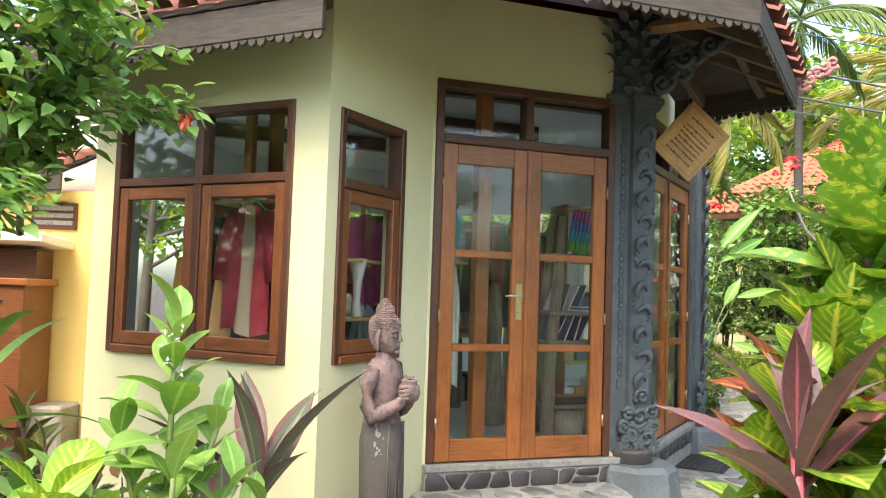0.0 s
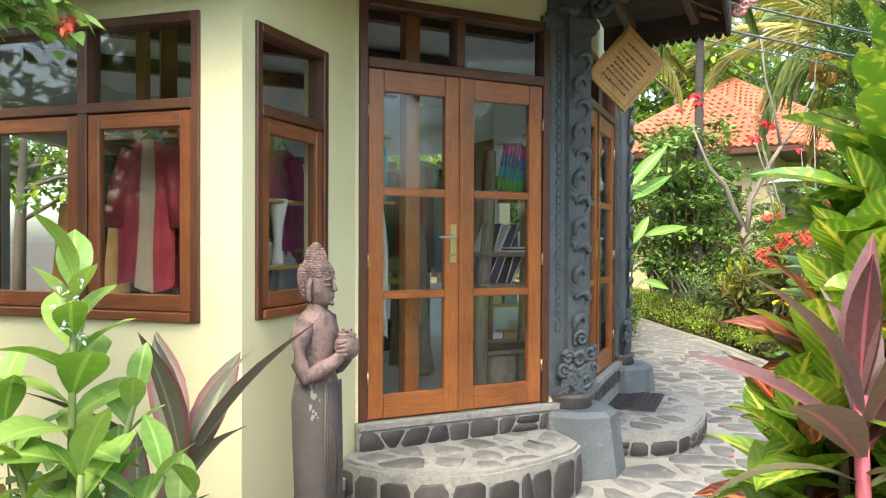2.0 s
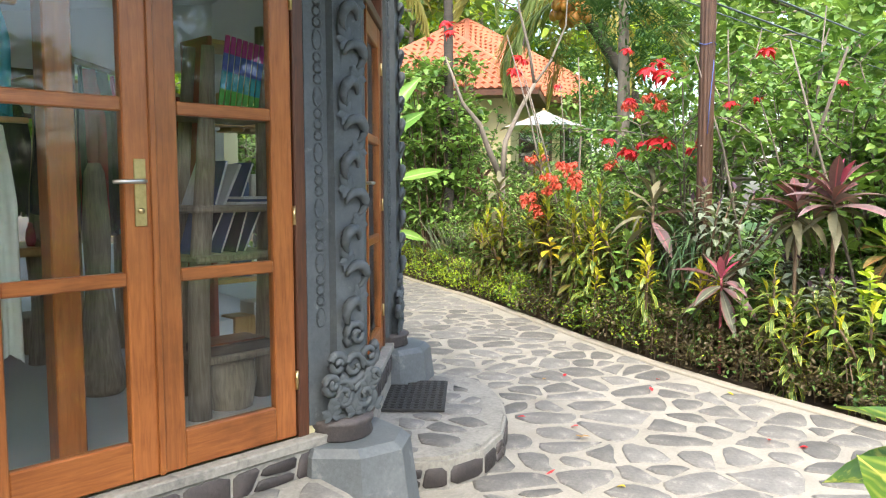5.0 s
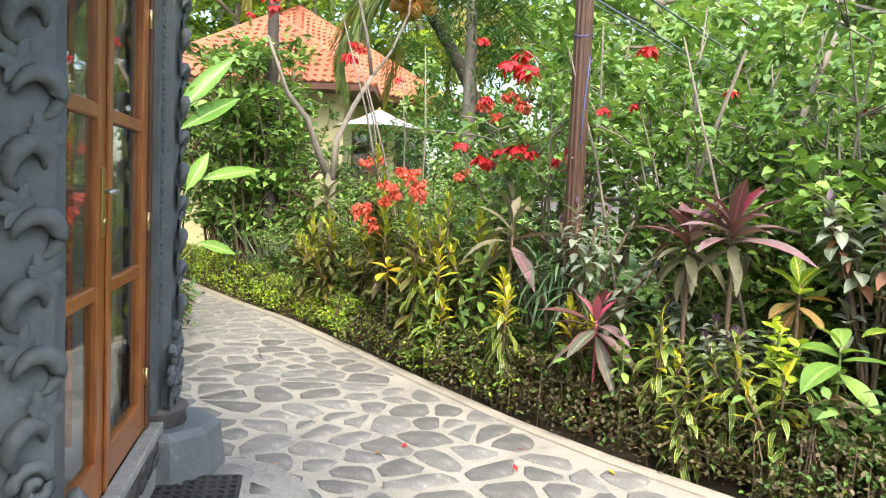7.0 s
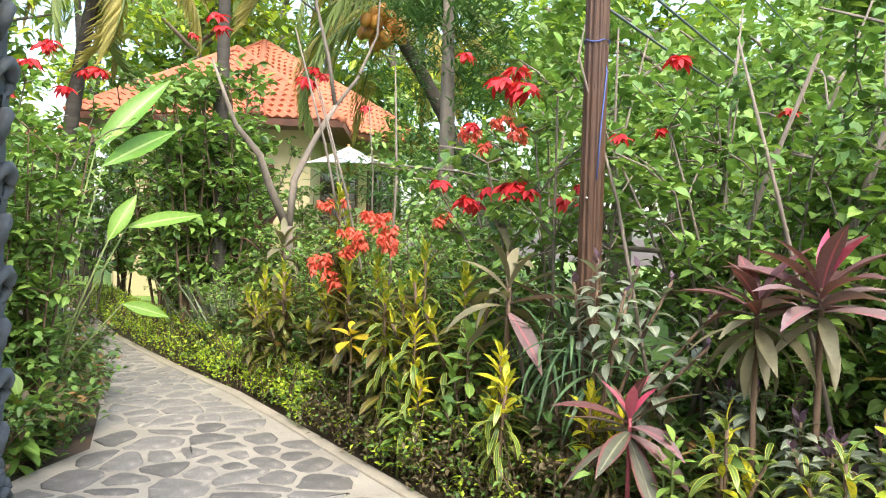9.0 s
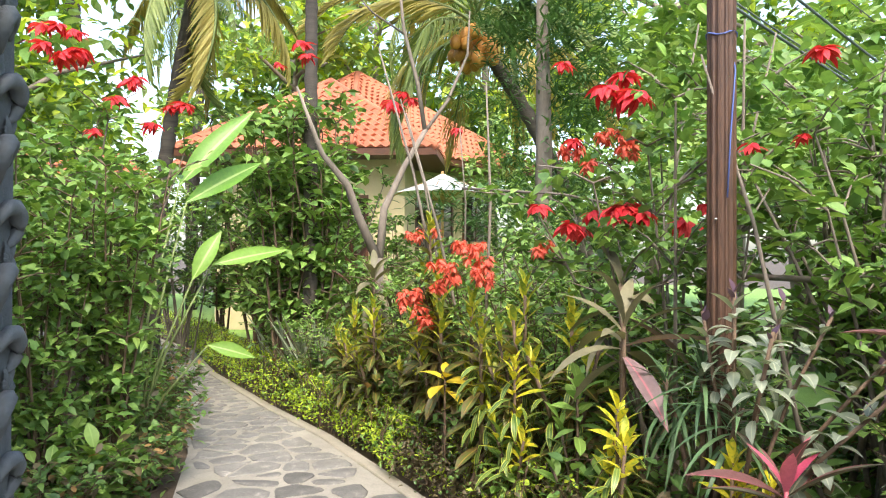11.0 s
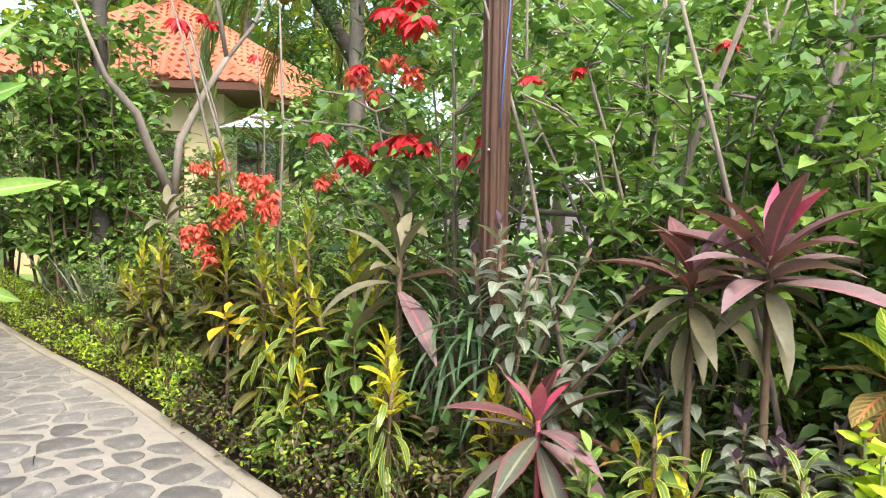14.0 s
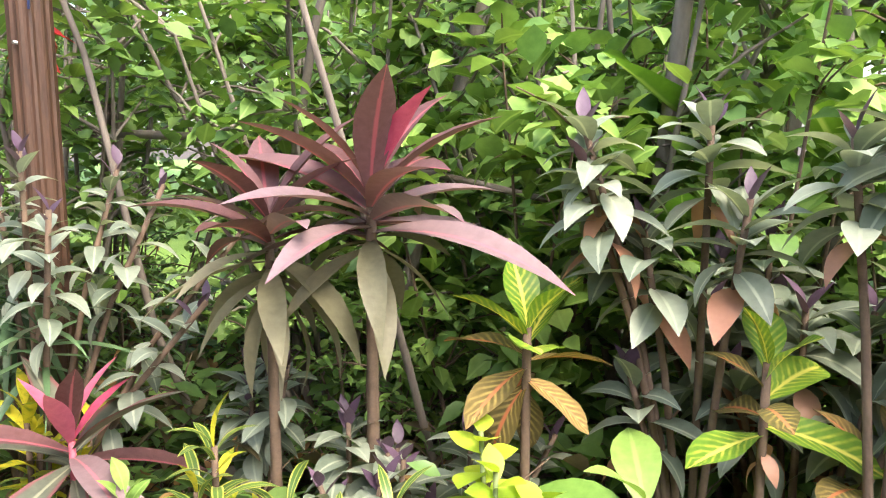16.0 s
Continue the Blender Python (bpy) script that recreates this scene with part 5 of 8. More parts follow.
def bract_meshes(mat, size, n=3, seed=1, petals=9):
    """Flower heads of drooping red bracts."""
    out = []
    for k in range(n):
        r = random.Random(seed + k)
        s = Soup()
        for i in range(petals):
            v, f, uv = blade(size * r.uniform(0.7, 1.15), size * 0.36, 4, r.uniform(0.5, 1.3), 0.25, 0.45)
            s.add(v, f, uv, 0, Matrix.Translation((0, 0, r.uniform(-0.02, 0.02))) @ turn(360 * i / petals + r.uniform(-14, 14), r.uniform(-38, 6), r.uniform(-25, 25)))
        out.append(s.mesh("flower", mat))
    return out


BRACTS = bract_meshes(P_RED, 0.165, 3, 1, 15)
CORALS = bract_meshes(P_CORAL, 0.055, 3, 5, 14)
WHITES = bract_meshes(P_WHITE, 0.02, 2, 9, 5)
CORDS = leaf_meshes("leaf", L_CORD, 0.52, 0.125, 4, 1, droop=0.5, fold=0.35, peak=0.5, neck=0.16)
CORDS += leaf_meshes("leaf", L_CORDL, 0.52, 0.12, 3, 31, droop=0.6, fold=0.35, peak=0.5, neck=0.16)
CORDP = leaf_meshes("leaf", L_PINK, 0.42, 0.09, 2, 2, droop=0.4, fold=0.4, peak=0.5, neck=0.16)
CORDG = leaf_meshes("leaf", L_CORDG, 0.52, 0.12, 4, 3, droop=0.5, fold=0.35, peak=0.5, neck=0.14)
CORDO = leaf_meshes("leaf", L_OLIVE, 0.42, 0.08, 3, 4, droop=0.9, fold=0.3, peak=0.5, neck=0.14)
CROTY = leaf_meshes("leaf", L_CROT, 0.32, 0.15, 3, 5, droop=0.5, fold=0.25, peak=0.58, neck=0.14, tip=0.62, wave=0.05)
CROTR = leaf_meshes("leaf", L_CROTR, 0.3, 0.14, 3, 6, droop=0.5, fold=0.25, peak=0.58, neck=0.14, tip=0.62, wave=0.05)
CROTO = leaf_meshes("leaf", L_CROTO, 0.28, 0.125, 3, 7, droop=0.9, fold=0.25, peak=0.55, neck=0.12, tip=0.65, wave=0.05)
CROTG = leaf_meshes("leaf", L_CROTY, 0.2, 0.05, 4, 8, droop=0.5, fold=0.35, peak=0.6, neck=0.14)
NARROW = leaf_meshes("leaf", L_NARROW, 0.22, 0.034, 4, 9, droop=1.2, fold=0.3, peak=0.6, neck=0.2)
YNARROW = leaf_meshes("leaf", L_YNARROW, 0.17, 0.042, 3, 10, droop=0.6, fold=0.3, peak=0.6, neck=0.2)
SPOT = leaf_meshes("leaf", L_SPOT, 0.36, 0.15, 3, 11, droop=0.5, fold=0.25, peak=0.55, neck=0.14, tip=0.65, wave=0.04)
GREENL = leaf_meshes("leaf", L_BRIGHT, 0.22, 0.1, 3, 12, droop=0.7, fold=0.22, peak=0.5, neck=0.1, tip=0.75, wave=0.03)
MIDL = leaf_meshes("leaf", L_MID, 0.2, 0.09, 3, 13, droop=0.6, fold=0.25, peak=0.48, neck=0.1)
GREYL = leaf_meshes("leaf", L_GREY, 0.135, 0.058, 4, 14, droop=0.9, fold=0.3, peak=0.48, neck=0.1)
LIMEL = leaf_meshes("leaf", L_LIME, 0.12, 0.09, 3, 15, droop=0.4, fold=0.15, peak=0.5, neck=0.3)
SPIKE = leaf_meshes("leaf", L_BLUEGREEN, 0.4, 0.024, 3, 16, droop=1.2, fold=0.4, peak=0.3, neck=0.6)
BANANA = leaf_meshes("leaf", L_BANANA, 0.95, 0.2, 3, 18, droop=0.5, fold=0.5, peak=0.5, neck=0.1)
LONG = leaf_meshes("leaf", L_MID, 0.7, 0.07, 3, 19, droop=0.9, fold=0.4, peak=0.4, neck=0.1)
BRONZEL = leaf_meshes("leaf", L_BRONZEC, 0.22, 0.065, 3, 20, droop=0.4, fold=0.35, peak=0.6, neck=0.14)

# --- beds beside the shop door, where the walk begins ---
rosette("cordyline", (0.93, 1.96, 0.0), "maroon and pink cordyline beside the path", "plant", 1.2, CORDS, 15, (12, 84), 3, PINKSTEM, 0.02, (-0.02, 0.02), crown=0.22, scale=(0.66, 0.92), old=CORDO)
rosette("croton", (1.06, 2.2, 0.0), "croton with red and yellow-veined leaves", "plant", 1.25, CROTY + CROTR[:1] + CROTY[1:], 18, (0, 78), 5, TWIG, 0.016, (-0.05, 0.0), crown=0.35, heads=[(0.15, 0.12, 1.5, 16), (-0.1, 0.1, 1.05, 14), (0.28, -0.1, 1.3, 14), (0.1, 0.1, 1.4, 14), (0.1, -0.15, 0.9, 12)])
rosette("croton", (1.26, 2.35, 0.0), "tall croton with yellow-spotted green leaves", "plant", 1.95, SPOT, 22, (5, 80), 6, TWIG, 0.018, (0.05, 0.0), crown=0.45, heads=[(0.22, 0.1, 2.05, 20), (-0.05, -0.22, 1.4, 16), (0.35, -0.15, 1.65, 18), (0.3, 0.35, 1.75, 18), (0.02, 0.15, 1.62, 16)])
rosette("croton", (1.35, 1.75, 0.0), "tall croton with yellow-spotted green leaves", "plant", 1.5, SPOT, 18, (0, 80), 16, TWIG, 0.018, (0.0, 0.0), crown=0.5, heads=[(0.25, 0.0, 1.25, 16), (-0.2, 0.1, 1.05, 14)])
rosette("croton", (1.38, 2.72, 0.0), "croton with red and yellow-veined leaves", "plant", 1.15, CROTY + CROTR[:1] + SPOT[:1], 18, (-15, 75), 205, TWIG, 0.014, (-0.03, 0.03), crown=0.5, heads=[(-0.12, 0.1, 0.85, 14), (0.15, 0.1, 1.25, 14), (0.0, 0.15, 0.6, 12)])
rosette("croton", (1.95, 3.12, 0.0), "croton with yellow-veined green leaves", "plant", 1.2, CROTY + SPOT[:1], 18, (-15, 75), 206, TWIG, 0.014, (0, 0), crown=0.5, scale=(0.7, 0.95), heads=[(0.12, -0.1, 0.9, 14), (-0.12, 0.05, 0.7, 12), (0.2, 0.05, 1.3, 12)])
rosette("croton", (1.75, 2.75, 0.0), "croton with red and yellow-veined leaves", "plant", 1.3, CROTR + CROTY[:1], 18, (-5, 78), 207, TWIG, 0.014, (0, 0), crown=0.5, heads=[(0.15, 0.1, 1.0, 14), (-0.1, -0.1, 0.8, 12)])
rosette("shrub", (0.9, 2.25, 0.0), "low bright green leafy shrub", "plant", 0.85, GREENL, 16, (10, 78), 7, GREENSTEM, 0.01, (-0.04, 0), crown=0.35, heads=[(0.1, -0.1, 0.7, 12), (0.18, 0.12, 0.95, 14), (-0.02, 0.2, 0.65, 12)])
rosette("croton", (1.6, 2.45, 0.0), "croton with golden yellow leaves", "plant", 0.95, CROTY + CROTG, 18, (0, 78), 8, TWIG, 0.014, (0, 0), crown=0.4, heads=[(0.22, 0.1, 0.8, 14), (0.45, -0.05, 0.95, 14)])
rosette("shrub", (-0.9, 2.62, 0.0), "green leafy shrub with white blossom", "plant", 1.42, GREENL, 24, (-5, 76), 9, GREENSTEM, 0.012, (0.02, -0.02), crown=0.7, heads=[(-0.18, 0.02, 1.08, 18), (0.16, 0.04, 1.1, 18), (0.08, -0.16, 0.95, 18), (-0.3, -0.1, 0.9, 16), (0.26, -0.1, 0.92, 16), (-0.1, -0.25, 0.8, 16), (0.3, 0.12, 0.8, 14), (-0.4, 0.1, 0.85, 14)])
for i in range(9):
    p = (-0.88 + 0.03 * math.cos(i * 2.4), 2.55 + 0.03 * math.sin(i * 2.4), 1.28 + 0.018 * i)
    tagged(part("blossom", WHITES[i % 2], None, Matrix.Translation(p) @ turn(40 * i, 30)), "tiny white blossom on the green shrub", "flower", "white blossoms")
rosette("cordyline", (-0.74, 3.25, 0.0), "dark green and maroon cordyline against the wall", "plant", 0.75, CORDG, 8, (38, 86), 11, PINKSTEM, 0.014, (0.01, 0.0), crown=0.1, scale=(0.85, 1.15), heads=[(-0.12, -0.08, 0.5, 5)])
rosette("croton", (-1.05, 2.15, 0.0), "croton with yellow-veined leaves", "plant", 0.95, CROTY, 9, (-5, 60), 12, TWIG, 0.012, (0, 0), crown=0.2, heads=[(-0.2, 0.1, 0.85, 8), (0.2, -0.1, 0.75, 7), (0.14, 0.2, 0.6, 7)])
rosette("croton", (-1.5, 3.0, 0.0), "croton with narrow dark leaves", "plant", 0.9, BRONZEL, 16, (0, 80), 13, TWIG, 0.012, (0, 0), crown=0.4, heads=[(-0.2, 0.2, 1.0, 16), (0.18, 0.1, 0.8, 14), (-0.3, -0.15, 0.75, 14)])
rosette("reed_plant", (-1.85, 3.1, 0.0), "plant with long narrow arching leaves", "plant", 1.2, LONG, 10, (5, 60), 14, GREENSTEM, 0.012, (0, 0), crown=0.5)
rosette("shrub", (-1.25, 2.7, 0.0), "green leafy shrub beside the wall", "plant", 0.8, MIDL, 16, (-5, 75), 15, GREENSTEM, 0.01, (0, 0), crown=0.4, heads=[(0.2, 0.3, 0.7, 14), (-0.25, 0.1, 0.85, 14), (0.3, -0.2, 0.6, 12), (-0.1, -0.3, 0.7, 12)])
b, _ = bush("shrub", "low mixed green shrub beside the wall", "plant", 0.6, 0.4, 9, (0.09, 0.045), 620, [L_MID, L_DARK, L_DRY], 21, weights=[3, 5, 1])
for x, y, k in ((-1.2, 3.5, 1.0), (-1.7, 2.5, 1.0), (-2.2, 3.6, 1.2), (-0.95, 1.6, 0.8), (-0.8, 2.9, 0.9), (-1.1, 2.5, 1.0), (-1.5, 2.1, 1.1), (-0.75, 2.2, 0.7), (-1.35, 1.7, 1.0), (-0.95, 3.5, 0.8)):
    o = b if (x, y) == (-1.2, 3.5) else copy_thing(b, Matrix.Identity(4))
    o.matrix_basis = Matrix.Translation((x, y, 0)) @ Matrix.Rotation(x * 3, 4, "Z") @ Matrix.Scale(k, 4)

# overhanging tree by the window
tree, tips = bush("hibiscus_tree", "leafy tree with toothed leaves that overhangs the window", "tree", 1.15, 0.85, 12, (0.115, 0.058), 2000, [L_MID, L_DARK, L_BRIGHT, L_YELLOW], 22, BARK, 0.016, 0.3, [6, 2, 5, 0.25], 40)
tree.matrix_basis = Matrix.Translation((-1.95, 3.2, 1.75))
s = Soup()
tube(s, [(-0.35, -0.3, -1.8), (-0.28, -0.2, -1.0), (-0.1, -0.1, -0.4), (0, 0, 0.1)], [0.06, 0.05, 0.045, 0.03], 8)
part("trunk", s.mesh("trunk", BARK), tree)
for k, (p, q) in enumerate((((0.0, 0.0, 0.3), (0.82, -0.02, 0.55)), ((0.0, 0.0, 0.5), (0.6, -0.4, 0.95)), ((0.0, -0.1, 0.1), (0.35, -0.5, 0.05)))):
    rr = random.Random(40 + k)
    ws, ls = Soup(), Soup()
    p, q = Vector(p), Vector(q)
    tube(ws, [p, p.lerp(q, 0.5) + Vector((0, 0, 0.08)), q], [0.012, 0.008, 0.004], 5)
    for i in range(170):
        t = rr.uniform(0.25, 1.0)
        c = p.lerp(q, t) + Vector((0, 0, 0.32 * t * (1 - t))) + Vector((rr.gauss(0, 0.09), rr.gauss(0, 0.09), rr.gauss(0, 0.055)))
        v, f, uv = small_leaf(0.105, 0.052, 0.35, rr.uniform(0.2, 0.9))
        ls.add(v, f, uv, 0, Matrix.Translation(c) @ turn(rr.uniform(-90, 70), rr.uniform(-35, 25), rr.uniform(-30, 30)))
    part("bough", ws.mesh("bough", BARK), tree)
    part("foliage", ls.mesh("foliage", L_MID), tree)
part("flower", CORALS[0], tree, Matrix.Translation((0.86, -0.02, 0.5)), "single small red flower")

# --- hedge along the path ---
def hedge(name, pts, w, h, seed, mats, weights, label, density=900):
    r = random.Random(seed)
    thing = empty(name, Matrix.Identity(4), label, "hedge")
    crown, wood = Soup(), Soup()
    for (ax, ay), (bx, by) in zip(pts, pts[1:]):
        L = span((ax, ay), (bx, by))
        ux, uy = (bx - ax) / L, (by - ay) / L
        for _ in range(int(L * 26)):
            t, o = r.random() * L, r.uniform(-w * 0.35, w * 0.35)
            x, y = ax + ux * t + uy * o, ay + uy * t - ux * o
            tube(wood, [(x, y, -0.02), (x + r.uniform(-0.05, 0.05), y + r.uniform(-0.05, 0.05), h * 0.5), (x + r.uniform(-0.12, 0.12), y + r.uniform(-0.12, 0.12), h * r.uniform(0.75, 0.98))], [0.006, 0.005, 0.003], 4, 0, False)
        for _ in range(int(L * density)):
            t = r.random() * L
            hh = h * (0.86 + 0.2 * noise.noise(Vector((ax + ux * t, ay + uy * t, 0)) * 2.3))
            ww = w * (0.9 + 0.35 * noise.noise(Vector((ax + ux * t, ay + uy * t, 5)) * 2.1))
            a = r.uniform(-0.15, math.pi + 0.15)
            rad = r.uniform(0.62, 1.04)
            o, z = math.cos(a) * ww / 2 * rad, hh * 0.42 + math.sin(a) * hh * 0.58 * rad - (0.3 * hh * r.random() if abs(math.cos(a)) > 0.6 else 0)
            x, y = ax + ux * t + uy * o, ay + uy * t - ux * o
            patch = noise.noise(Vector((x * 1.1, y * 1.1, 9)))
            wts = [k * (1 + 6 * max(0, patch * s_)) for k, s_ in zip(weights, (-1, 1, 1, 0))]
            v, f, uv = small_leaf(r.uniform(0.03, 0.052), r.uniform(0.018, 0.028), 0.4, 0.4)
            crown.add(v, f, uv, r.choices(range(len(mats)), wts)[0], Matrix.Translation((x, y, max(0.03, z))) @ turn(r.uniform(0, 360), r.uniform(-20, 70), r.uniform(-40, 40)))
    part("stem", wood.mesh("stem", TWIG), thing)
    part("foliage", crown.mesh("foliage", mats), thing)
    return thing


HL = [(x + 0.27, y) for x, y in PATH_RIGHT]
hedge("hedge", HL[1:5], 0.54, 0.5, 31, [L_BRONZE, L_MID, L_DARK, L_LIME], [6, 0.8, 1.6, 0.12], "clipped low hedge of small bronze-green leaves beside the path", 2300)
hedge("hedge", HL[4:7], 0.55, 0.56, 32, [L_BRONZE, L_MID, L_LIME, L_DARK], [5, 1.0, 1.3, 0.8], "clipped low hedge of bronze and green leaves beside the path", 2000)
hedge("hedge", HL[6:9], 0.55, 0.55, 33, [L_MID, L_LIME, L_BRIGHT, L_BRONZE], [1.0, 6.5, 2, 0.7], "clipped low hedge with lime-green tips beside the path", 1700)
hedge("hedge", HL[8:12], 0.6, 0.6, 34, [L_MID, L_LIME, L_BRIGHT, L_BRONZE], [1.2, 7, 1.5, 0.3], "clipped lime-green hedge where the path bends", 1100)

# --- named plants in the bed behind the hedge ---
PINKOLD = leaf_meshes("leaf", leafy("pinkish_old_leaf", (0.42, 0.2, 0.13), (0.55, 0.3, 0.2)), 0.125, 0.055, 2, 332, droop=0.9)
PURPLE = leaf_meshes("leaf", leafy("purple_young_leaf", (0.07, 0.04, 0.07), (0.16, 0.1, 0.15)), 0.09, 0.035, 2, 333, droop=0.3)
GLOSSY = leaf_meshes("leaf", L_BRIGHT, 0.3, 0.12, 3, 71, droop=0.6, peak=0.5)
YBROAD = leaf_meshes("leaf", L_YELLOW, 0.22, 0.1, 2, 63, droop=0.6, peak=0.5)
SWORD = leaf_meshes("leaf", L_GREY, 0.95, 0.06, 3, 75, droop=0.15, fold=0.4, peak=0.3, neck=0.6)
MAROON = leaf_meshes("leaf", L_CORD, 0.5, 0.12, 4, 1, droop=0.8, fold=0.4, peak=0.5, neck=0.16)
MAUVE = leaf_meshes("leaf", L_CORDL, 0.5, 0.11, 3, 31, droop=1.0, fold=0.35, peak=0.5, neck=0.16)
rosette("cordyline", (5.4, 5.98, 0.0), "tall maroon cordyline with hot pink young leaves", "plant", 1.47, MAROON + MAUVE + MAUVE, 28, (-25, 72), 51, TWIG, 0.018, (0.0, 0.0), crown=0.16, scale=(0.68, 0.95), old=CORDO, old_share=0.25, young=CORDP[:1] + MAROON[:2], young_share=0.38)
rosette("cordyline", (5.3, 6.22, 0.0), "maroon cordyline with drooping olive old leaves", "plant", 1.4, MAROON + MAUVE[:1], 28, (-55, 66), 151, TWIG, 0.016, (0.0, 0.0), crown=0.2, scale=(0.6, 0.85), old=CORDO, old_share=0.55)
rosette("cordyline", (5.08, 6.73, 0.0), "low cordyline with pink leaf edges", "plant", 0.8, MAUVE + CORDG + CORDG + MAROON[:1], 19, (-40, 72), 52, PINKSTEM, 0.013, (0, 0), crown=0.12, scale=(0.58, 0.8), young=CORDP + MAROON[:1], young_share=0.25)
rosette("croton", (5.5, 5.6, 0.0), "croton with tan and green yellow-veined leaves", "plant", 1.14, CROTO, 12, (-55, 80), 53, TWIG, 0.015, (0, 0), crown=0.16, scale=(0.62, 0.8), young=CROTY, young_share=0.4)
rosette("croton", (5.52, 5.06, 0.0), "croton with green, yellow and orange leaves", "plant", 1.12, CROTO[:2] + CROTY, 12, (-40, 80), 54, TWIG, 0.013, (0, 0), crown=0.22, scale=(0.5, 0.68), old=PINKOLD, heads=[(0.1, -0.25, 0.95, 9)])
for x, y, hh, k in ((5.02, 7.55, 0.98, 0), (5.15, 7.02, 0.82, 1), (5.1, 6.24, 0.86, 2), (5.1, 5.74, 0.8, 3), (5.0, 5.98, 0.62, 4), (5.08, 5.45, 0.68, 5), (5.2, 8.52, 1.05, 6)):
    r9 = random.Random(400 + k)
    rosette("croton", (x, y, 0.0), "narrow croton with curling yellow-edged leaves", "plant", hh, NARROW, 30, (-40, 84), 55 + k, TWIG, 0.011, (0, 0), crown=0.42, scale=(0.75, 1.1), young=YNARROW if k in (0, 1, 6) else NARROW + YNARROW[:1], young_share=0.45, heads=[(r9.uniform(-0.12, 0.16), r9.uniform(-0.16, 0.16), hh * r9.uniform(0.6, 0.9), 24) for _ in range(3)])
for x, y, hh, k in ((5.4, 8.66, 1.5, 0), (5.28, 8.95, 1.25, 1), (5.45, 8.3, 1.35, 2), (5.62, 10.05, 1.95, 3), (5.5, 9.75, 1.5, 4), (5.5, 9.35, 1.35, 5), (5.6, 10.9, 1.25, 6), (5.68, 11.4, 1.15, 7), (5.75, 10.5, 1.2, 8)):
    r9 = random.Random(420 + k)
    rosette("croton", (x, y, 0.0), "tall croton with gold tips over dark narrow leaves", "plant", hh, NARROW + BRONZEL if k < 3 else BRONZEL + NARROW[:1], 34, (-50, 88), 59 + k, TWIG, 0.014, (0, 0), crown=0.6, scale=(0.85, 1.15), young=CROTG, young_share=0.34, heads=[(r9.uniform(-0.18, 0.2), r9.uniform(-0.25, 0.25), hh * r9.uniform(0.6, 0.88), 26) for _ in range(3)])
rosette("croton", (5.29, 9.37, 0.0), "low croton with large yellow leaves", "plant", 0.88, YBROAD, 7, (-25, 50), 63, TWIG, 0.01, (0, 0), crown=0.1)
rosette("cordyline", (5.25, 7.72, 0.0), "olive and tan cordyline behind the hedge", "plant", 1.36, CORDO + MAUVE[:1], 13, (-35, 84), 64, TWIG, 0.016, (0, 0), crown=0.2, scale=(0.85, 1.1), heads=[(0.25, 0.25, 1.55, 8)])
rosette("cordyline", (6.05, 11.7, 0.0), "tan cordyline with drooping leaves", "plant", 1.5, CORDO, 20, (-35, 80), 65, TWIG, 0.02, (0, 0), crown=0.25, scale=(0.8, 1.1))
rosette("cordyline", (6.5, 12.9, 0.0), "tan cordyline with drooping leaves", "plant", 1.3, CORDO + MAROON[:1], 20, (-35, 80), 165, TWIG, 0.02, (0, 0), crown=0.25, scale=(0.8, 1.1), heads=[(0.3, 0.6, 1.5, 16)])
rosette("spiky_plant", (5.3, 7.28, 0.0), "tuft of narrow dark green arching leaves", "plant", 1.2, SPIKE, 46, (-45, 70), 66, TWIG, 0.016, (0, 0), crown=0.2, scale=(0.75, 1.0), heads=[(-0.08, -0.26, 1.05, 34), (0.0, 0.22, 1.1, 30)])
rosette("shrub", (5.22, 7.06, 0.0), "grey-green leafy shrub before the post", "plant", 1.55, GREYL, 24, (-20, 70), 67, TWIG, 0.011, (0, 0), crown=0.4, young=PURPLE, young_share=0.15, heads=[(0.3, -0.05, 1.5, 20), (-0.1, -0.25, 1.4, 20), (0.25, -0.3, 1.45, 20), (0.05, 0.2, 1.45, 18), (0.35, -0.5, 1.3, 18), (0.1, -0.6, 1.15, 18)])
for x, y, hh, k in ((5.36, 6.03, 0.88, 0), (5.25, 5.85, 0.8, 1), (5.42, 6.4, 0.95, 2), (5.5, 5.75, 0.85, 3)):
    r9 = random.Random(440 + k)
    rosette("shrub", (x, y, 0.0), "low grey-green leafy shrub with purple tips", "plant", hh, GREYL, 20, (-20, 65), 68 + k, TWIG, 0.009, (0, 0), crown=0.22, scale=(0.8, 1.1), young=PURPLE, young_share=0.18, heads=[(r9.uniform(-0.16, 0.2), r9.uniform(-0.2, 0.2), hh * r9.uniform(0.8, 1.08), 16) for _ in range(4)])
for x, y, hh, k in ((5.66, 5.22, 1.64, 0), (5.5, 4.82, 1.66, 1), (5.75, 4.5, 1.55, 2), (5.95, 5.1, 1.35, 3), (5.75, 5.0, 1.2, 4)):
    r9 = random.Random(450 + k)
    rosette("shrub", (x, y, 0.0), "grey-green leafy shrub with pinkish old leaves", "plant", hh, GREYL, 22, (-22, 68), 80 + k, TWIG, 0.011, (0, 0), crown=0.2, scale=(1.0, 1.35), old=PINKOLD, old_share=0.06, young=PURPLE, young_share=0.1, heads=[(r9.uniform(-0.15, 0.22), r9.uniform(-0.3, 0.3), hh * r9.uniform(0.62, 1.0), 18) for _ in range(6)])
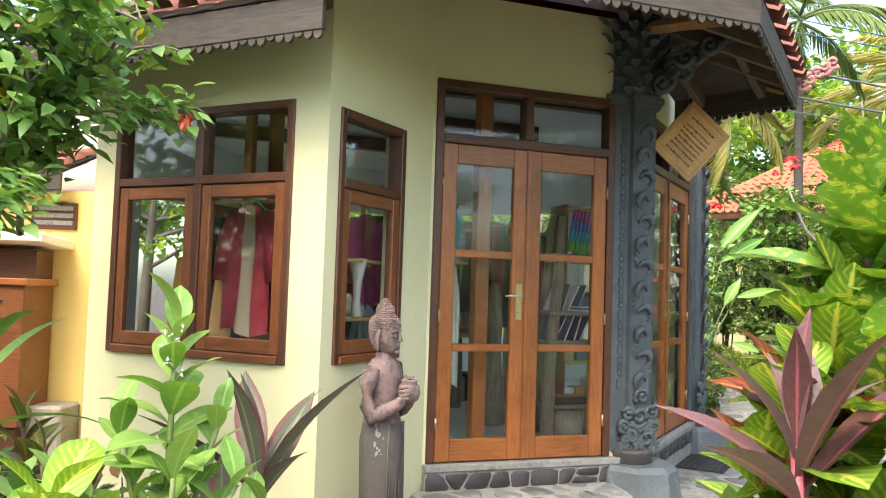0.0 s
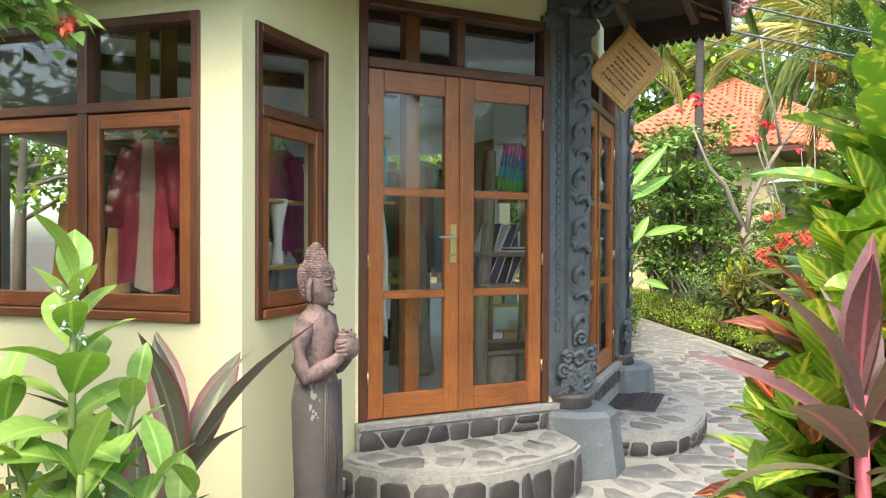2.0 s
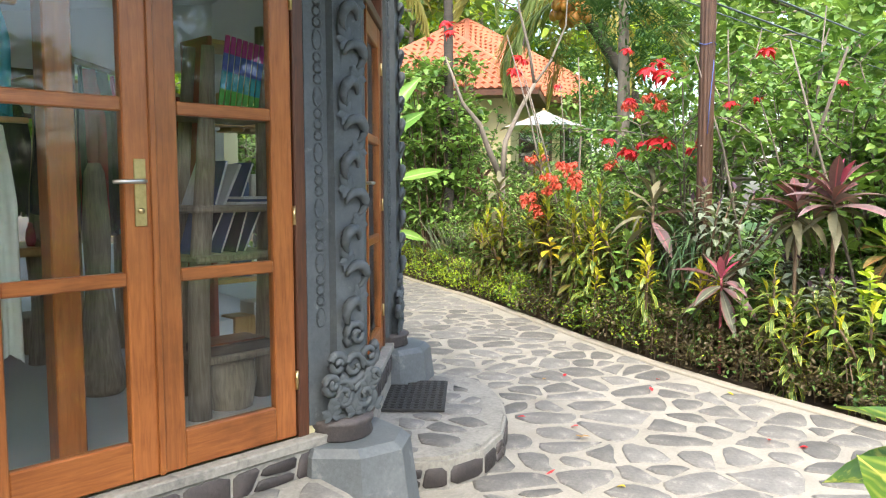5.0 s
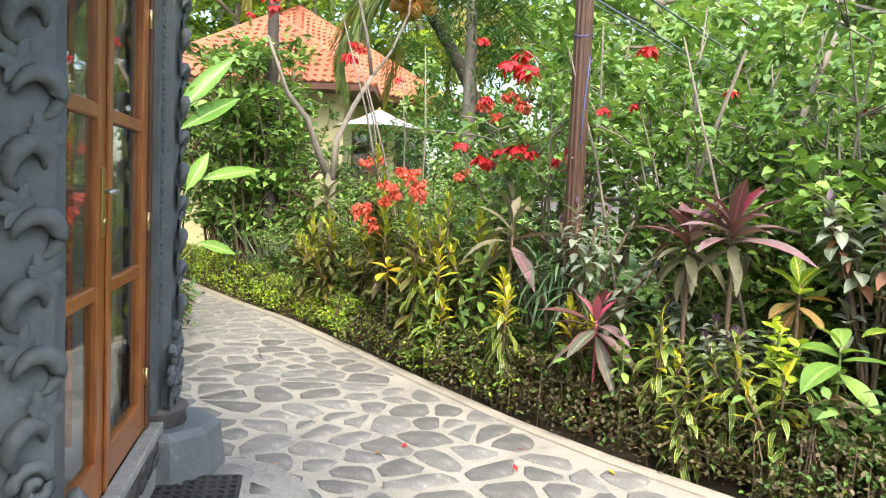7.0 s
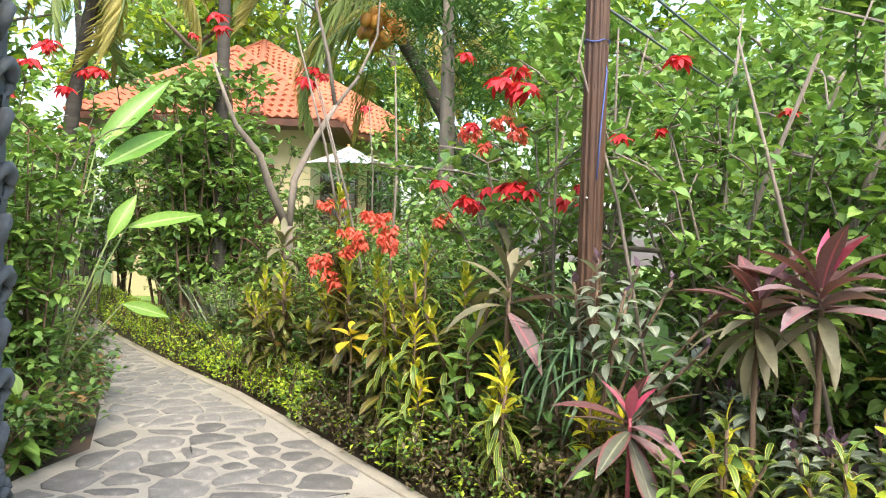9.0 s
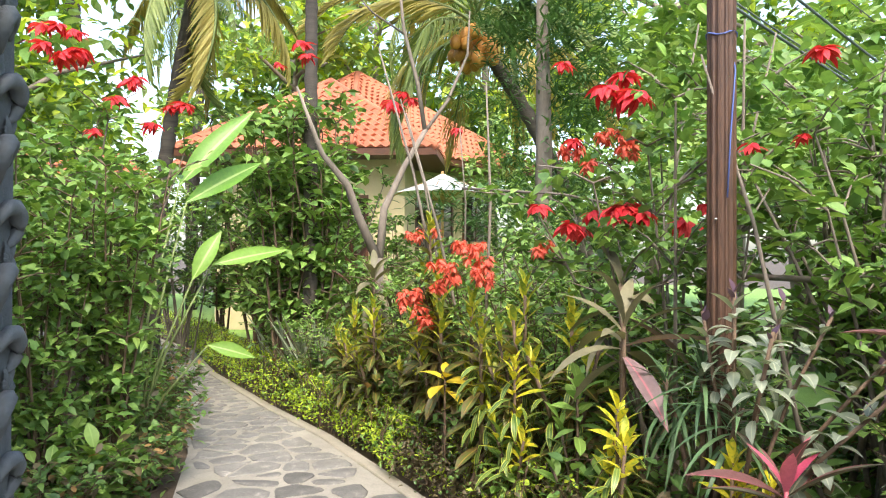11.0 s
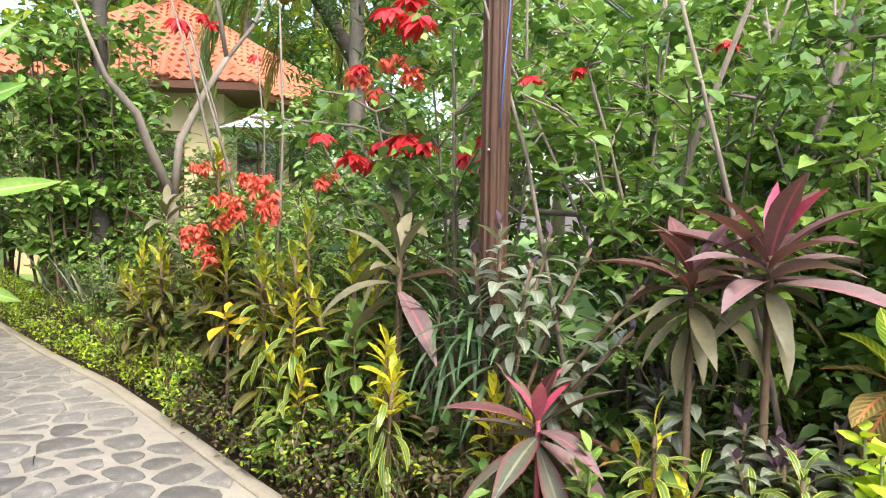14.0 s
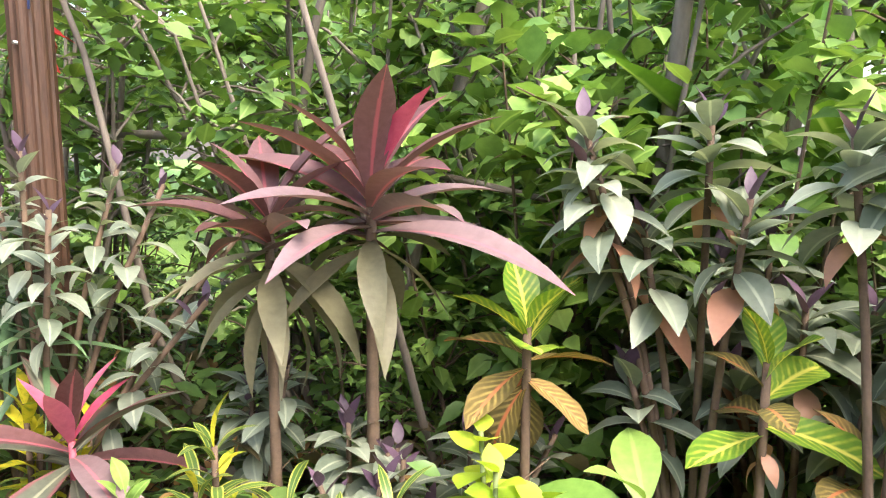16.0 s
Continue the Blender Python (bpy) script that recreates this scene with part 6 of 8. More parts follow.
rosette("shrub", (5.2, 5.55, 0.0), "low lime-green plant with round leaves", "plant", 0.9, LIMEL, 12, (-20, 50), 70, GREENSTEM, 0.008, (0, 0), crown=0.2, scale=(0.6, 0.9), heads=[(0.05, -0.1, 0.84, 10), (0.1, 0.08, 0.94, 10), (-0.04, 0.02, 0.78, 8)])
rosette("shrub", (5.3, 5.26, 0.0), "plant with broad glossy green leaves", "plant", 0.86, GLOSSY, 8, (-15, 55), 71, GREENSTEM, 0.01, (0, 0), crown=0.15)
rosette("shrub", (5.15, 8.6, 0.0), "small bright green leafy plant", "plant", 0.66, GREENL, 18, (-10, 75), 72, GREENSTEM, 0.009, (0, 0), crown=0.4, scale=(0.55, 0.8), heads=[(0.05, -0.12, 0.5, 12)])
rosette("croton", (5.25, 8.05, 0.0), "low green croton with broad leaves", "plant", 1.02, MIDL + GREENL, 16, (-10, 75), 73, TWIG, 0.01, (0, 0), crown=0.3, scale=(0.6, 0.85), heads=[(0.1, 0.25, 0.75, 12), (0.0, -0.2, 0.6, 12), (-0.1, 0.1, 0.55, 12)])
rosette("shrub", (5.0, 6.44, 0.0), "small bright green leafy plant", "plant", 0.74, GREENL, 16, (-10, 75), 74, GREENSTEM, 0.008, (0, 0), crown=0.25, scale=(0.38, 0.55), heads=[(0.1, 0.12, 0.6, 12)])
rosette("spiky_plant", (6.1, 13.2, 0.0), "stand of upright sword-shaped leaves", "plant", 0.1, SWORD, 26, (60, 88), 75, TWIG, 0.02, (0, 0), crown=0.05, heads=[(-0.2, -0.6, 0.1, 22), (0.2, 0.7, 0.1, 22), (-0.1, 1.3, 0.1, 18)])
rosette("heliconia", (6.7, 5.15, 0.0), "plant with broad bright green leaves behind the shrubs", "plant", 1.7, BANANA, 8, (20, 75), 330, GREENSTEM, 0.02, (0, 0), crown=0.8, heads=[(0.2, -0.5, 1.5, 6), (-0.2, 0.4, 1.2, 6)])

# --- loose flowering shrubs above them ---
pois, ptips = bush("poinsettia", "loose tall shrub with red bracts over green leaves", "shrub", 2.7, 0.95, 13, (0.095, 0.062), 2300, [L_MID, L_BRIGHT, L_DARK], 80, BARK, 0.017, 0.35, [5, 3, 2], 35, twig=0.34)
spots_ = [(6.05, 8.0, 0, 0.98), (6.35, 6.9, 1.3, 0.98), (6.4, 9.2, 2.4, 0.66), (6.5, 5.7, 4.0, 1.02), (6.9, 3.9, 5.2, 0.9), (7.2, 7.4, 3.1, 1.0), (7.4, 6.0, 2.0, 1.0), (6.6, 3.2, 3.3, 1.0), (6.3, 14.2, 2.9, 0.95), (7.3, 15.6, 1.9, 1.1), (5.9, 17.6, 0.3, 1.0), (3.3, 12.6, 1.2, 1.1), (3.9, 14.4, 2.2, 1.15)]
for i, (x, y, a, k) in enumerate(spots_):
    o = pois if i == 0 else copy_thing(pois, Matrix.Identity(4))
    o.matrix_basis = Matrix.Translation((x, y, -0.02)) @ Matrix.Rotation(a, 4, "Z") @ Matrix.Scale(k, 4)
rr = random.Random(81)


def flower_head(p, meshes, label, group, size=1.0, n=1, spread_=0.1):
    th = empty("flower_cluster", Matrix.Translation(p), label, "flower", group)
    for j in range(n):
        part("flower", rr.choice(meshes), th, Matrix.Translation((rr.gauss(0, spread_), rr.gauss(0, spread_), rr.gauss(0, spread_ * 0.5))) @ turn(rr.uniform(0, 360), rr.uniform(-20, 20)) @ Matrix.Scale(size * rr.uniform(0.8, 1.15), 4))
    return th


RED = "cluster of drooping red bracts on the tall shrub"
for p, n, k in (((5.52, 7.99, 2.66), 4, 1.0), ((5.45, 8.42, 1.92), 4, 0.9), ((5.5, 7.87, 2.01), 4, 0.95), ((5.5, 7.7, 1.98), 2, 0.9), ((6.75, 12.2, 3.4), 2, 1.0), ((5.9, 8.6, 2.95), 1, 0.7), ((5.8, 7.25, 2.24), 2, 0.6), ((5.9, 6.9, 2.7), 1, 0.7), ((5.6, 8.36, 2.42), 2, 0.6), ((5.64, 10.54, 3.02), 2, 0.95), ((3.84, 12.5, 3.25), 3, 1.1), ((3.41, 12.5, 3.52), 4, 1.2), ((4.28, 12.5, 3.09), 3, 0.9), ((3.3, 12.6, 3.75), 3, 1.1), ((3.5, 12.5, 2.8), 1, 0.8), ((5.69, 12.5, 3.89), 2, 1.0), ((5.5, 12.6, 3.7), 1, 0.8), ((6.9, 15.0, 3.7), 1, 0.9), ((6.3, 10.6, 2.85), 1, 0.6), ((6.2, 5.6, 2.2), 1, 0.6), ((6.5, 4.6, 2.3), 1, 0.5), ((6.2, 6.6, 2.35), 1, 0.6)):
    flower_head(p, BRACTS, RED, "red bract clusters", k * 0.86, n)
for p, q in (((6.2, 10.4, 0.0), (5.64, 10.54, 3.02)), ((6.4, 10.8, 0.0), (6.3, 10.6, 2.85))):
    s = Soup()
    p, q = Vector(p), Vector(q)
    tube(s, [p, p.lerp(q, 0.4) + Vector((0.12, 0.05, 0)), p.lerp(q, 0.75) + Vector((0.08, 0.0, 0.05)), q], [0.014, 0.011, 0.008, 0.005], 6)
    tagged(part("branch", s.mesh("branch", BARK)), "thin bare stem that carries a red flower", "branch", "flower stems")
CORAL = "small coral-red flower spike above the crotons"
for i, p in enumerate(((5.4, 9.99, 1.37), (5.38, 9.85, 1.3), (5.4, 9.78, 1.22), (5.4, 9.94, 1.44), (5.4, 9.55, 1.5), (5.4, 9.5, 1.63), (5.42, 9.52, 1.56), (5.45, 9.29, 1.77), (5.47, 9.25, 1.68), (5.5, 9.49, 1.78), (5.5, 10.05, 1.88), (5.42, 9.1, 1.55), (5.45, 9.2, 1.6))):
    flower_head(p, CORALS, CORAL, "coral flower spikes", 1.15, 6, 0.045)
for p in ((5.6, 8.3, 2.25), (5.6, 8.5, 2.35), (5.55, 8.1, 2.4), (5.6, 8.0, 2.3), (5.4, 8.5, 1.74)):
    flower_head(p, CORALS, CORAL, "coral flower spikes", 1.1, 5, 0.04)

fine, _ = bush("shrub", "dense fine-leaved green shrub", "shrub", 1.5, 0.6, 12, (0.06, 0.034), 1700, [L_MID, L_BRIGHT, L_DARK], 82, TWIG, 0.01, 0.2, [5, 3, 2], 35)
for i, (x, y, a, k) in enumerate(((6.0, 9.9, 0, 1.15), (5.8, 8.9, 1.0, 0.95), (6.3, 8.0, 2.0, 0.9), (6.35, 11.2, 3.0, 1.1), (6.1, 6.4, 4.0, 0.8), (6.9, 12.4, 5.0, 1.1), (6.2, 4.1, 0.5, 0.95), (6.4, 14.6, 1.7, 1.0), (7.2, 17.2, 2.7, 1.2), (6.0, 12.7, 4.1, 0.8), (6.9, 10.7, 0.2, 1.25), (7.6, 11.6, 2.2, 1.3), (8.6, 14.0, 3.2, 1.3), (6.6, 10.0, 5.1, 1.2))):
    o = fine if i == 0 else copy_thing(fine, Matrix.Identity(4))
    o.matrix_basis = Matrix.Translation((x, y, -0.02)) @ Matrix.Rotation(a, 4, "Z") @ Matrix.Scale(k, 4)
heart, _ = bush("shrub", "leafy shrub with heart-shaped green leaves", "shrub", 2.0, 0.6, 10, (0.105, 0.08), 1500, [L_MID, L_BRIGHT, L_DARK], 83, TWIG, 0.01, 0.25, [3, 4, 0.8], 35)
for i, (x, y, a, k) in enumerate(((6.25, 5.9, 0, 1.0), (6.3, 5.1, 2.0, 1.05), (6.2, 4.6, 3.6, 0.8), (6.5, 6.6, 5.0, 0.95), (6.0, 3.7, 1.0, 0.9))):
    o = heart if i == 0 else copy_thing(heart, Matrix.Identity(4))
    o.matrix_basis = Matrix.Translation((x, y, -0.02)) @ Matrix.Rotation(a, 4, "Z") @ Matrix.Scale(k, 4)
low, _ = bush("shrub", "low undergrowth of mixed dark leaves", "shrub", 0.7, 0.5, 11, (0.1, 0.05), 800, [L_DARK, L_MID, L_BRONZE, L_DRY], 84, TWIG, 0.007, 0.1, [5, 3, 2, 0.7], 35)
rr2 = random.Random(85)
first = True
for row, x0 in enumerate((5.55, 6.2, 6.9)):
    for j in range(13):
        y = 3.2 + j * 0.95 + rr2.uniform(-0.2, 0.2)
        x = x0 + rr2.uniform(-0.12, 0.12) + max(0, y - 6) * 0.1
        o = low if first else copy_thing(low, Matrix.Identity(4))
        first = False
        o.matrix_basis = Matrix.Translation((x, y, -0.02)) @ Matrix.Rotation(rr2.uniform(0, 6), 4, "Z") @ Matrix.Scale(rr2.uniform(0.85, 1.2), 4)

# --- left of the path, behind the shop ---
leftb, _ = bush("shrub", "tall green leafy shrub beside the path, five added unseen for window reflections", "shrub", 2.4, 0.42, 9, (0.1, 0.062), 1500, [L_MID, L_DARK, L_BRIGHT], 90, TWIG, 0.014, 0.22, [5, 1.5, 4], 35, twig=0.5)
# the five copies at negative x stand out of view, added to darken window reflections
for i, (x, y, a, k) in enumerate(((3.42, 10.75, 0, 1.0), (6.35, 13.6, 2.2, 1.45), (7.0, 15.2, 0.9, 1.1), (2.95, 10.45, 1.6, 0.9), (2.75, 11.3, 3.0, 1.05), (3.75, 12.0, 4.2, 0.85), (2.3, 11.9, 5.0, 1.1), (5.95, 13.8, 2.6, 1.45), (6.9, 14.7, 1.1, 1.6), (6.45, 15.9, 3.7, 1.6), (-4.5, 3.6, 0.4, 0.9), (-5.6, 2.8, 1.4, 1.0), (-6.6, 3.7, 2.4, 1.0), (-5.1, 1.9, 3.4, 1.0), (-7.4, 2.4, 4.4, 1.2), (7.5, 16.6, 0.2, 1.2), (7.0, 19.0, 4.9, 1.4), (7.9, 18.6, 5.6, 1.25), (6.3, 12.4, 3.3, 0.7), (9.2, 16.4, 1.9, 1.0))):
    o = leftb if i == 0 else copy_thing(leftb, Matrix.Identity(4))
    o.matrix_basis = Matrix.Translation((x, y, -0.02)) @ Matrix.Rotation(a, 4, "Z") @ Matrix.Scale(k, 4)
for i, (x, y, k) in enumerate(((3.35, 10.35, 0.8), (2.95, 9.98, 0.8), (3.75, 11.0, 0.8), (4.1, 12.1, 0.8), (4.4, 13.3, 0.9), (4.7, 14.8, 0.9), (3.0, 10.9, 1.0))):
    o = copy_thing(low, Matrix.Identity(4))
    o.matrix_basis = Matrix.Translation((x, y, -0.02)) @ Matrix.Rotation(i * 1.3, 4, "Z") @ Matrix.Scale(k, 4)
rosette("shrub", (3.2, 10.15, 0.0), "low plant with pale green pointed leaves", "plant", 0.5, GREENL, 16, (-20, 70), 91, GREENSTEM, 0.008, (0, 0), crown=0.35, heads=[(-0.25, -0.05, 0.45, 14), (0.2, 0.1, 0.4, 14), (-0.1, 0.2, 0.55, 14), (0.25, 0.35, 0.5, 12)])
rosette("heliconia", (3.9, 14.0, 0.0), "heliconia with large paddle-shaped bright leaves", "plant", 1.4, BANANA, 8, (0, 65), 93, GREENSTEM, 0.016, (0.1, 0.1), crown=0.7, heads=[(0.4, 0.5, 1.2, 6), (-0.4, 0.3, 1.6, 6)])

hel = empty("heliconia", Matrix.Translation((3.72, 11.6, 0)), "tall heliconia with large paddle leaves over the path", "plant")
for foot, p, q, wide in (((0, 0, 0), (0.4, 0, 2.29), (1.09, -0.1, 2.95), 0.21), ((0.05, 0, 0), (0.46, 0, 2.15), (1.21, 0.05, 2.5), 0.19), ((0, 0.05, 0), (0.68, 0, 1.62), (1.37, -0.1, 1.71), 0.15), ((0.05, 0.04, 0), (0.5, -0.05, 1.5), (0.79, -0.05, 1.9), 0.16), ((0.02, 0.04, 0), (0.6, -0.15, 0.95), (0.95, -0.3, 0.8), 0.13)):
    foot, p, q = Vector(foot), Vector(p), Vector(q)
    d = q - p
    s = Soup()
    tube(s, [foot, foot.lerp(p, 0.5) + Vector((-0.04, 0.02, 0.06)), p], [0.014, 0.011, 0.007], 6)
    part("stalk", s.mesh("stalk", GREENSTEM), hel)
    v, f, uv = blade(d.length, wide, 9, 0.25, 0.45, 0.45, 1.0, 0.02, 0.1)
    s = Soup()
    s.add(v, f, uv)
    part("leaf", s.mesh("leaf", L_BANANA), hel, Matrix.Translation(p) @ turn(math.degrees(math.atan2(d.y, d.x)), math.degrees(math.asin(d.z / d.length)) + 7, 62))


# ---- garden post, trees, palms, houses ----
s = Soup()
v, f = [], []
zs = [0, 0.05, 0.1, 4.4, 4.5]
nn = 48
for zi, z in enumerate(zs):
    for k in range(nn):
        a = 2 * math.pi * k / nn
        r = (0.09 if zi < 2 else 0.068) * (1 - (0.09 if k % 4 in (1, 2) and zi >= 2 else 0))
        v.append((r * math.cos(a), r * math.sin(a), z))
for i in range(len(zs) - 1):
    f += [(i * nn + k, i * nn + (k + 1) % nn, (i + 1) * nn + (k + 1) % nn, (i + 1) * nn + k) for k in range(nn)]
f.append(tuple((len(zs) - 1) * nn + k for k in range(nn)))
s.add(v, f)
post = tagged(part("garden_post", s.mesh("garden_post", POSTWOOD, False), None, Matrix.Translation((5.44, 7.28, -0.02))), "tall dark brown fluted wooden post among shrubs", "post")
s = Soup()
tube(s, [(0.071 * math.cos(a), 0.071 * math.sin(a), 2.78 + 0.01 * math.sin(3 * a)) for a in [2 * math.pi * i / 16 for i in range(17)]] + [(0.0, -0.076, 2.6), (-0.03, -0.072, 2.3), (-0.05, -0.068, 2.0)], 0.004, 5)
part("cord", s.mesh("cord", BLUECORD), post, None, "thin blue cord tied round the post")
s = Soup()
tube(s, [(-0.076, -0.02, 1.9), (0.076, 0.02, 1.9)], 0.006, 5)
part("nail", s.mesh("nail", STEEL), post)


def tree(name, label, h, crown_r, seed, leaf=(0.2, 0.1), n=2600, mats=(L_FAR, L_MID), trunk_r=0.12, low=0.35, bark=BARK, squash=0.75):
    """A tree: tapered trunk, limbs, and a crown of many leaves in uneven clumps with gaps."""
    r = random.Random(seed)
    thing = empty(name, Matrix.Identity(4), label, "tree")
    w, c = Soup(), Soup()
    top = Vector((r.uniform(-0.3, 0.3), r.uniform(-0.3, 0.3), h * 0.75))
    tp = [Vector((0, 0, -0.1)), Vector((r.uniform(-0.1, 0.1), r.uniform(-0.1, 0.1), h * 0.3)), top * 0.75 + Vector((r.uniform(-0.1, 0.1), 0, 0)), top]
    tube(w, tp, [trunk_r, trunk_r * 0.8, trunk_r * 0.5, trunk_r * 0.25], 8)
    part("trunk", w.mesh("trunk", bark), thing)
    limbs, clumps = Soup(), []
    for k in range(15):
        t = r.uniform(low, 1.0)
        p = Vector((0, 0, 0)).lerp(top, t)
        a = r.uniform(0, 2 * math.pi)
        L = crown_r * r.uniform(0.5, 1.05) * (1.15 - 0.5 * abs(t - 0.6))
        q = p + Vector((math.cos(a) * L, math.sin(a) * L, L * r.uniform(0.1, 0.8) * squash))
        tube(limbs, [p, p.lerp(q, 0.5) + Vector((0, 0, 0.1 * L)), q], [trunk_r * 0.35, trunk_r * 0.22, trunk_r * 0.08], 5, 0, False)
        for j in range(5):
            clumps.append((p.lerp(q, r.uniform(0.45, 1.1)) + Vector((r.gauss(0, 1), r.gauss(0, 1), r.gauss(0, 0.8))) * crown_r * 0.16, crown_r * r.uniform(0.14, 0.27)))
    forms = [small_leaf(leaf[0] * k, leaf[1] * k, 0.35, d) for k, d in ((0.75, 0.3), (1, 0.7), (1.2, 0.4))]
    for i in range(n):
        p, rad = clumps[i % len(clumps)]
        d = Vector((r.gauss(0, 1), r.gauss(0, 1), r.gauss(0, 0.7))).normalized() * rad * r.random() ** 0.4
        v, f, uv = r.choice(forms)
        c.add(v, f, uv, r.randrange(len(mats)), Matrix.Translation(p + d) @ turn(r.uniform(0, 360), r.uniform(-50, 40), r.uniform(-40, 40)))
    part("limb", limbs.mesh("limb", bark), thing)
    part("crown", c.mesh("crown", list(mats)), thing)
    return thing


def spread_copies(proto, places):
    for i, (x, y, a, k) in enumerate(places):
        o = proto if i == 0 else copy_thing(proto, Matrix.Identity(4))
        o.matrix_basis = Matrix.Translation((x, y, -0.03)) @ Matrix.Rotation(a, 4, "Z") @ Matrix.Scale(k, 4)


t_a = tree("garden_tree", "broad leafy garden tree behind the shrubs", 4.6, 1.9, 101, (0.17, 0.09), 4200, (L_FAR, L_MID, L_BRIGHT))
spread_copies(t_a, [(9.6, 7.4, 0, 0.9), (9.8, 3.6, 1.2, 0.9), (9.0, 0.6, 3.3, 1.0), (11.8, 5.6, 4.0, 1.3), (12.5, 8.5, 5.0, 1.25), (12.6, 1.5, 0.6, 1.25), (13.5, 11.5, 1.6, 1.35), (14.5, 7.0, 2.6, 1.5), (12.8, 3.5, 3.6, 1.5), (13.0, 0.0, 4.2, 1.5), (9.5, -1.0, 2.2, 1.2), (17.0, 11.0, 5.6, 1.7), (18, 4, 1, 1.9), (16.5, 15.0, 0.2, 1.4), (13.6, 16.8, 3.0, 0.85), (15.6, 19.0, 1.4, 1.1)])
t_b = tree("garden_tree", "tall leafy tree with a light open crown", 6.5, 2.0, 102, (0.2, 0.1), 3600, (L_FAR, L_MID, L_LIME), 0.14, 0.45)
spread_copies(t_b, [(2.4, 15.5, 0, 0.7), (0.5, 14.5, 1, 0.8), (-1.8, 14.8, 2, 0.9), (-4.8, 12.5, 3, 0.8), (1.2, 19.0, 4, 1.4), (3.4, 27.0, 0.5, 0.9), (8.0, 30.5, 5, 0.9), (-2.0, 21.0, 2.5, 1.1), (4.6, 33.0, 1.0, 1.0), (-7, 16, 4.4, 1.0), (20.0, 20.0, 3.1, 1.9), (15.5, 29.0, 3.1, 2.2), (20.5, 28.0, 0.1, 2.2), (23.0, 13.0, 1.1, 1.8), (5.0, 36.0, 2.2, 1.5), (1.0, 35.0, 0.7, 1.6), (16.5, 34.0, 4.0, 1.9), (13.4, 31.0, 5.2, 1.9), (24, 20, 3.0, 1.8), (-4.5, 28, 1.9, 1.6), (2.6, 18.6, 0.4, 1.2), (11.8, 27.0, 2.0, 1.6), (1.6, 13.6, 3.9, 0.62), (2.8, 16.2, 1.2, 1.1)])
# trees out of view, added for the glass to reflect and to block sky
t_c = tree("garden_tree", "dark leafy tree beside the lane", 5.5, 2.3, 103, (0.2, 0.1), 3200, (L_DARK, L_MID), 0.15, 0.35)
spread_copies(t_c, [(-4.5, -4.0, 0, 1.0), (-2.5, -14.5, 1.3, 0.9), (4.2, -15.5, 2.4, 0.9), (8.8, -5.6, 3.7, 0.7), (-8.0, -1.0, 4.5, 1.1), (-6.5, 3.2, 5.5, 0.8), (1.0, -18, 0.4, 1.1), (10.5, -11.0, 2.0, 1.1), (-9, 8, 2.0, 1.1), (-5.4, 0.6, 1.0, 0.95), (-8.2, 4.2, 0.3, 1.0), (-11, -4, 2.7, 1.3), (-7.5, -4.5, 3.9, 1.2)])

# feathery dark conifer beside the palm
r = random.Random(110)
con = empty("conifer", Matrix.Translation((8.35, 11.8, -0.03)), "dark feathery conifer behind the flowering shrubs", "tree")
w, c = Soup(), Soup()
tube(w, [(0, 0, 0), (0.05, 0, 3), (0, 0.05, 7.5)], [0.14, 0.1, 0.02], 7)
part("trunk", w.mesh("trunk", BARK), con)
for k in range(150):
    t = r.uniform(0.22, 1.0)
    a, L = r.uniform(0, 2 * math.pi), 1.75 * (1.12 - t) * r.uniform(0.6, 1.1)
    p = Vector((0.03, 0.02, 7.4 * t))
    q = p + Vector((math.cos(a) * L, math.sin(a) * L, 0.35 * L))
    for j in range(62):
        u = r.uniform(0.2, 1.05)
        d = p.lerp(q, u) + Vector((r.gauss(0, 0.07), r.gauss(0, 0.07), r.gauss(0, 0.07) - 0.05 * u))
        v, f, uv = small_leaf(0.17, 0.03, 0.5, 0.5)
        c.add(v, f, uv, 0, Matrix.Translation(d) @ turn(math.degrees(a) + r.uniform(-70, 70), r.uniform(-25, 60)))
part("crown", c.mesh("crown", L_NEEDLE), con)


def frond(L, n, mat_i, seed, leaflet=0.55, arch=1.3, hang=0.6):
    """A palm frond along +y: arching rib and two rows of hanging leaflets."""
    r = random.Random(seed)
    s = Soup()
    pts = []
    for i in range(13):
        a = arch * i / 12
        pts.append(Vector((0, L * math.sin(a) / arch, -L * (1 - math.cos(a)) / arch)))
    tube(s, pts, [0.03 * (1.05 - i / 12) + 0.004 for i in range(13)], 5, 1)
    for i in range(n):
        t = 0.14 + 0.86 * i / n
        k = t * 12
        j = min(11, int(k))
        p = pts[j].lerp(pts[j + 1], k - j)
        ll = leaflet * (0.35 + 0.65 * math.sin(math.pi * min(1, t * 0.95 + 0.1))) * r.uniform(0.85, 1.1)
        for sg in (-1, 1):
            v, f, uv = blade(ll, 0.035, 4, hang + r.uniform(-0.2, 0.4), 0.4, 0.3, 1.0, 0.0, 0.5)
            s.add(v, f, uv, 0, Matrix.Translation(p) @ turn(90 - sg * (58 - 25 * t) + r.uniform(-5, 5), -28 - 40 * t + r.uniform(-8, 8), sg * 20))
    return s


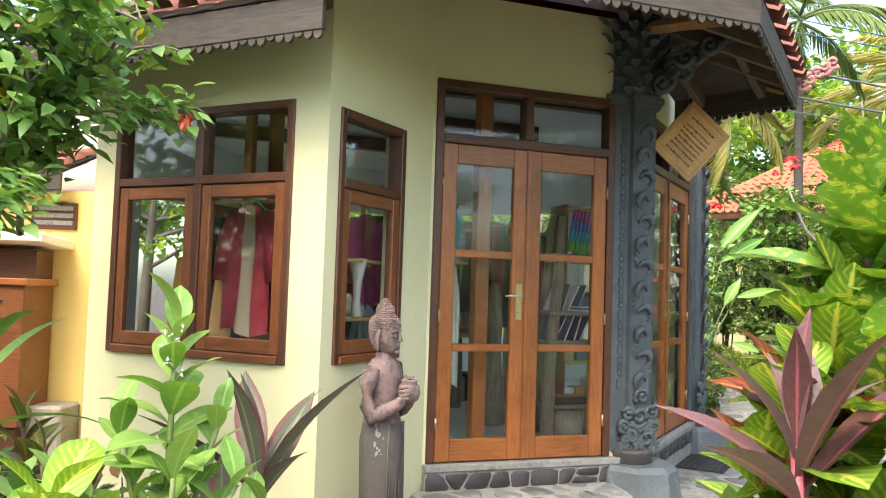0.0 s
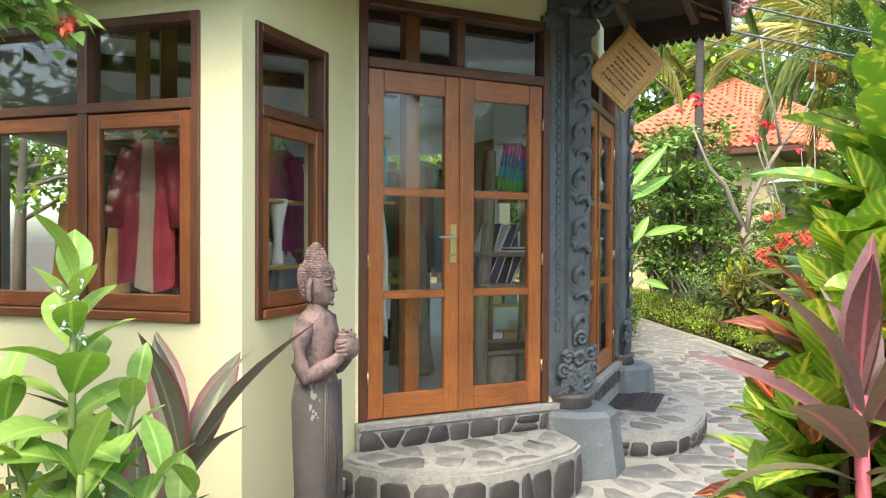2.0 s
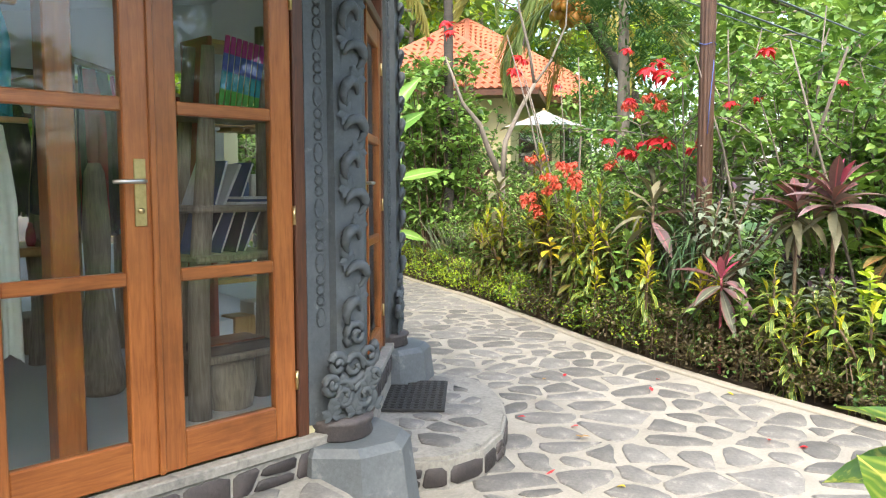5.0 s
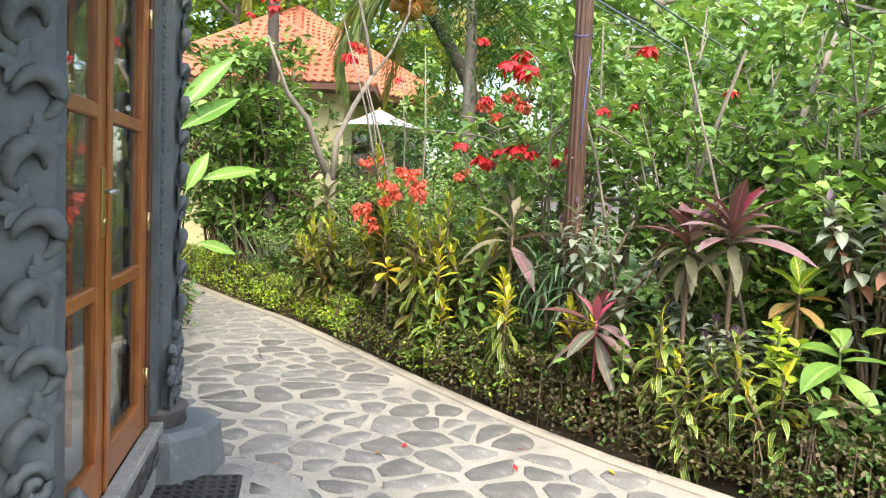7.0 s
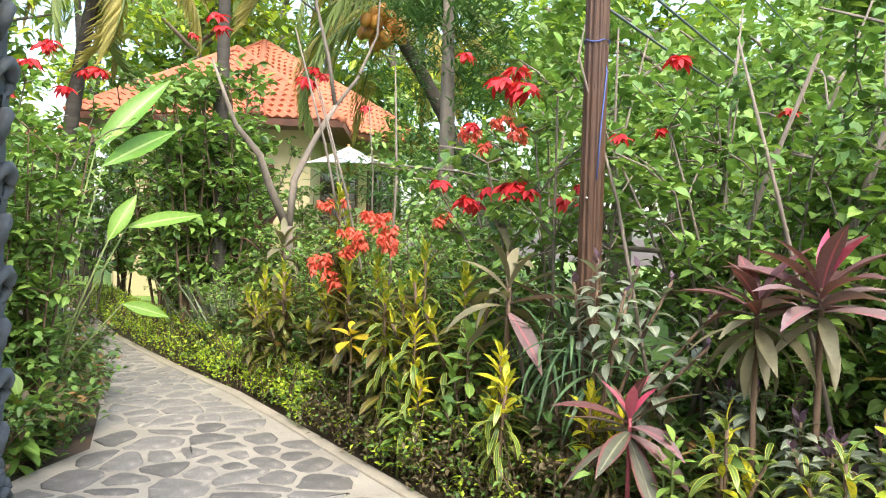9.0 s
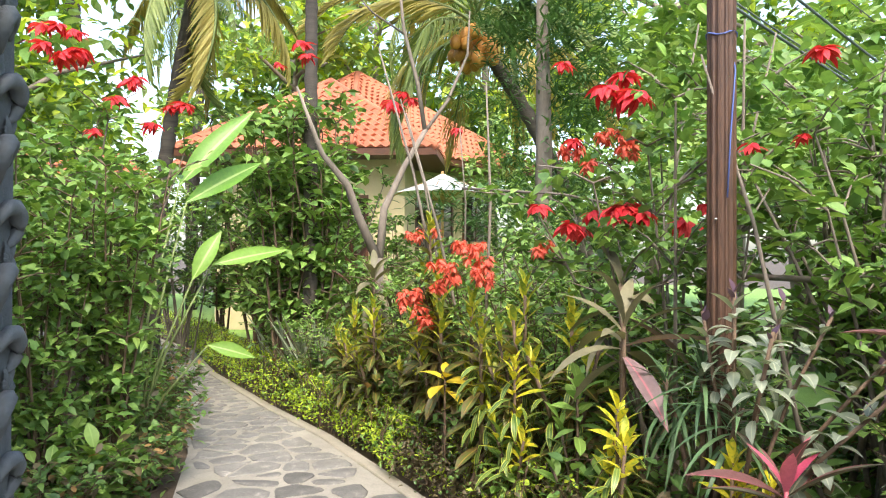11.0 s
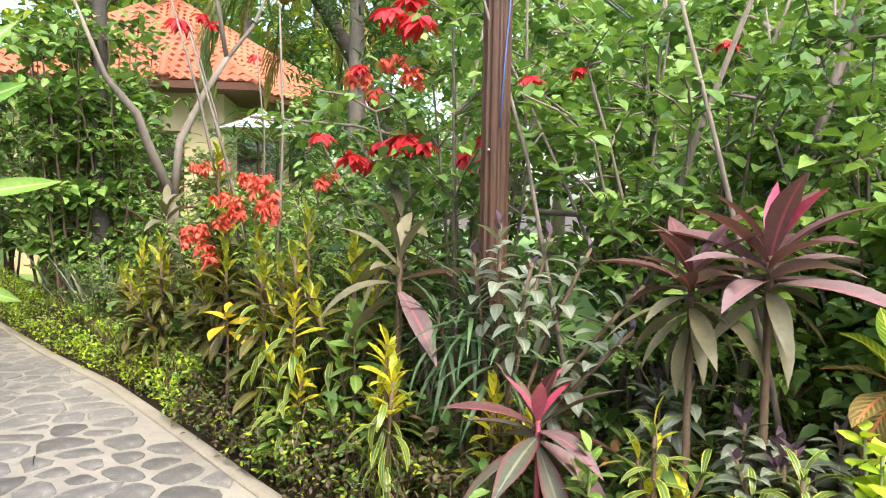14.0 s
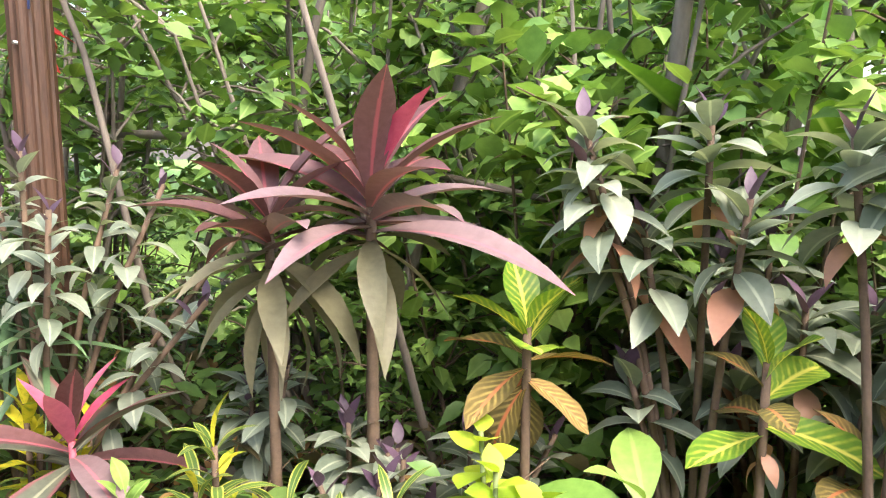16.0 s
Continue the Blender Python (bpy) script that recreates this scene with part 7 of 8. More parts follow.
def palm(at, h, label, fronds, L, seed, mats, nuts=0, lean=(0.2, 0.1), down=(-35, 70), leaflet=0.55, tr=0.13, arch=1.3):
    r = random.Random(seed)
    th = empty("palm", Matrix.Translation(at), label, "palm tree")
    s = Soup()
    k = int(h / 0.11)
    pts = [Vector((lean[0] * (i / k) ** 2, lean[1] * (i / k) ** 2, h * i / k)) for i in range(k + 1)]
    tube(s, pts, [tr * (1.1 - 0.35 * i / k) * (1.09 if i % 2 else 0.96) for i in range(k + 1)], 10)
    part("trunk", s.mesh("trunk", PALMBARK), th)
    mes = [frond(L * r.uniform(0.85, 1.1), 46, 0, seed + j, leaflet, arch).mesh("frond", [mats[j % len(mats)], GREENSTEM]) for j in range(3)]
    a = r.uniform(0, 360)
    for i in range(fronds):
        a += 137.5
        part("frond", mes[i % 3], th, Matrix.Translation((lean[0], lean[1], h + 0.02 * i)) @ turn(a, down[0] + (down[1] - down[0]) * i / fronds + r.uniform(-8, 8), r.uniform(-20, 20)))
    if nuts:
        s = Soup()
        lathe(s, [(0.01, -0.13), (0.06, -0.11), (0.095, -0.04), (0.1, 0.02), (0.075, 0.09), (0.02, 0.12)], 12)
        me = s.mesh("coconut", COCONUT)
        for i in range(nuts):
            an = 2.4 * i
            part("coconut", me, th, Matrix.Translation((lean[0] - 0.22 + (0.12 + 0.12 * (i % 3)) * math.cos(an), lean[1] - 0.28 + (0.12 + 0.12 * (i % 3)) * math.sin(an), h - 0.12 - 0.13 * (i % 4))) @ turn(an * 57, 20, 10))
    return th


palm((12.0, 14.4, -0.03), 5.3, "coconut palm with yellowing fronds and orange coconuts", 22, 3.0, 120, [L_PALMY, L_PALM, L_PALMY], 26, (-2.2, 0.6), (-5, 80), 0.95, 0.14, 1.9)
palm((6.2, 13.5, -0.03), 6.6, "slim dark-ringed palm behind the path", 14, 2.2, 121, [L_PALM], 0, (0.1, 0.2), (-20, 70), 0.6, 0.085)
palm((4.9, 20.6, -0.03), 8.5, "tall palm with a ringed trunk", 14, 2.6, 122, [L_PALM], 0, (-0.3, 0.2), (-40, 70), 0.6, 0.16)
palm((9.6, 29.5, -0.03), 10.5, "tall distant coconut palm against the sky", 16, 3.0, 123, [L_PALM], 0, (0.6, 0.2), (-40, 70), 0.7, 0.16)
palm((11.5, 36.0, -0.03), 11.5, "tall distant coconut palm against the sky", 16, 3.2, 124, [L_PALM], 0, (-0.4, 0.2), (-40, 70), 0.7, 0.16)
palm((14.5, 24.0, -0.03), 9.5, "tall palm behind the house", 14, 3.0, 125, [L_PALM, L_PALMY], 0, (0.4, 0.2), (-40, 70), 0.7, 0.16)
palm((4.9, 11.6 + 4, -0.03), 5.6, "palm with yellowing hanging fronds", 12, 2.2, 126, [L_PALMY, L_PALM], 0, (0.5, -0.4), (-65, 55), 0.6, 0.1)

# bare-stemmed frangipani by the path
fr = empty("frangipani", Matrix.Translation((6.15, 11.9, -0.03)), "frangipani tree with bare grey forking branches", "tree")
s = Soup()
for pts, rad in (([(0, 0, 0), (0.03, 0.0, 0.9), (0.1, 0.05, 1.7)], [0.08, 0.065, 0.058]), ([(0.1, 0.05, 1.65), (-0.12, 0.1, 2.15), (-0.24, 0.1, 2.45), (-0.5, 0.15, 2.75), (-0.75, 0.2, 3.4)], [0.052, 0.045, 0.04, 0.028, 0.012]), ([(0.1, 0.05, 1.65), (0.19, 0.1, 2.22), (0.45, 0.1, 2.7), (0.71, 0.1, 3.1)], [0.045, 0.04, 0.034, 0.03]), ([(0.7, 0.1, 3.08), (0.6, 0.1, 3.6), (0.42, 0.1, 4.16), (0.35, 0.1, 4.8)], [0.026, 0.022, 0.018, 0.012]), ([(0.7, 0.1, 3.08), (1.0, 0.1, 3.45), (1.27, 0.1, 4.0), (1.3, 0.1, 4.5)], [0.024, 0.02, 0.015, 0.008]), ([(0.42, 0.1, 4.1), (0.05, 0.1, 4.25), (-0.2, 0.1, 4.45)], [0.014, 0.01, 0.006])):
    s = Soup()
    tube(s, pts, rad, 8)
    part("branch", s.mesh("branch", BARK), fr)
# crossing bare stems in the bed
for i, (p, q, rad) in enumerate((((5.9, 6.4, 0.3), (6.9, 5.9, 3.4), 0.03), ((6.0, 7.6, 1.6), (6.3, 5.4, 1.3), 0.018), ((6.4, 5.2, 0.0), (6.0, 4.6, 2.6), 0.022), ((6.3, 7.2, 0.2), (5.8, 6.2, 2.6), 0.02), ((6.2, 5.5, 0.0), (6.25, 5.3, 3.0), 0.035), ((5.6, 9.6, 2.2), (6.3, 7.3, 1.75), 0.01))):
    s = Soup()
    p, q = Vector(p), Vector(q)
    tube(s, [p, p.lerp(q, 0.35) + Vector((0.05, 0.05, 0.08)), p.lerp(q, 0.7) + Vector((-0.04, 0.02, 0.05)), q], [rad, rad * 0.9, rad * 0.75, rad * 0.5], 7)
    tagged(part("branch", s.mesh("branch", BARK)), "bare grey-brown branch leaning among shrubs", "branch", "bare branches in the bed")


rb_ = random.Random(77)
for k in range(22):
    p = Vector((rb_.uniform(5.8, 7.0), rb_.uniform(4.0, 10.2), 0.0))
    q = p + Vector((rb_.uniform(-0.7, 0.7), rb_.uniform(-0.8, 0.8), rb_.uniform(1.8, 3.4)))
    s = Soup()
    tube(s, [p, p.lerp(q, 0.35) + Vector((rb_.uniform(-0.1, 0.1), rb_.uniform(-0.1, 0.1), 0)), p.lerp(q, 0.7) + Vector((rb_.uniform(-0.1, 0.1), rb_.uniform(-0.1, 0.1), 0)), q], [0.017, 0.014, 0.011, 0.006], 6)
    tagged(part("branch", s.mesh("branch", BARK)), "bare grey-brown branch leaning among shrubs", "branch", "bare branches in the bed")


# ---- houses ----
def tiled_slope(s, eave_a, eave_b, top_a, top_b):
    """Adds to s a roof slope between its eave and its upper edge, of courses of rounded tiles."""
    ea, eb, ta, tb = (Vector(p) for p in (eave_a, eave_b, top_a, top_b))
    rows = max(4, int((ta.lerp(tb, 0.5) - ea.lerp(eb, 0.5)).length / 0.26))
    nrm = (eb - ea).cross(ta - ea).normalized()
    if nrm.z < 0:
        nrm = -nrm
    for i in range(rows):
        t0, t1 = i / rows, (i + 1.12) / rows
        a0, b0 = ea.lerp(ta, t0), eb.lerp(tb, t0)
        a1, b1 = ea.lerp(ta, min(1, t1)), eb.lerp(tb, min(1, t1))
        L = (b0 - a0).length
        n = max(1, int(L / 0.22))
        for k in range(n):
            u0, um, u1_ = k / n, (k + 0.5) / n, (k + 1) / n
            lift = nrm * 0.05
            base0 = nrm * 0.035
            v = [a0.lerp(b0, u0) + base0 * 0.4, a0.lerp(b0, um) + base0 + lift, a0.lerp(b0, u1_) + base0 * 0.4, a1.lerp(b1, u0), a1.lerp(b1, um) + lift, a1.lerp(b1, u1_)]
            s.add([tuple(p) for p in v], [(0, 1, 4, 3), (1, 2, 5, 4), (0, 2, 1)])


def house(at, yaw, w, d, wall_h, ridge_h, over, label, openings):
    th = empty("house", Matrix.Translation(at) @ Matrix.Rotation(radians(yaw), 4, "Z"), label, "house")
    s = Soup()
    box_soup(s, 0, 0, -0.1, w, d, wall_h)
    part("wall", fix_normals(s.mesh("wall", HOUSEWALL, False)), th)
    o = over
    e = [(-o, -o, wall_h), (w + o, -o, wall_h), (w + o, d + o, wall_h), (-o, d + o, wall_h)]
    rl = min(w, d) / 2 + o
    if w >= d:
        ra, rb = (-o + rl, d / 2, ridge_h), (w + o - rl, d / 2, ridge_h)
        quads = ((e[0], e[1], ra, rb), (e[1], e[2], rb, rb), (e[2], e[3], rb, ra), (e[3], e[0], ra, ra))
        ridges = ((ra, rb), (e[0], ra), (e[1], rb), (e[2], rb), (e[3], ra))
    else:
        ra, rb = (w / 2, -o + rl, ridge_h), (w / 2, d + o - rl, ridge_h)
        quads = ((e[0], e[1], ra, ra), (e[1], e[2], ra, rb), (e[2], e[3], rb, rb), (e[3], e[0], rb, ra))
        ridges = ((ra, rb), (e[0], ra), (e[1], ra), (e[2], rb), (e[3], rb))
    s, tiles = Soup(), Soup()
    for q in quads:
        s.add([tuple(Vector(c) - Vector((0, 0, 0.03))) for c in q], [(0, 1, 3, 2)] if q[2] != q[3] else [(0, 1, 2)])
        tiled_slope(tiles, *q)
    roof = part("roof", s.mesh("roof", OLDTILE, False), th)
    part("roof_tiles", tiles.mesh("roof_tiles", TILE, False), roof, None, "rounded orange terracotta tiles", "stuff")
    s = Soup()
    for a, b in ridges:
        tube(s, [a, Vector(a).lerp(Vector(b), 0.5), b], 0.09, 6)
    part("ridge_tiles", s.mesh("ridge_tiles", TILE), roof)
    s = Soup()
    box_soup(s, -o, -o, wall_h - 0.16, w + o, d + o, wall_h - 0.01)
    part("eave_board", fix_normals(s.mesh("eave_board", DARKTEAKX, False)), th, None, "dark brown wooden eave boards")
    for face, x0, x1, z0, z1, kind in openings:
        m = Matrix.Identity(4) if face == "front" else Matrix.Rotation(radians(-90), 4, "Z") @ Matrix.Translation((-d, 0, 0))
        # solid dark panel: the unlit room behind is put into its colour
        ob = part("door" if kind == "door" else "window", box_mesh("opening", x0, -0.02, z0, x1, 0.05, z1, ROOMSHADE, 0), th, m)
        for a, b, c, dd in ((x0 - 0.08, x0, z0, z1), (x1, x1 + 0.08, z0, z1), (x0 - 0.08, x1 + 0.08, z1, z1 + 0.08), ((x0 + x1) / 2 - 0.03, (x0 + x1) / 2 + 0.03, z0, z1)):
            part("frame", box_mesh("frame", a, -0.05, c, b, 0.02, dd, DARKTEAK, 0.004), ob)
        pn = part("pane", box_mesh("pane", x0, -0.028, z0, x1, -0.024, z1, GLASS, 0), ob)
        pn.visible_shadow = False
    return th


house((10.8, 21.1, 0.0), 15, 5.6, 5.6, 4.12, 6.9, 1.0, "cream house with an orange tiled hip roof", [("front", 0.45, 1.3, 2.1, 3.35, "window"), ("front", 2.2, 3.6, 0.6, 3.1, "door"), ("front", 4.2, 5.2, 2.1, 3.35, "window")])
house((8.1, 22.7, 0.0), -39, 4.4, 5.0, 4.05, 6.2, 0.8, "cream garden house wing with an orange tiled roof", [("front", 0.8, 1.8, 1.6, 3.0, "window"), ("front", 2.6, 3.5, 0.6, 3.0, "door")])
house((2.2, 29.0, 0.0), -12, 5.0, 5.0, 3.7, 6.6, 0.9, "pavilion with a steep orange tiled roof", [("front", 1.2, 2.8, 0.2, 2.3, "door")])
house((19.0, 13.0, 0.0), -50, 5.5, 5.0, 3.2, 5.2, 0.9, "cream house seen through the trees", [("front", 1.2, 2.8, 0.2, 2.3, "door"), ("side", 1.2, 2.8, 1.0, 2.3, "window")])
house((-8.5, -9.5, 0.0), 20, 6.0, 5.0, 3.2, 5.4, 0.8, "white-walled house with a red tiled roof behind the lane", [("front", 1.2, 2.8, 0.2, 2.3, "door")])

# parasol
um = empty("parasol", Matrix.Translation((11.3, 18.1, 0.1)), "open white canvas parasol on a wooden pole", "parasol")
s = Soup()
n = 8
R, zt, ze = 1.08, 3.3, 2.86
v = [(0, 0, zt)]
for ring, (rr_, sag) in enumerate(((0.5, 0.03), (1.0, 0.0))):
    for k in range(n * 4):
        a = 2 * math.pi * k / (n * 4)
        j = k % 4
        cut = math.cos(math.pi / n) / math.cos((j / 4 - 0.5) * 2 * math.pi / n)
        v.append((R * rr_ * cut * math.cos(a), R * rr_ * cut * math.sin(a), zt + (ze - zt) * rr_ - sag + (0.02 if ring else 0) * math.sin(j * math.pi / 4)))
N = n * 4
f = [(0, 1 + k, 1 + (k + 1) % N) for k in range(N)] + [(1 + k, 1 + N + k, 1 + N + (k + 1) % N, 1 + (k + 1) % N) for k in range(N)]
s.add(v, f)
part("canopy", s.mesh("canopy", CANVAS, False), um)
s = Soup()
tube(s, [(0, 0, 0), (0, 0, 3.34)], 0.03, 10)
part("pole", s.mesh("pole", LIGHTWOOD), um)
for k in range(n):
    a = 2 * math.pi * k / n
    s = Soup()
    tube(s, [(0, 0, 2.62), (0.5 * math.cos(a), 0.5 * math.sin(a), 3.02)], 0.012, 6)
    part("strut", s.mesh("strut", LIGHTWOOD), um)
    s = Soup()
    tube(s, [(0, 0, zt - 0.03), (R * math.cos(a), R * math.sin(a), ze - 0.03)], 0.012, 6)
    part("rib", s.mesh("rib", LIGHTWOOD), um)

# ---- neighbour's yellow outbuilding beside the shop ----
YO = along((-7.0, 6.85), (-3.12, 6.85))
s = Soup()
box_soup(s, 0, 0, -0.05, 3.88, 0.15, 2.35)
yw = tag_set(part("wall_yellow", fix_normals(s.mesh("wall_yellow", YELLOW, False)), None, YO), "bright yellow plastered wall of the neighbouring outbuilding", "wall")
s = Soup()
box_soup(s, 0, 0.9, 2.3, 3.7, 1.05, 3.6)
tag_set(part("wall_upper", fix_normals(s.mesh("wall_upper", PINKWHITE, False)), None, YO), "pale pinkish upper wall behind the yellow wall", "wall")
eave("roof_outbuilding", (-7.0, 6.6), (-3.3, 6.6), 0.9, 2.36, 0.35, "red tiled roof edge over the yellow wall")
gate = empty("cabinet", Matrix.Translation((-4.35, 6.82, 0.0)), "wooden cabinet with diamond lattice doors and a pale top", "cabinet")
part("body", box_mesh("body", 0, -0.5, 0.35, 0.95, -0.02, 1.52, SASHWOODX, 0.006), gate)
part("canopy", box_mesh("canopy", -0.15, -0.66, 1.82, 1.08, -0.02, 1.9, PINKWHITE, 0.01), gate, Matrix.Rotation(radians(-4), 4, "X"), "pale sloping cement canopy")
part("recess", box_mesh("recess", 0.02, -0.3, 1.53, 0.93, -0.02, 1.8, DARKTEAKX, 0.004), gate)
part("top_rail", box_mesh("top_rail", -0.03, -0.53, 1.5, 0.99, -0.02, 1.56, TEAKX, 0.008), gate)
for i in range(4):
    for j in range(8):
        s = Soup()
        a = 0.05
        tube(s, [(a * math.cos(t), 0, a * 1.1 * math.sin(t)) for t in (0, math.pi / 2, math.pi, 1.5 * math.pi, 2 * math.pi)], 0.012, 4)
        part("lattice_diamond", s.mesh("lattice_diamond", DARKTEAK, False), gate, Matrix.Translation((0.3 + i * 0.14, -0.505, 0.5 + j * 0.125)))
part("foot", box_mesh("foot", 0.02, -0.48, -0.03, 0.93, -0.04, 0.34, DARKTEAKX, 0.006), gate)
s = Soup()
box_soup(s, 3.2, -0.35, -0.04, 3.87, 0.0, 0.5, None, 0.02)
tag_set(part("low_wall", fix_normals(s.mesh("low_wall", KERB, False)), None, YO), "low grey cement ledge against the yellow wall", "ledge")
vent = empty("vent_window", YO @ Matrix.Translation((3.35, 0, 2.0)), "small wooden framed vent in the yellow wall", "vent")
part("frame", box_mesh("frame", 0, -0.03, 0, 0.4, 0.0, 0.24, DARKTEAKX, 0.004), vent)
for k in range(3):
    part("slat", box_mesh("slat", 0.03, -0.038, 0.04 + k * 0.065, 0.37, -0.03, 0.08 + k * 0.065, GREYMORTAR, 0.002), vent)

# cables over the garden
for k, (z0, z1, y0) in enumerate(((3.9, 3.2, 7.0), (3.7, 3.05, 7.2), (4.2, 3.6, 6.6), (3.45, 2.85, 6.9), (4.35, 3.9, 7.3))):
    s = Soup()
    pts = []
    for i in range(13):
        t = i / 12
        pts.append((2.0 + 9 * t, y0 + 1.6 * t, z0 + (z1 - z0) * t - 0.9 * t * (1 - t) * 0.25))
    tube(s, pts, 0.011 if k < 2 else 0.006, 6)
    tagged(part("cable", s.mesh("cable", CABLE)), "grey overhead cable strung across the garden", "cable", "overhead cables")


# ---- inside the shop ----
def garment(name, m, w, h, mat, label, sleeve=True, mid=None, hanger=True, seed=0):
    """A hanging garment with folds; its two layers lie a finger apart."""
    r = random.Random(seed)
    th = empty(name, m, label, "garment")
    s = Soup()
    nx, nz = 14, 12
    ph = r.uniform(0, 6)
    for side in (-1, 1):
        v, f = [], []
        for j in range(nz + 1):
            t = j / nz
            ww = w * (0.55 + 0.45 * min(1, t * 3.0)) if t < 0.33 else w * (1 + 0.12 * (t - 0.33))
            for i in range(nx + 1):
                u = i / nx - 0.5
                z = -h * t - (0.09 * w * (abs(u) * 2) ** 2 if t < 0.1 else 0) - 0.025 * math.sin(7 * u + ph) * t
                y = side * (0.018 + 0.012 * t) + 0.022 * t * math.sin(19 * u + ph) + 0.01 * math.sin(7 * u + 5 * t)
                v.append((u * ww, y, z))
        for j in range(nz):
            for i in range(nx):
                a = j * (nx + 1) + i
                f.append((a, a + 1, a + nx + 2, a + nx + 1))
        s.add(v, f)
        if mid:
            for j in range(nz):
                for i in range(nx):
                    if abs((i + 0.5) / nx - 0.5) < 0.12 and side == -1:
                        s.mi[-(nx * nz) + j * nx + i] = 1
    part("cloth", s.mesh("cloth", [mat] + ([mid] if mid else [])), th)
    if sleeve:
        for sg in (-1, 1):
            s = Soup()
            tube(s, [(sg * w * 0.33, 0, -0.05), (sg * w * 0.52, 0.0, -0.2), (sg * w * 0.6, 0.01, -0.45)], [0.055, 0.065, 0.075], 9)
            part("sleeve", s.mesh("sleeve", mat), th)
    if hanger:
        s = Soup()
        tube(s, [(-w * 0.3, 0, -0.03), (0, 0, 0.05), (w * 0.3, 0, -0.03)], 0.006, 6)
        tube(s, [(0, 0, 0.05), (0, 0, 0.1), (0.02, 0, 0.13), (0.04, 0, 0.11)], 0.004, 6)
        part("hanger", s.mesh("hanger", GREENPLASTIC), th, None, "green plastic hanger")
    return th


W1M, W2M, D1M, D2M = along(C, A), along(A, B), along(B, K1), along(K1, K2)
s = Soup()
tube(s, [(0.25, 0.3, 2.1), (1.45, 0.3, 2.1)], 0.014, 8)
tagged(part("clothes_rail", s.mesh("clothes_rail", LIGHTWOOD), None, W1M), "wooden clothes rail behind the window", "rail")
garment("dress", W1M @ Matrix.Translation((0.99, 0.3, 2.04)), 0.33, 0.76, PINKCLOTH, "crimson and sand silk dress on a green hanger", True, BEIGECLOTH, True, 1)
garment("garment", W1M @ Matrix.Translation((0.55, 0.5, 2.0)), 0.34, 0.8, DARKCLOTH, "dark blouse hung behind the window", False, None, False, 33)
garment("garment", W1M @ Matrix.Translation((0.32, 0.7, 2.0)), 0.3, 0.9, BLUECLOTH, "pale blue tunic hung behind the window", False, None, False, 34)
garment("shirt", W2M @ Matrix.Translation((0.93, 0.38, 2.05)), 0.28, 0.6, MAGENTA, "magenta blouse hung behind the narrow window", True, None, True, 3)
garment("skirt", W2M @ Matrix.Translation((0.9, 0.36, 1.47)), 0.2, 0.3, BLUECLOTH, "pale blue folded skirt", False, None, False, 4)
garment("shawl", D1M @ Matrix.Translation((0.27, 0.35, 1.76)), 0.15, 0.85, LACE, "cream crocheted shawl hung inside the doors", False, None, False, 5)
garment("scarf", D1M @ Matrix.Translation((0.3, 0.42, 2.2)), 0.14, 0.4, TEALCLOTH, "teal and turquoise scarf on a rack", False, None, False, 6)
for i, mt in enumerate((DARKCLOTH, PINKCLOTH, MAGENTA, DARKCLOTH, TEALCLOTH)):
    garment("garment", D1M @ Matrix.Translation((1.05 + 0.1 * i, 2.0 + 0.12 * i, 2.15)) @ Matrix.Rotation(0.9, 4, "Z"), 0.24, 0.75, mt, "garment hung close on a rack inside the shop", False, None, False, 10 + i)
for i, mt in enumerate((DARKCLOTH, TEALCLOTH, DARKCLOTH, MAGENTA)):
    garment("garment", D1M @ Matrix.Translation((-0.15 + 0.08 * i, 1.3 + 0.16 * i, 1.45)) @ Matrix.Rotation(0.4, 4, "Z"), 0.26, 0.7, mt, "dark garment on a low rack inside the shop", False, None, False, 20 + i)


def inner_post(m, w, label):
    return tagged(part("inner_post", box_mesh("inner_post", -w / 2, -w / 2, SILL - 0.004, w / 2, w / 2, 3.35, TEAK, 0.006), None, m), label, "post", "wooden posts inside the shop")


inner_post(D1M @ Matrix.Translation((0.45, 0.23, 0)), 0.1, "square reddish-brown wooden post inside the shop")
inner_post(D1M @ Matrix.Translation((-0.75, 2.2, 0)), 0.12, "square reddish-brown wooden post inside the shop")
inner_post(W1M @ Matrix.Translation((0.72, 0.58, 0)), 0.06, "square reddish-brown wooden post inside the shop")
for z, y in ((3.18, 1.2), (3.18, 2.6), (3.18, 4.0)):
    tag_set(part("beam", box_mesh("beam", -2.4, y - 0.05, z, 2.0, y + 0.05, z + 0.15, DARKTEAKX, 0.006), None, D1M), "dark wooden ceiling beam", "beam")

# driftwood rack with shelves
rk = empty("driftwood_rack", D1M @ Matrix.Translation((1.28, 0.56, SILL - 0.03)), "driftwood rack with rough shelves of books", "rack")
for pts, rad in (([(-0.12, 0.0, 0), (-0.1, 0.02, 0.6), (-0.03, 0.05, 1.2), (0.0, 0.05, 1.75)], [0.055, 0.05, 0.045, 0.03]), ([(0.32, 0.15, 0), (0.34, 0.12, 0.7), (0.36, 0.16, 1.9)], [0.045, 0.05, 0.03]), ([(0.05, 0.45, 0), (0.02, 0.42, 0.8), (0.1, 0.4, 1.8)], [0.05, 0.04, 0.03])):
    s = Soup()
    tube(s, pts, rad, 9)
    part("upright", s.mesh("upright", DRIFT), rk)
SHELVES = (0.27, 0.75, 0.98, 1.42)
for z in SHELVES:
    part("shelf", box_mesh("shelf", -0.13, -0.03, z, 0.36, 0.34, z + 0.035, DRIFT, 0.01), rk)
s = Soup()
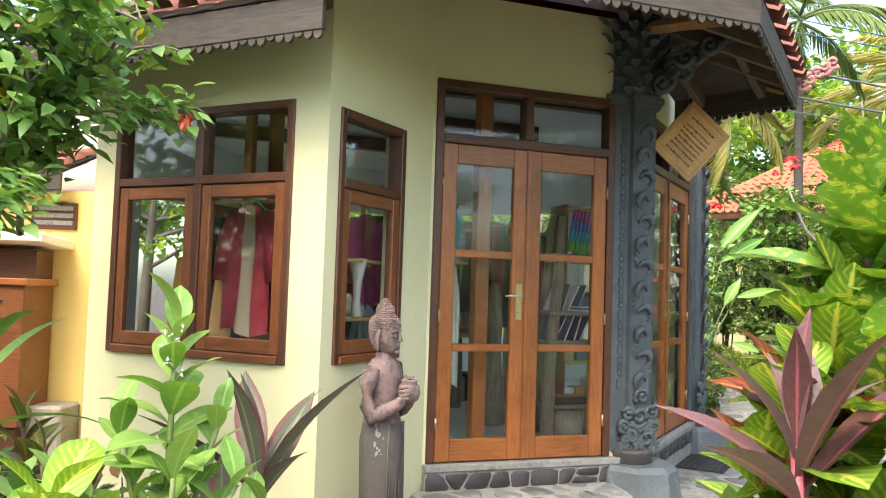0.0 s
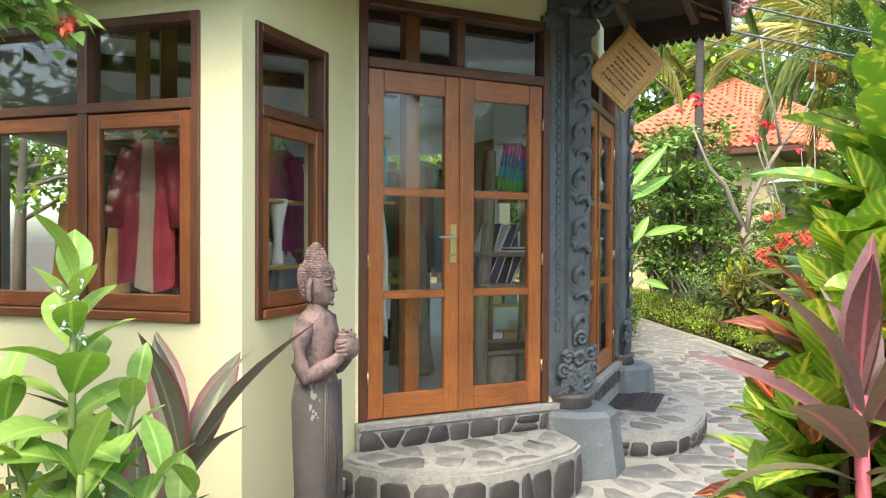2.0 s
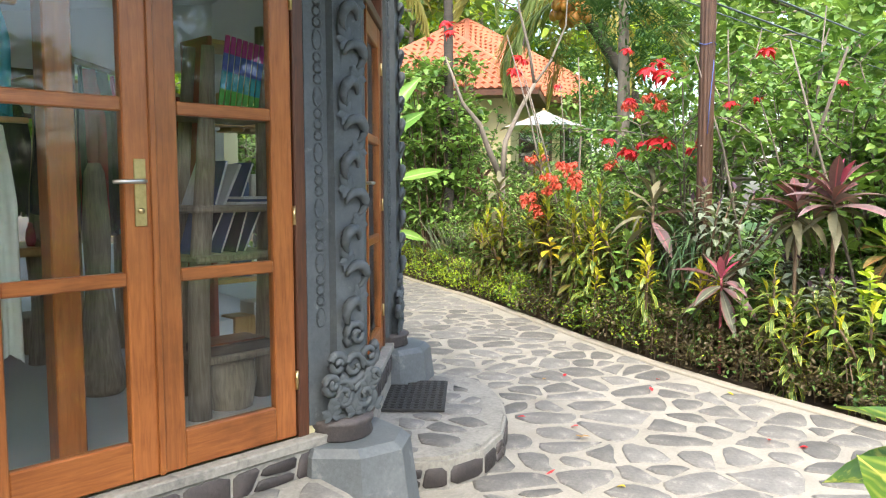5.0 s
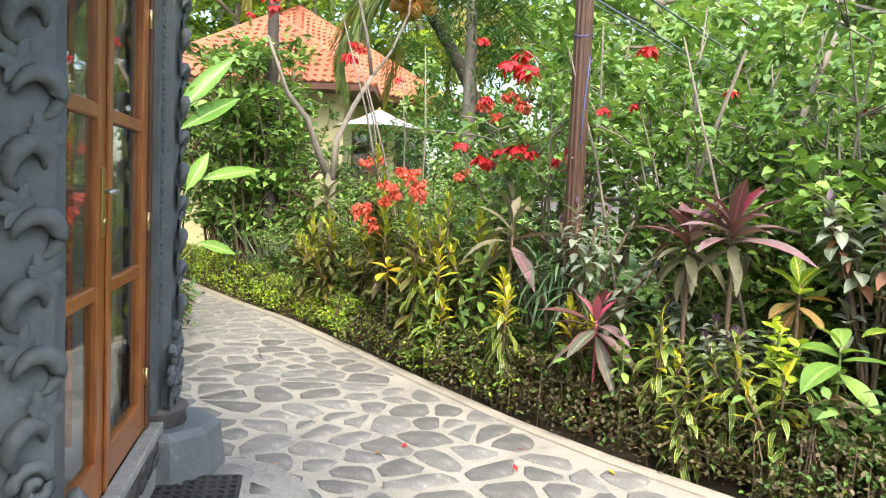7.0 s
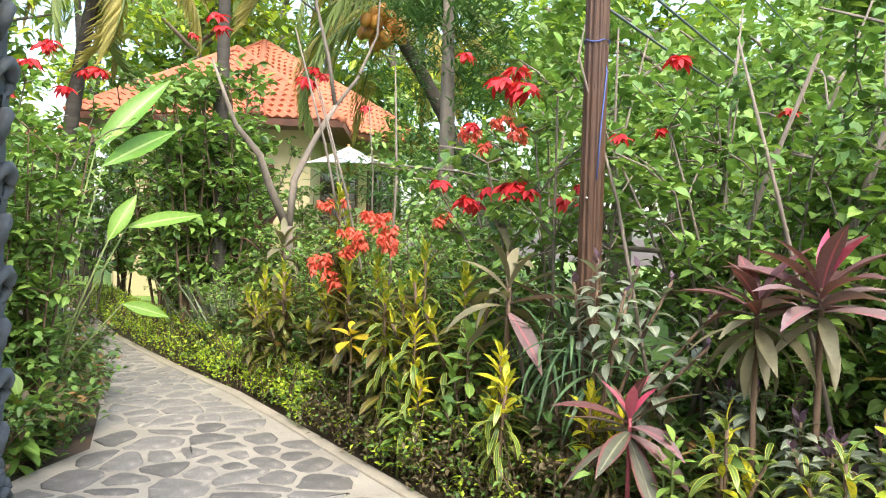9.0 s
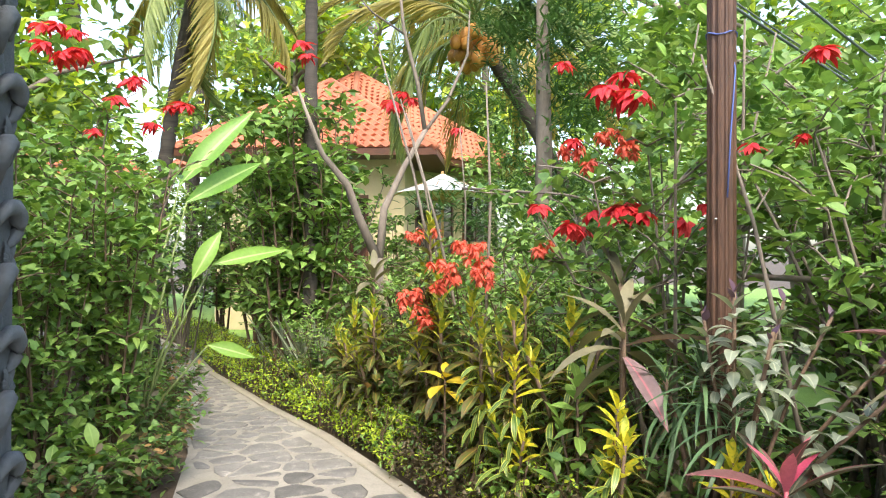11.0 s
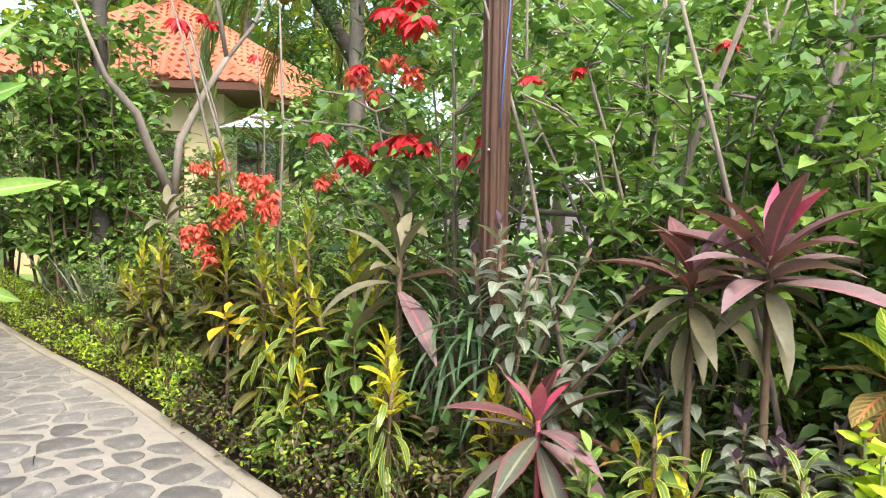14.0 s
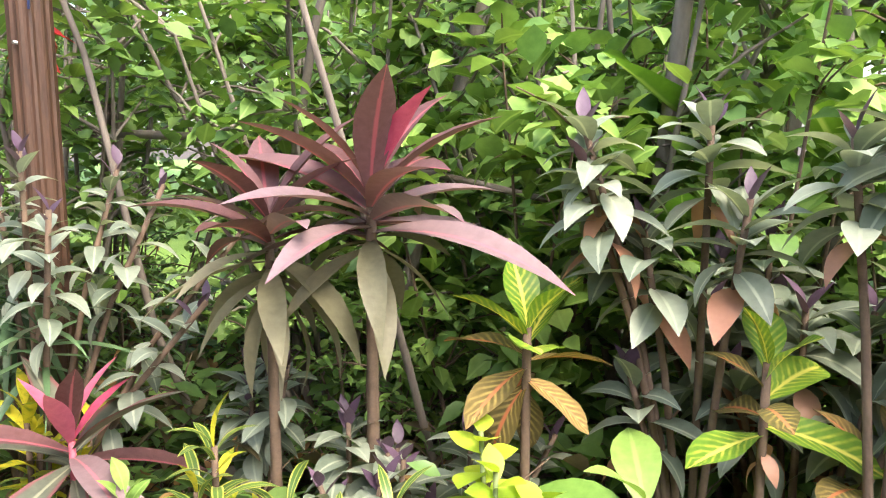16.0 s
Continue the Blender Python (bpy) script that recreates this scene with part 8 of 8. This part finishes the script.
lathe(s, [(0.05, 0.0), (0.11, 0.02), (0.13, 0.15), (0.12, 0.25), (0.03, 0.265)], 14, Matrix.Translation((0.1, 0.1, 0)))
part("stump", s.mesh("stump", DRIFT), rk)
bx = empty("tray_box", D1M @ Matrix.Translation((1.38, 0.66, SILL + 0.276)), "shallow carved wooden tray on the low shelf", "tray")
part("body", box_mesh("body", -0.17, -0.11, 0, 0.17, 0.11, 0.045, OLDWOOD, 0.006), bx)
part("lid", box_mesh("lid", -0.15, -0.09, 0.045, 0.15, 0.09, 0.055, TEAKX, 0.003), bx)
for k in range(9):
    z = (0.786, 1.016)[k % 2]
    mt = (BLUEPAPER, PAPER, DARKCLOTH, BLUEPAPER)[k % 4]
    lean_ = radians(18 + 4 * (k % 3))
    bk = empty("book", D1M @ Matrix.Translation((1.18 + 0.05 * k * 0.7, 0.6 + 0.02 * (k % 3), SILL + z - 0.03)) @ Matrix.Rotation(lean_, 4, "Y"), "slim book leaning on the driftwood shelf", "book", "books on the rack")
    part("cover", box_mesh("cover", 0, 0, 0, 0.014, 0.16, 0.22, mt, 0.001), bk)
    part("pages", box_mesh("pages", 0.003, -0.002, 0.005, 0.011, 0.157, 0.215, PAPER, 0), bk)
for k in range(3):
    tagged(part("magazine", box_mesh("magazine", 0, 0, 0, 0.22, 0.16, 0.012, (PAPER, BLUEPAPER, PAPER)[k], 0.001), None, D1M @ Matrix.Translation((1.38 + 0.02 * k, 0.56, SILL + 0.986 + 0.0125 * k))), "magazine lying flat on the rack shelf", "magazine", "magazines on the rack")

# long rail of garments across the room, and stacked goods under it, added to darken the view and hide greenery
lr = empty("clothes_rail_long", D1M, "long wooden clothes rail on posts, added across the shop to darken it", "rail")
for x in (-1.2, 0.25, 1.6):
    part("post", box_mesh("post", x, 2.38, SILL - 0.004, x + 0.05, 2.43, 2.12, DRIFT, 0.006), lr)
part("rail", box_mesh("rail", -1.2, 2.39, 2.07, 1.65, 2.42, 2.1, DRIFT, 0.006), lr)
rg = random.Random(91)
GOODS = [DARKCLOTH, MAGENTA, PINKCLOTH, BEIGECLOTH, TEALCLOTH, DARKCLOTH, REDWOOD, BLUECLOTH, DARKCLOTH]
for k in range(24):
    garment("garment", D1M @ Matrix.Translation((-1.1 + 0.112 * k, 2.4 + rg.uniform(-0.05, 0.05), 2.05)) @ Matrix.Rotation(rg.uniform(0.5, 1.2), 4, "Z"), 0.3, rg.uniform(0.6, 0.95), rg.choice(GOODS), "garment hung close on the long rail, added to darken the room", False, None, False, 60 + k)
for k in range(14):
    s = Soup()
    w_, h_ = rg.uniform(0.12, 0.26), rg.uniform(0.1, 0.4)
    box_soup(s, -w_ / 2, -0.12, 0, w_ / 2, 0.12, h_, None, 0.012)
    tagged(part("basket", fix_normals(s.mesh("basket", rg.choice([DRIFT, DARKTEAK, LIGHTWOOD, DARKCLOTH, REDWOOD]), False)), None, D1M @ Matrix.Translation((-0.9 + 0.19 * k, 2.75 + rg.uniform(-0.1, 0.1), SILL - 0.004))), "plain box on the shop floor, added to darken the room", "basket", "baskets on the floor")
# hat stand and lamp shade near the doors
s = Soup()
lathe(s, [(0.02, 0), (0.12, 0.01), (0.17, 0.03), (0.12, 0.05), (0.11, 0.13), (0.05, 0.16)], 16)
tagged(part("hat", s.mesh("hat", DARKCLOTH), None, D1M @ Matrix.Translation((0.45, 2.05, SILL + 0.95))), "dark felt hat on a wooden stand", "hat")
s = Soup()
tube(s, [(0, 0, 0), (0.02, 0.01, 0.1), (0.0, 0.0, 0.22)], [0.05, 0.03, 0.03], 8)
tagged(part("hat_stand", s.mesh("hat_stand", DRIFT), None, D1M @ Matrix.Translation((0.45, 2.05, SILL + 0.746))), "short driftwood hat stand on the table", "stand")

# rainbow of thin scarves on a card
rb = empty("scarf_display", D1M @ Matrix.Translation((1.44, 0.62, SILL + 1.43)) @ Matrix.Rotation(0.15, 4, "Y"), "display of rainbow-striped cloth strips", "display")
BANDS = [surface("rainbow_cloth", cc, tuple(min(1, c * 1.3) for c in cc), 0.8, 5, 40, 0.1) for cc in ((0.1, 0.4, 0.08), (0.03, 0.3, 0.4), (0.08, 0.12, 0.45), (0.45, 0.03, 0.25))]
for k in range(7):
    for j in range(4):
        part("strip", box_mesh("strip", -0.11 + k * 0.032, -0.004, 0.005 + j * 0.085, -0.087 + k * 0.032, 0.004, 0.09 + j * 0.085, BANDS[j], 0), rb)


def table(m, w, d, h, mat, label):
    th = empty("table", m, label, "table")
    part("tabletop", box_mesh("tabletop", -w / 2, -d / 2, h - 0.05, w / 2, d / 2, h, mat, 0.01), th)
    for sx in (-1, 1):
        for sy in (-1, 1):
            s = Soup()
            x, y = sx * (w / 2 - 0.08), sy * (d / 2 - 0.08)
            tube(s, [(x, y, 0), (x * 1.03, y * 0.97, h * 0.5), (x, y, h - 0.05)], [0.06, 0.045, 0.05], 8)
            part("leg", s.mesh("leg", DRIFT), th)
    return th


table(D1M @ Matrix.Translation((0.55, 2.1, SILL - 0.004)), 1.2, 0.6, 0.75, LIGHTWOOD, "rough wooden display table in the shop")
table(D1M @ Matrix.Translation((-1.2, 1.7, SILL - 0.004)), 0.7, 1.2, 0.75, LIGHTWOOD, "rough wooden display table in the shop")
s = Soup()
lathe(s, [(0.1, 0), (0.13, 0.04), (0.1, 0.2), (0.085, 0.35), (0.06, 0.6), (0.07, 0.85), (0.05, 1.15), (0.03, 1.2)], 12)
tagged(part("driftwood_stump", s.mesh("driftwood_stump", DRIFT), None, D1M @ Matrix.Translation((1.05, 1.36, SILL - 0.004))), "upright driftwood stump on the shop floor", "driftwood")
rl = empty("display_rail", D1M, "dark wooden rail on two posts that holds pictures", "rail")
for x in (0.2, 1.42):
    part("post", box_mesh("post", x, 2.77, SILL - 0.004, x + 0.05, 2.82, 2.3, DARKTEAK, 0.004), rl)
part("rail", box_mesh("rail", 0.2, 2.772, 2.0, 1.47, 2.81, 2.3, DARKTEAKX, 0.004), rl)
ra_ = empty("clothes_rack", D1M, "wooden rack with hung shawls and scarves", "rack")
for x, y in ((-0.02, 0.6), (-0.02, 1.9)):
    part("post", box_mesh("post", x, y, SILL - 0.004, x + 0.04, y + 0.04, 2.4, LIGHTWOOD, 0.004), ra_)
part("rail", box_mesh("rail", -0.02, 0.3, 2.36, 0.02, 1.94, 2.4, LIGHTWOOD, 0.004), ra_)
part("rail", box_mesh("rail", -0.02, 0.4, 2.19, 0.4, 0.44, 2.21, LIGHTWOOD, 0.004), ra_)
part("rail", box_mesh("rail", -0.02, 0.33, 1.76, 0.4, 0.37, 1.78, LIGHTWOOD, 0.004), ra_)
part("rail", box_mesh("rail", -0.3, 1.3, 1.44, 0.35, 1.86, 1.46, LIGHTWOOD, 0.004), ra_)
part("rail", box_mesh("rail", 0.95, 1.95, 2.13, 1.6, 2.5, 2.15, LIGHTWOOD, 0.004), ra_)
rs = random.Random(44)
for k in range(16):
    s = Soup()
    rr_, hh = rs.uniform(0.025, 0.05), rs.uniform(0.06, 0.2)
    lathe(s, [(rr_ * 0.7, 0), (rr_, hh * 0.3), (rr_ * 0.8, hh * 0.7), (rr_ * 0.45, hh * 0.85), (rr_ * 0.5, hh)], 10)
    tagged(part("ornament", s.mesh("ornament", rs.choice([CERAMIC, DARKCLOTH, LIGHTWOOD, BLUEPAPER, PINKCLOTH])), None, D1M @ Matrix.Translation((0.05 + 1.0 * (k % 8) / 8, 1.93 + 0.3 * (k // 8), SILL + 0.746))), "small turned ornament on the display table", "ornament", "ornaments on the table")


def shelf_unit(m, w, h, shelves, label, seed):
    r = random.Random(seed)
    th = empty("shelf_unit", m, label, "shelf")
    for x in (0, w - 0.03):
        part("side_panel", box_mesh("side_panel", x, 0, 0, x + 0.03, 0.3, h, REDWOOD, 0.004), th)
    for k in range(shelves):
        z = 0.08 + (h - 0.12) * k / (shelves - 1)
        part("shelf_board", box_mesh("shelf_board", 0.03, 0, z, w - 0.03, 0.3, z + 0.025, LIGHTWOOD, 0.003), th)
    return th


shelf_unit(D1M @ Matrix.Translation((1.62, 1.2, SILL - 0.004)), 0.9, 1.9, 5, "tall red-sided shelf unit", 1)
shelf_unit(D1M @ Matrix.Translation((-0.6, 4.4, SILL - 0.004)), 1.2, 1.5, 4, "wooden shelf unit at the back of the shop", 2)
shelf_unit(W1M @ Matrix.Translation((0.25, 0.75, SILL - 0.004)), 0.6, 1.7, 4, "wooden shelf unit behind the window", 3)
for k in range(22):
    z = (SILL + 0.105, SILL + 0.5, SILL + 0.93, SILL + 1.37)[k % 4]
    s = Soup()
    box_soup(s, 0, 0, 0, rs.uniform(0.06, 0.16), 0.16, rs.uniform(0.08, 0.26), None, 0.006)
    tagged(part("parcel", fix_normals(s.mesh("parcel", rs.choice([CERAMIC, PAPER, BLUEPAPER, PINKCLOTH, LIGHTWOOD, BEIGECLOTH]), False)), None, D1M @ Matrix.Translation((1.67 + 0.13 * (k // 4), 1.28, z + 0.02))), "small boxed goods on the shelf", "box", "boxed goods")
for k, (x, z, mt) in enumerate(((0.35, 2.02, PAPER), (0.72, 2.02, PAPER), (1.05, 1.98, CERAMIC))):
    fr_ = empty("picture", D1M @ Matrix.Translation((x, 2.75, z)), "small framed picture on a pale mount", "picture", "framed pictures")
    part("frame", box_mesh("frame", 0, 0, 0, 0.26, 0.02, 0.24, DARKTEAKX, 0.003), fr_)
    part("print", box_mesh("print", 0.03, -0.005, 0.03, 0.23, 0.0, 0.21, mt, 0), fr_)
vs = Soup()
lathe(vs, [(0.03, 0), (0.035, 0.02), (0.02, 0.1), (0.03, 0.22), (0.055, 0.34), (0.05, 0.35)], 12)
tagged(part("vase", vs.mesh("vase", CERAMIC), None, W2M @ Matrix.Translation((0.6, 0.2, 1.395))), "slim pale ceramic vase on the window shelf", "vase")
tagged(part("window_shelf", box_mesh("window_shelf", 0.05, 0.15, 1.37, 0.85, 0.33, 1.395, LIGHTWOOD, 0.004), None, W2M), "wooden shelf behind the narrow window", "shelf")
tagged(part("window_shelf", box_mesh("window_shelf", 0.05, 0.15, 1.72, 0.85, 0.33, 1.74, LIGHTWOOD, 0.004), None, W2M), "wooden shelf behind the narrow window", "shelf")
for k in range(4):
    s = Soup()
    lathe(s, [(0.04, 0), (0.055, 0.04), (0.05, 0.1), (0.03, 0.14)], 10)
    tagged(part("gourd", s.mesh("gourd", DRIFT), None, W2M @ Matrix.Translation((0.2 + 0.13 * k, 0.25 + 0.02 * (k % 2), 1.395))), "small dark carved gourd on the window shelf", "ornament", "gourds")
for k in range(2):
    tagged(part("wooden_board", box_mesh("wooden_board", 0, 0, 0, 0.16, 0.03, 0.5, LIGHTWOOD, 0.004), None, W1M @ Matrix.Translation((0.34 + 0.34 * k, 0.3, 1.23)) @ Matrix.Rotation(radians(-8), 4, "X")), "pale wooden board leaning in the window", "board", "boards in the window")
tagged(part("display_shelf", box_mesh("display_shelf", 0.1, 0.16, 1.19, 1.6, 0.5, 1.225, DARKTEAKX, 0.006), None, W1M), "dark wooden display shelf inside the window", "shelf")

# rail of dark clothes towards the side doors
cr = empty("clothes_rack", D1M @ Matrix.Translation((1.3, 1.75, 0)) @ Matrix.Rotation(0.75, 4, "Z"), "wooden rack of dark and red clothes", "rack")
for x in (-0.45, 1.3):
    part("post", box_mesh("post", x, -0.02, SILL - 0.004, x + 0.04, 0.02, 2.2, DRIFT, 0.005), cr)
part("rail", box_mesh("rail", -0.45, -0.015, 2.17, 1.34, 0.015, 2.2, DRIFT, 0.005), cr)
for k in range(13):
    garment("garment", D1M @ Matrix.Translation((1.3, 1.75, 2.165)) @ Matrix.Rotation(0.75, 4, "Z") @ Matrix.Translation((-0.36 + 0.13 * k, 0, 0)) @ Matrix.Rotation(rg.uniform(0.3, 1.1), 4, "Z"), 0.27, rg.uniform(0.6, 1.0), (DARKCLOTH, PINKCLOTH, DARKCLOTH, MAGENTA, TEALCLOTH)[k % 5], "dark or red garment hung on the wooden rack", False, None, False, 130 + k)


# ---- loose petals and flagstones, last ----
rp = random.Random(60)
for k in range(26):
    x, y = rp.uniform(2.4, 4.7), rp.uniform(3.6, 7.6)
    if inside(x, y, PATH) and not inside(x, y, STEP2) and not inside(x, y, STEP1):
        v, f, uv = blade(0.06, 0.03, 4, rp.uniform(-0.9, 0.9), 0.4, 0.45)
        s = Soup()
        s.add(v, f, uv)
        col = rp.choice([P_RED, P_RED, P_CORAL, L_DRY, L_YELLOW])
        tagged(part("petal" if col in (P_RED, P_CORAL) else "fallen_leaf", s.mesh("petal", col), None, Matrix.Translation((x, y, 0.016)) @ turn(rp.uniform(0, 360), rp.uniform(-5, 10))), "fallen red petal on the path" if col in (P_RED, P_CORAL) else "dry fallen leaf on the path", "petal" if col in (P_RED, P_CORAL) else "leaf", "petals and leaves on the path")
cells = []
for c, cell in crazy_cells(-0.9, 6.6, -6.0, 23.5, 0.27, 0.034, random.Random(61)):
    if not inside(*c, PATH) or inside(*c, STEP1) or inside(*c, STEP2):
        continue
    if edge_gap(*c, PATH) < 0.07:
        continue
    cell = [p for p in cell if inside(*p, PATH)]
    if len(cell) >= 6:
        near = math.hypot(c[0] - 2.6, c[1] - 6.0)
        cells.append((near, c, cell))
cells.sort()
rest = Soup()
for k, (near, c, cell) in enumerate(cells):
    if k < 290:
        s = Soup()
        cx_, cy_ = slab(s, cell, 0.01, 0.008, None, c)
        part("flagstone", s.mesh("flagstone", FLAG), path_bed, Matrix.Translation((cx_, cy_, 0)))
    else:
        slab(rest, cell, 0.01, 0.008)
part("flagstones", rest.mesh("flagstones", FLAG), path_bed, None, "", "stuff")
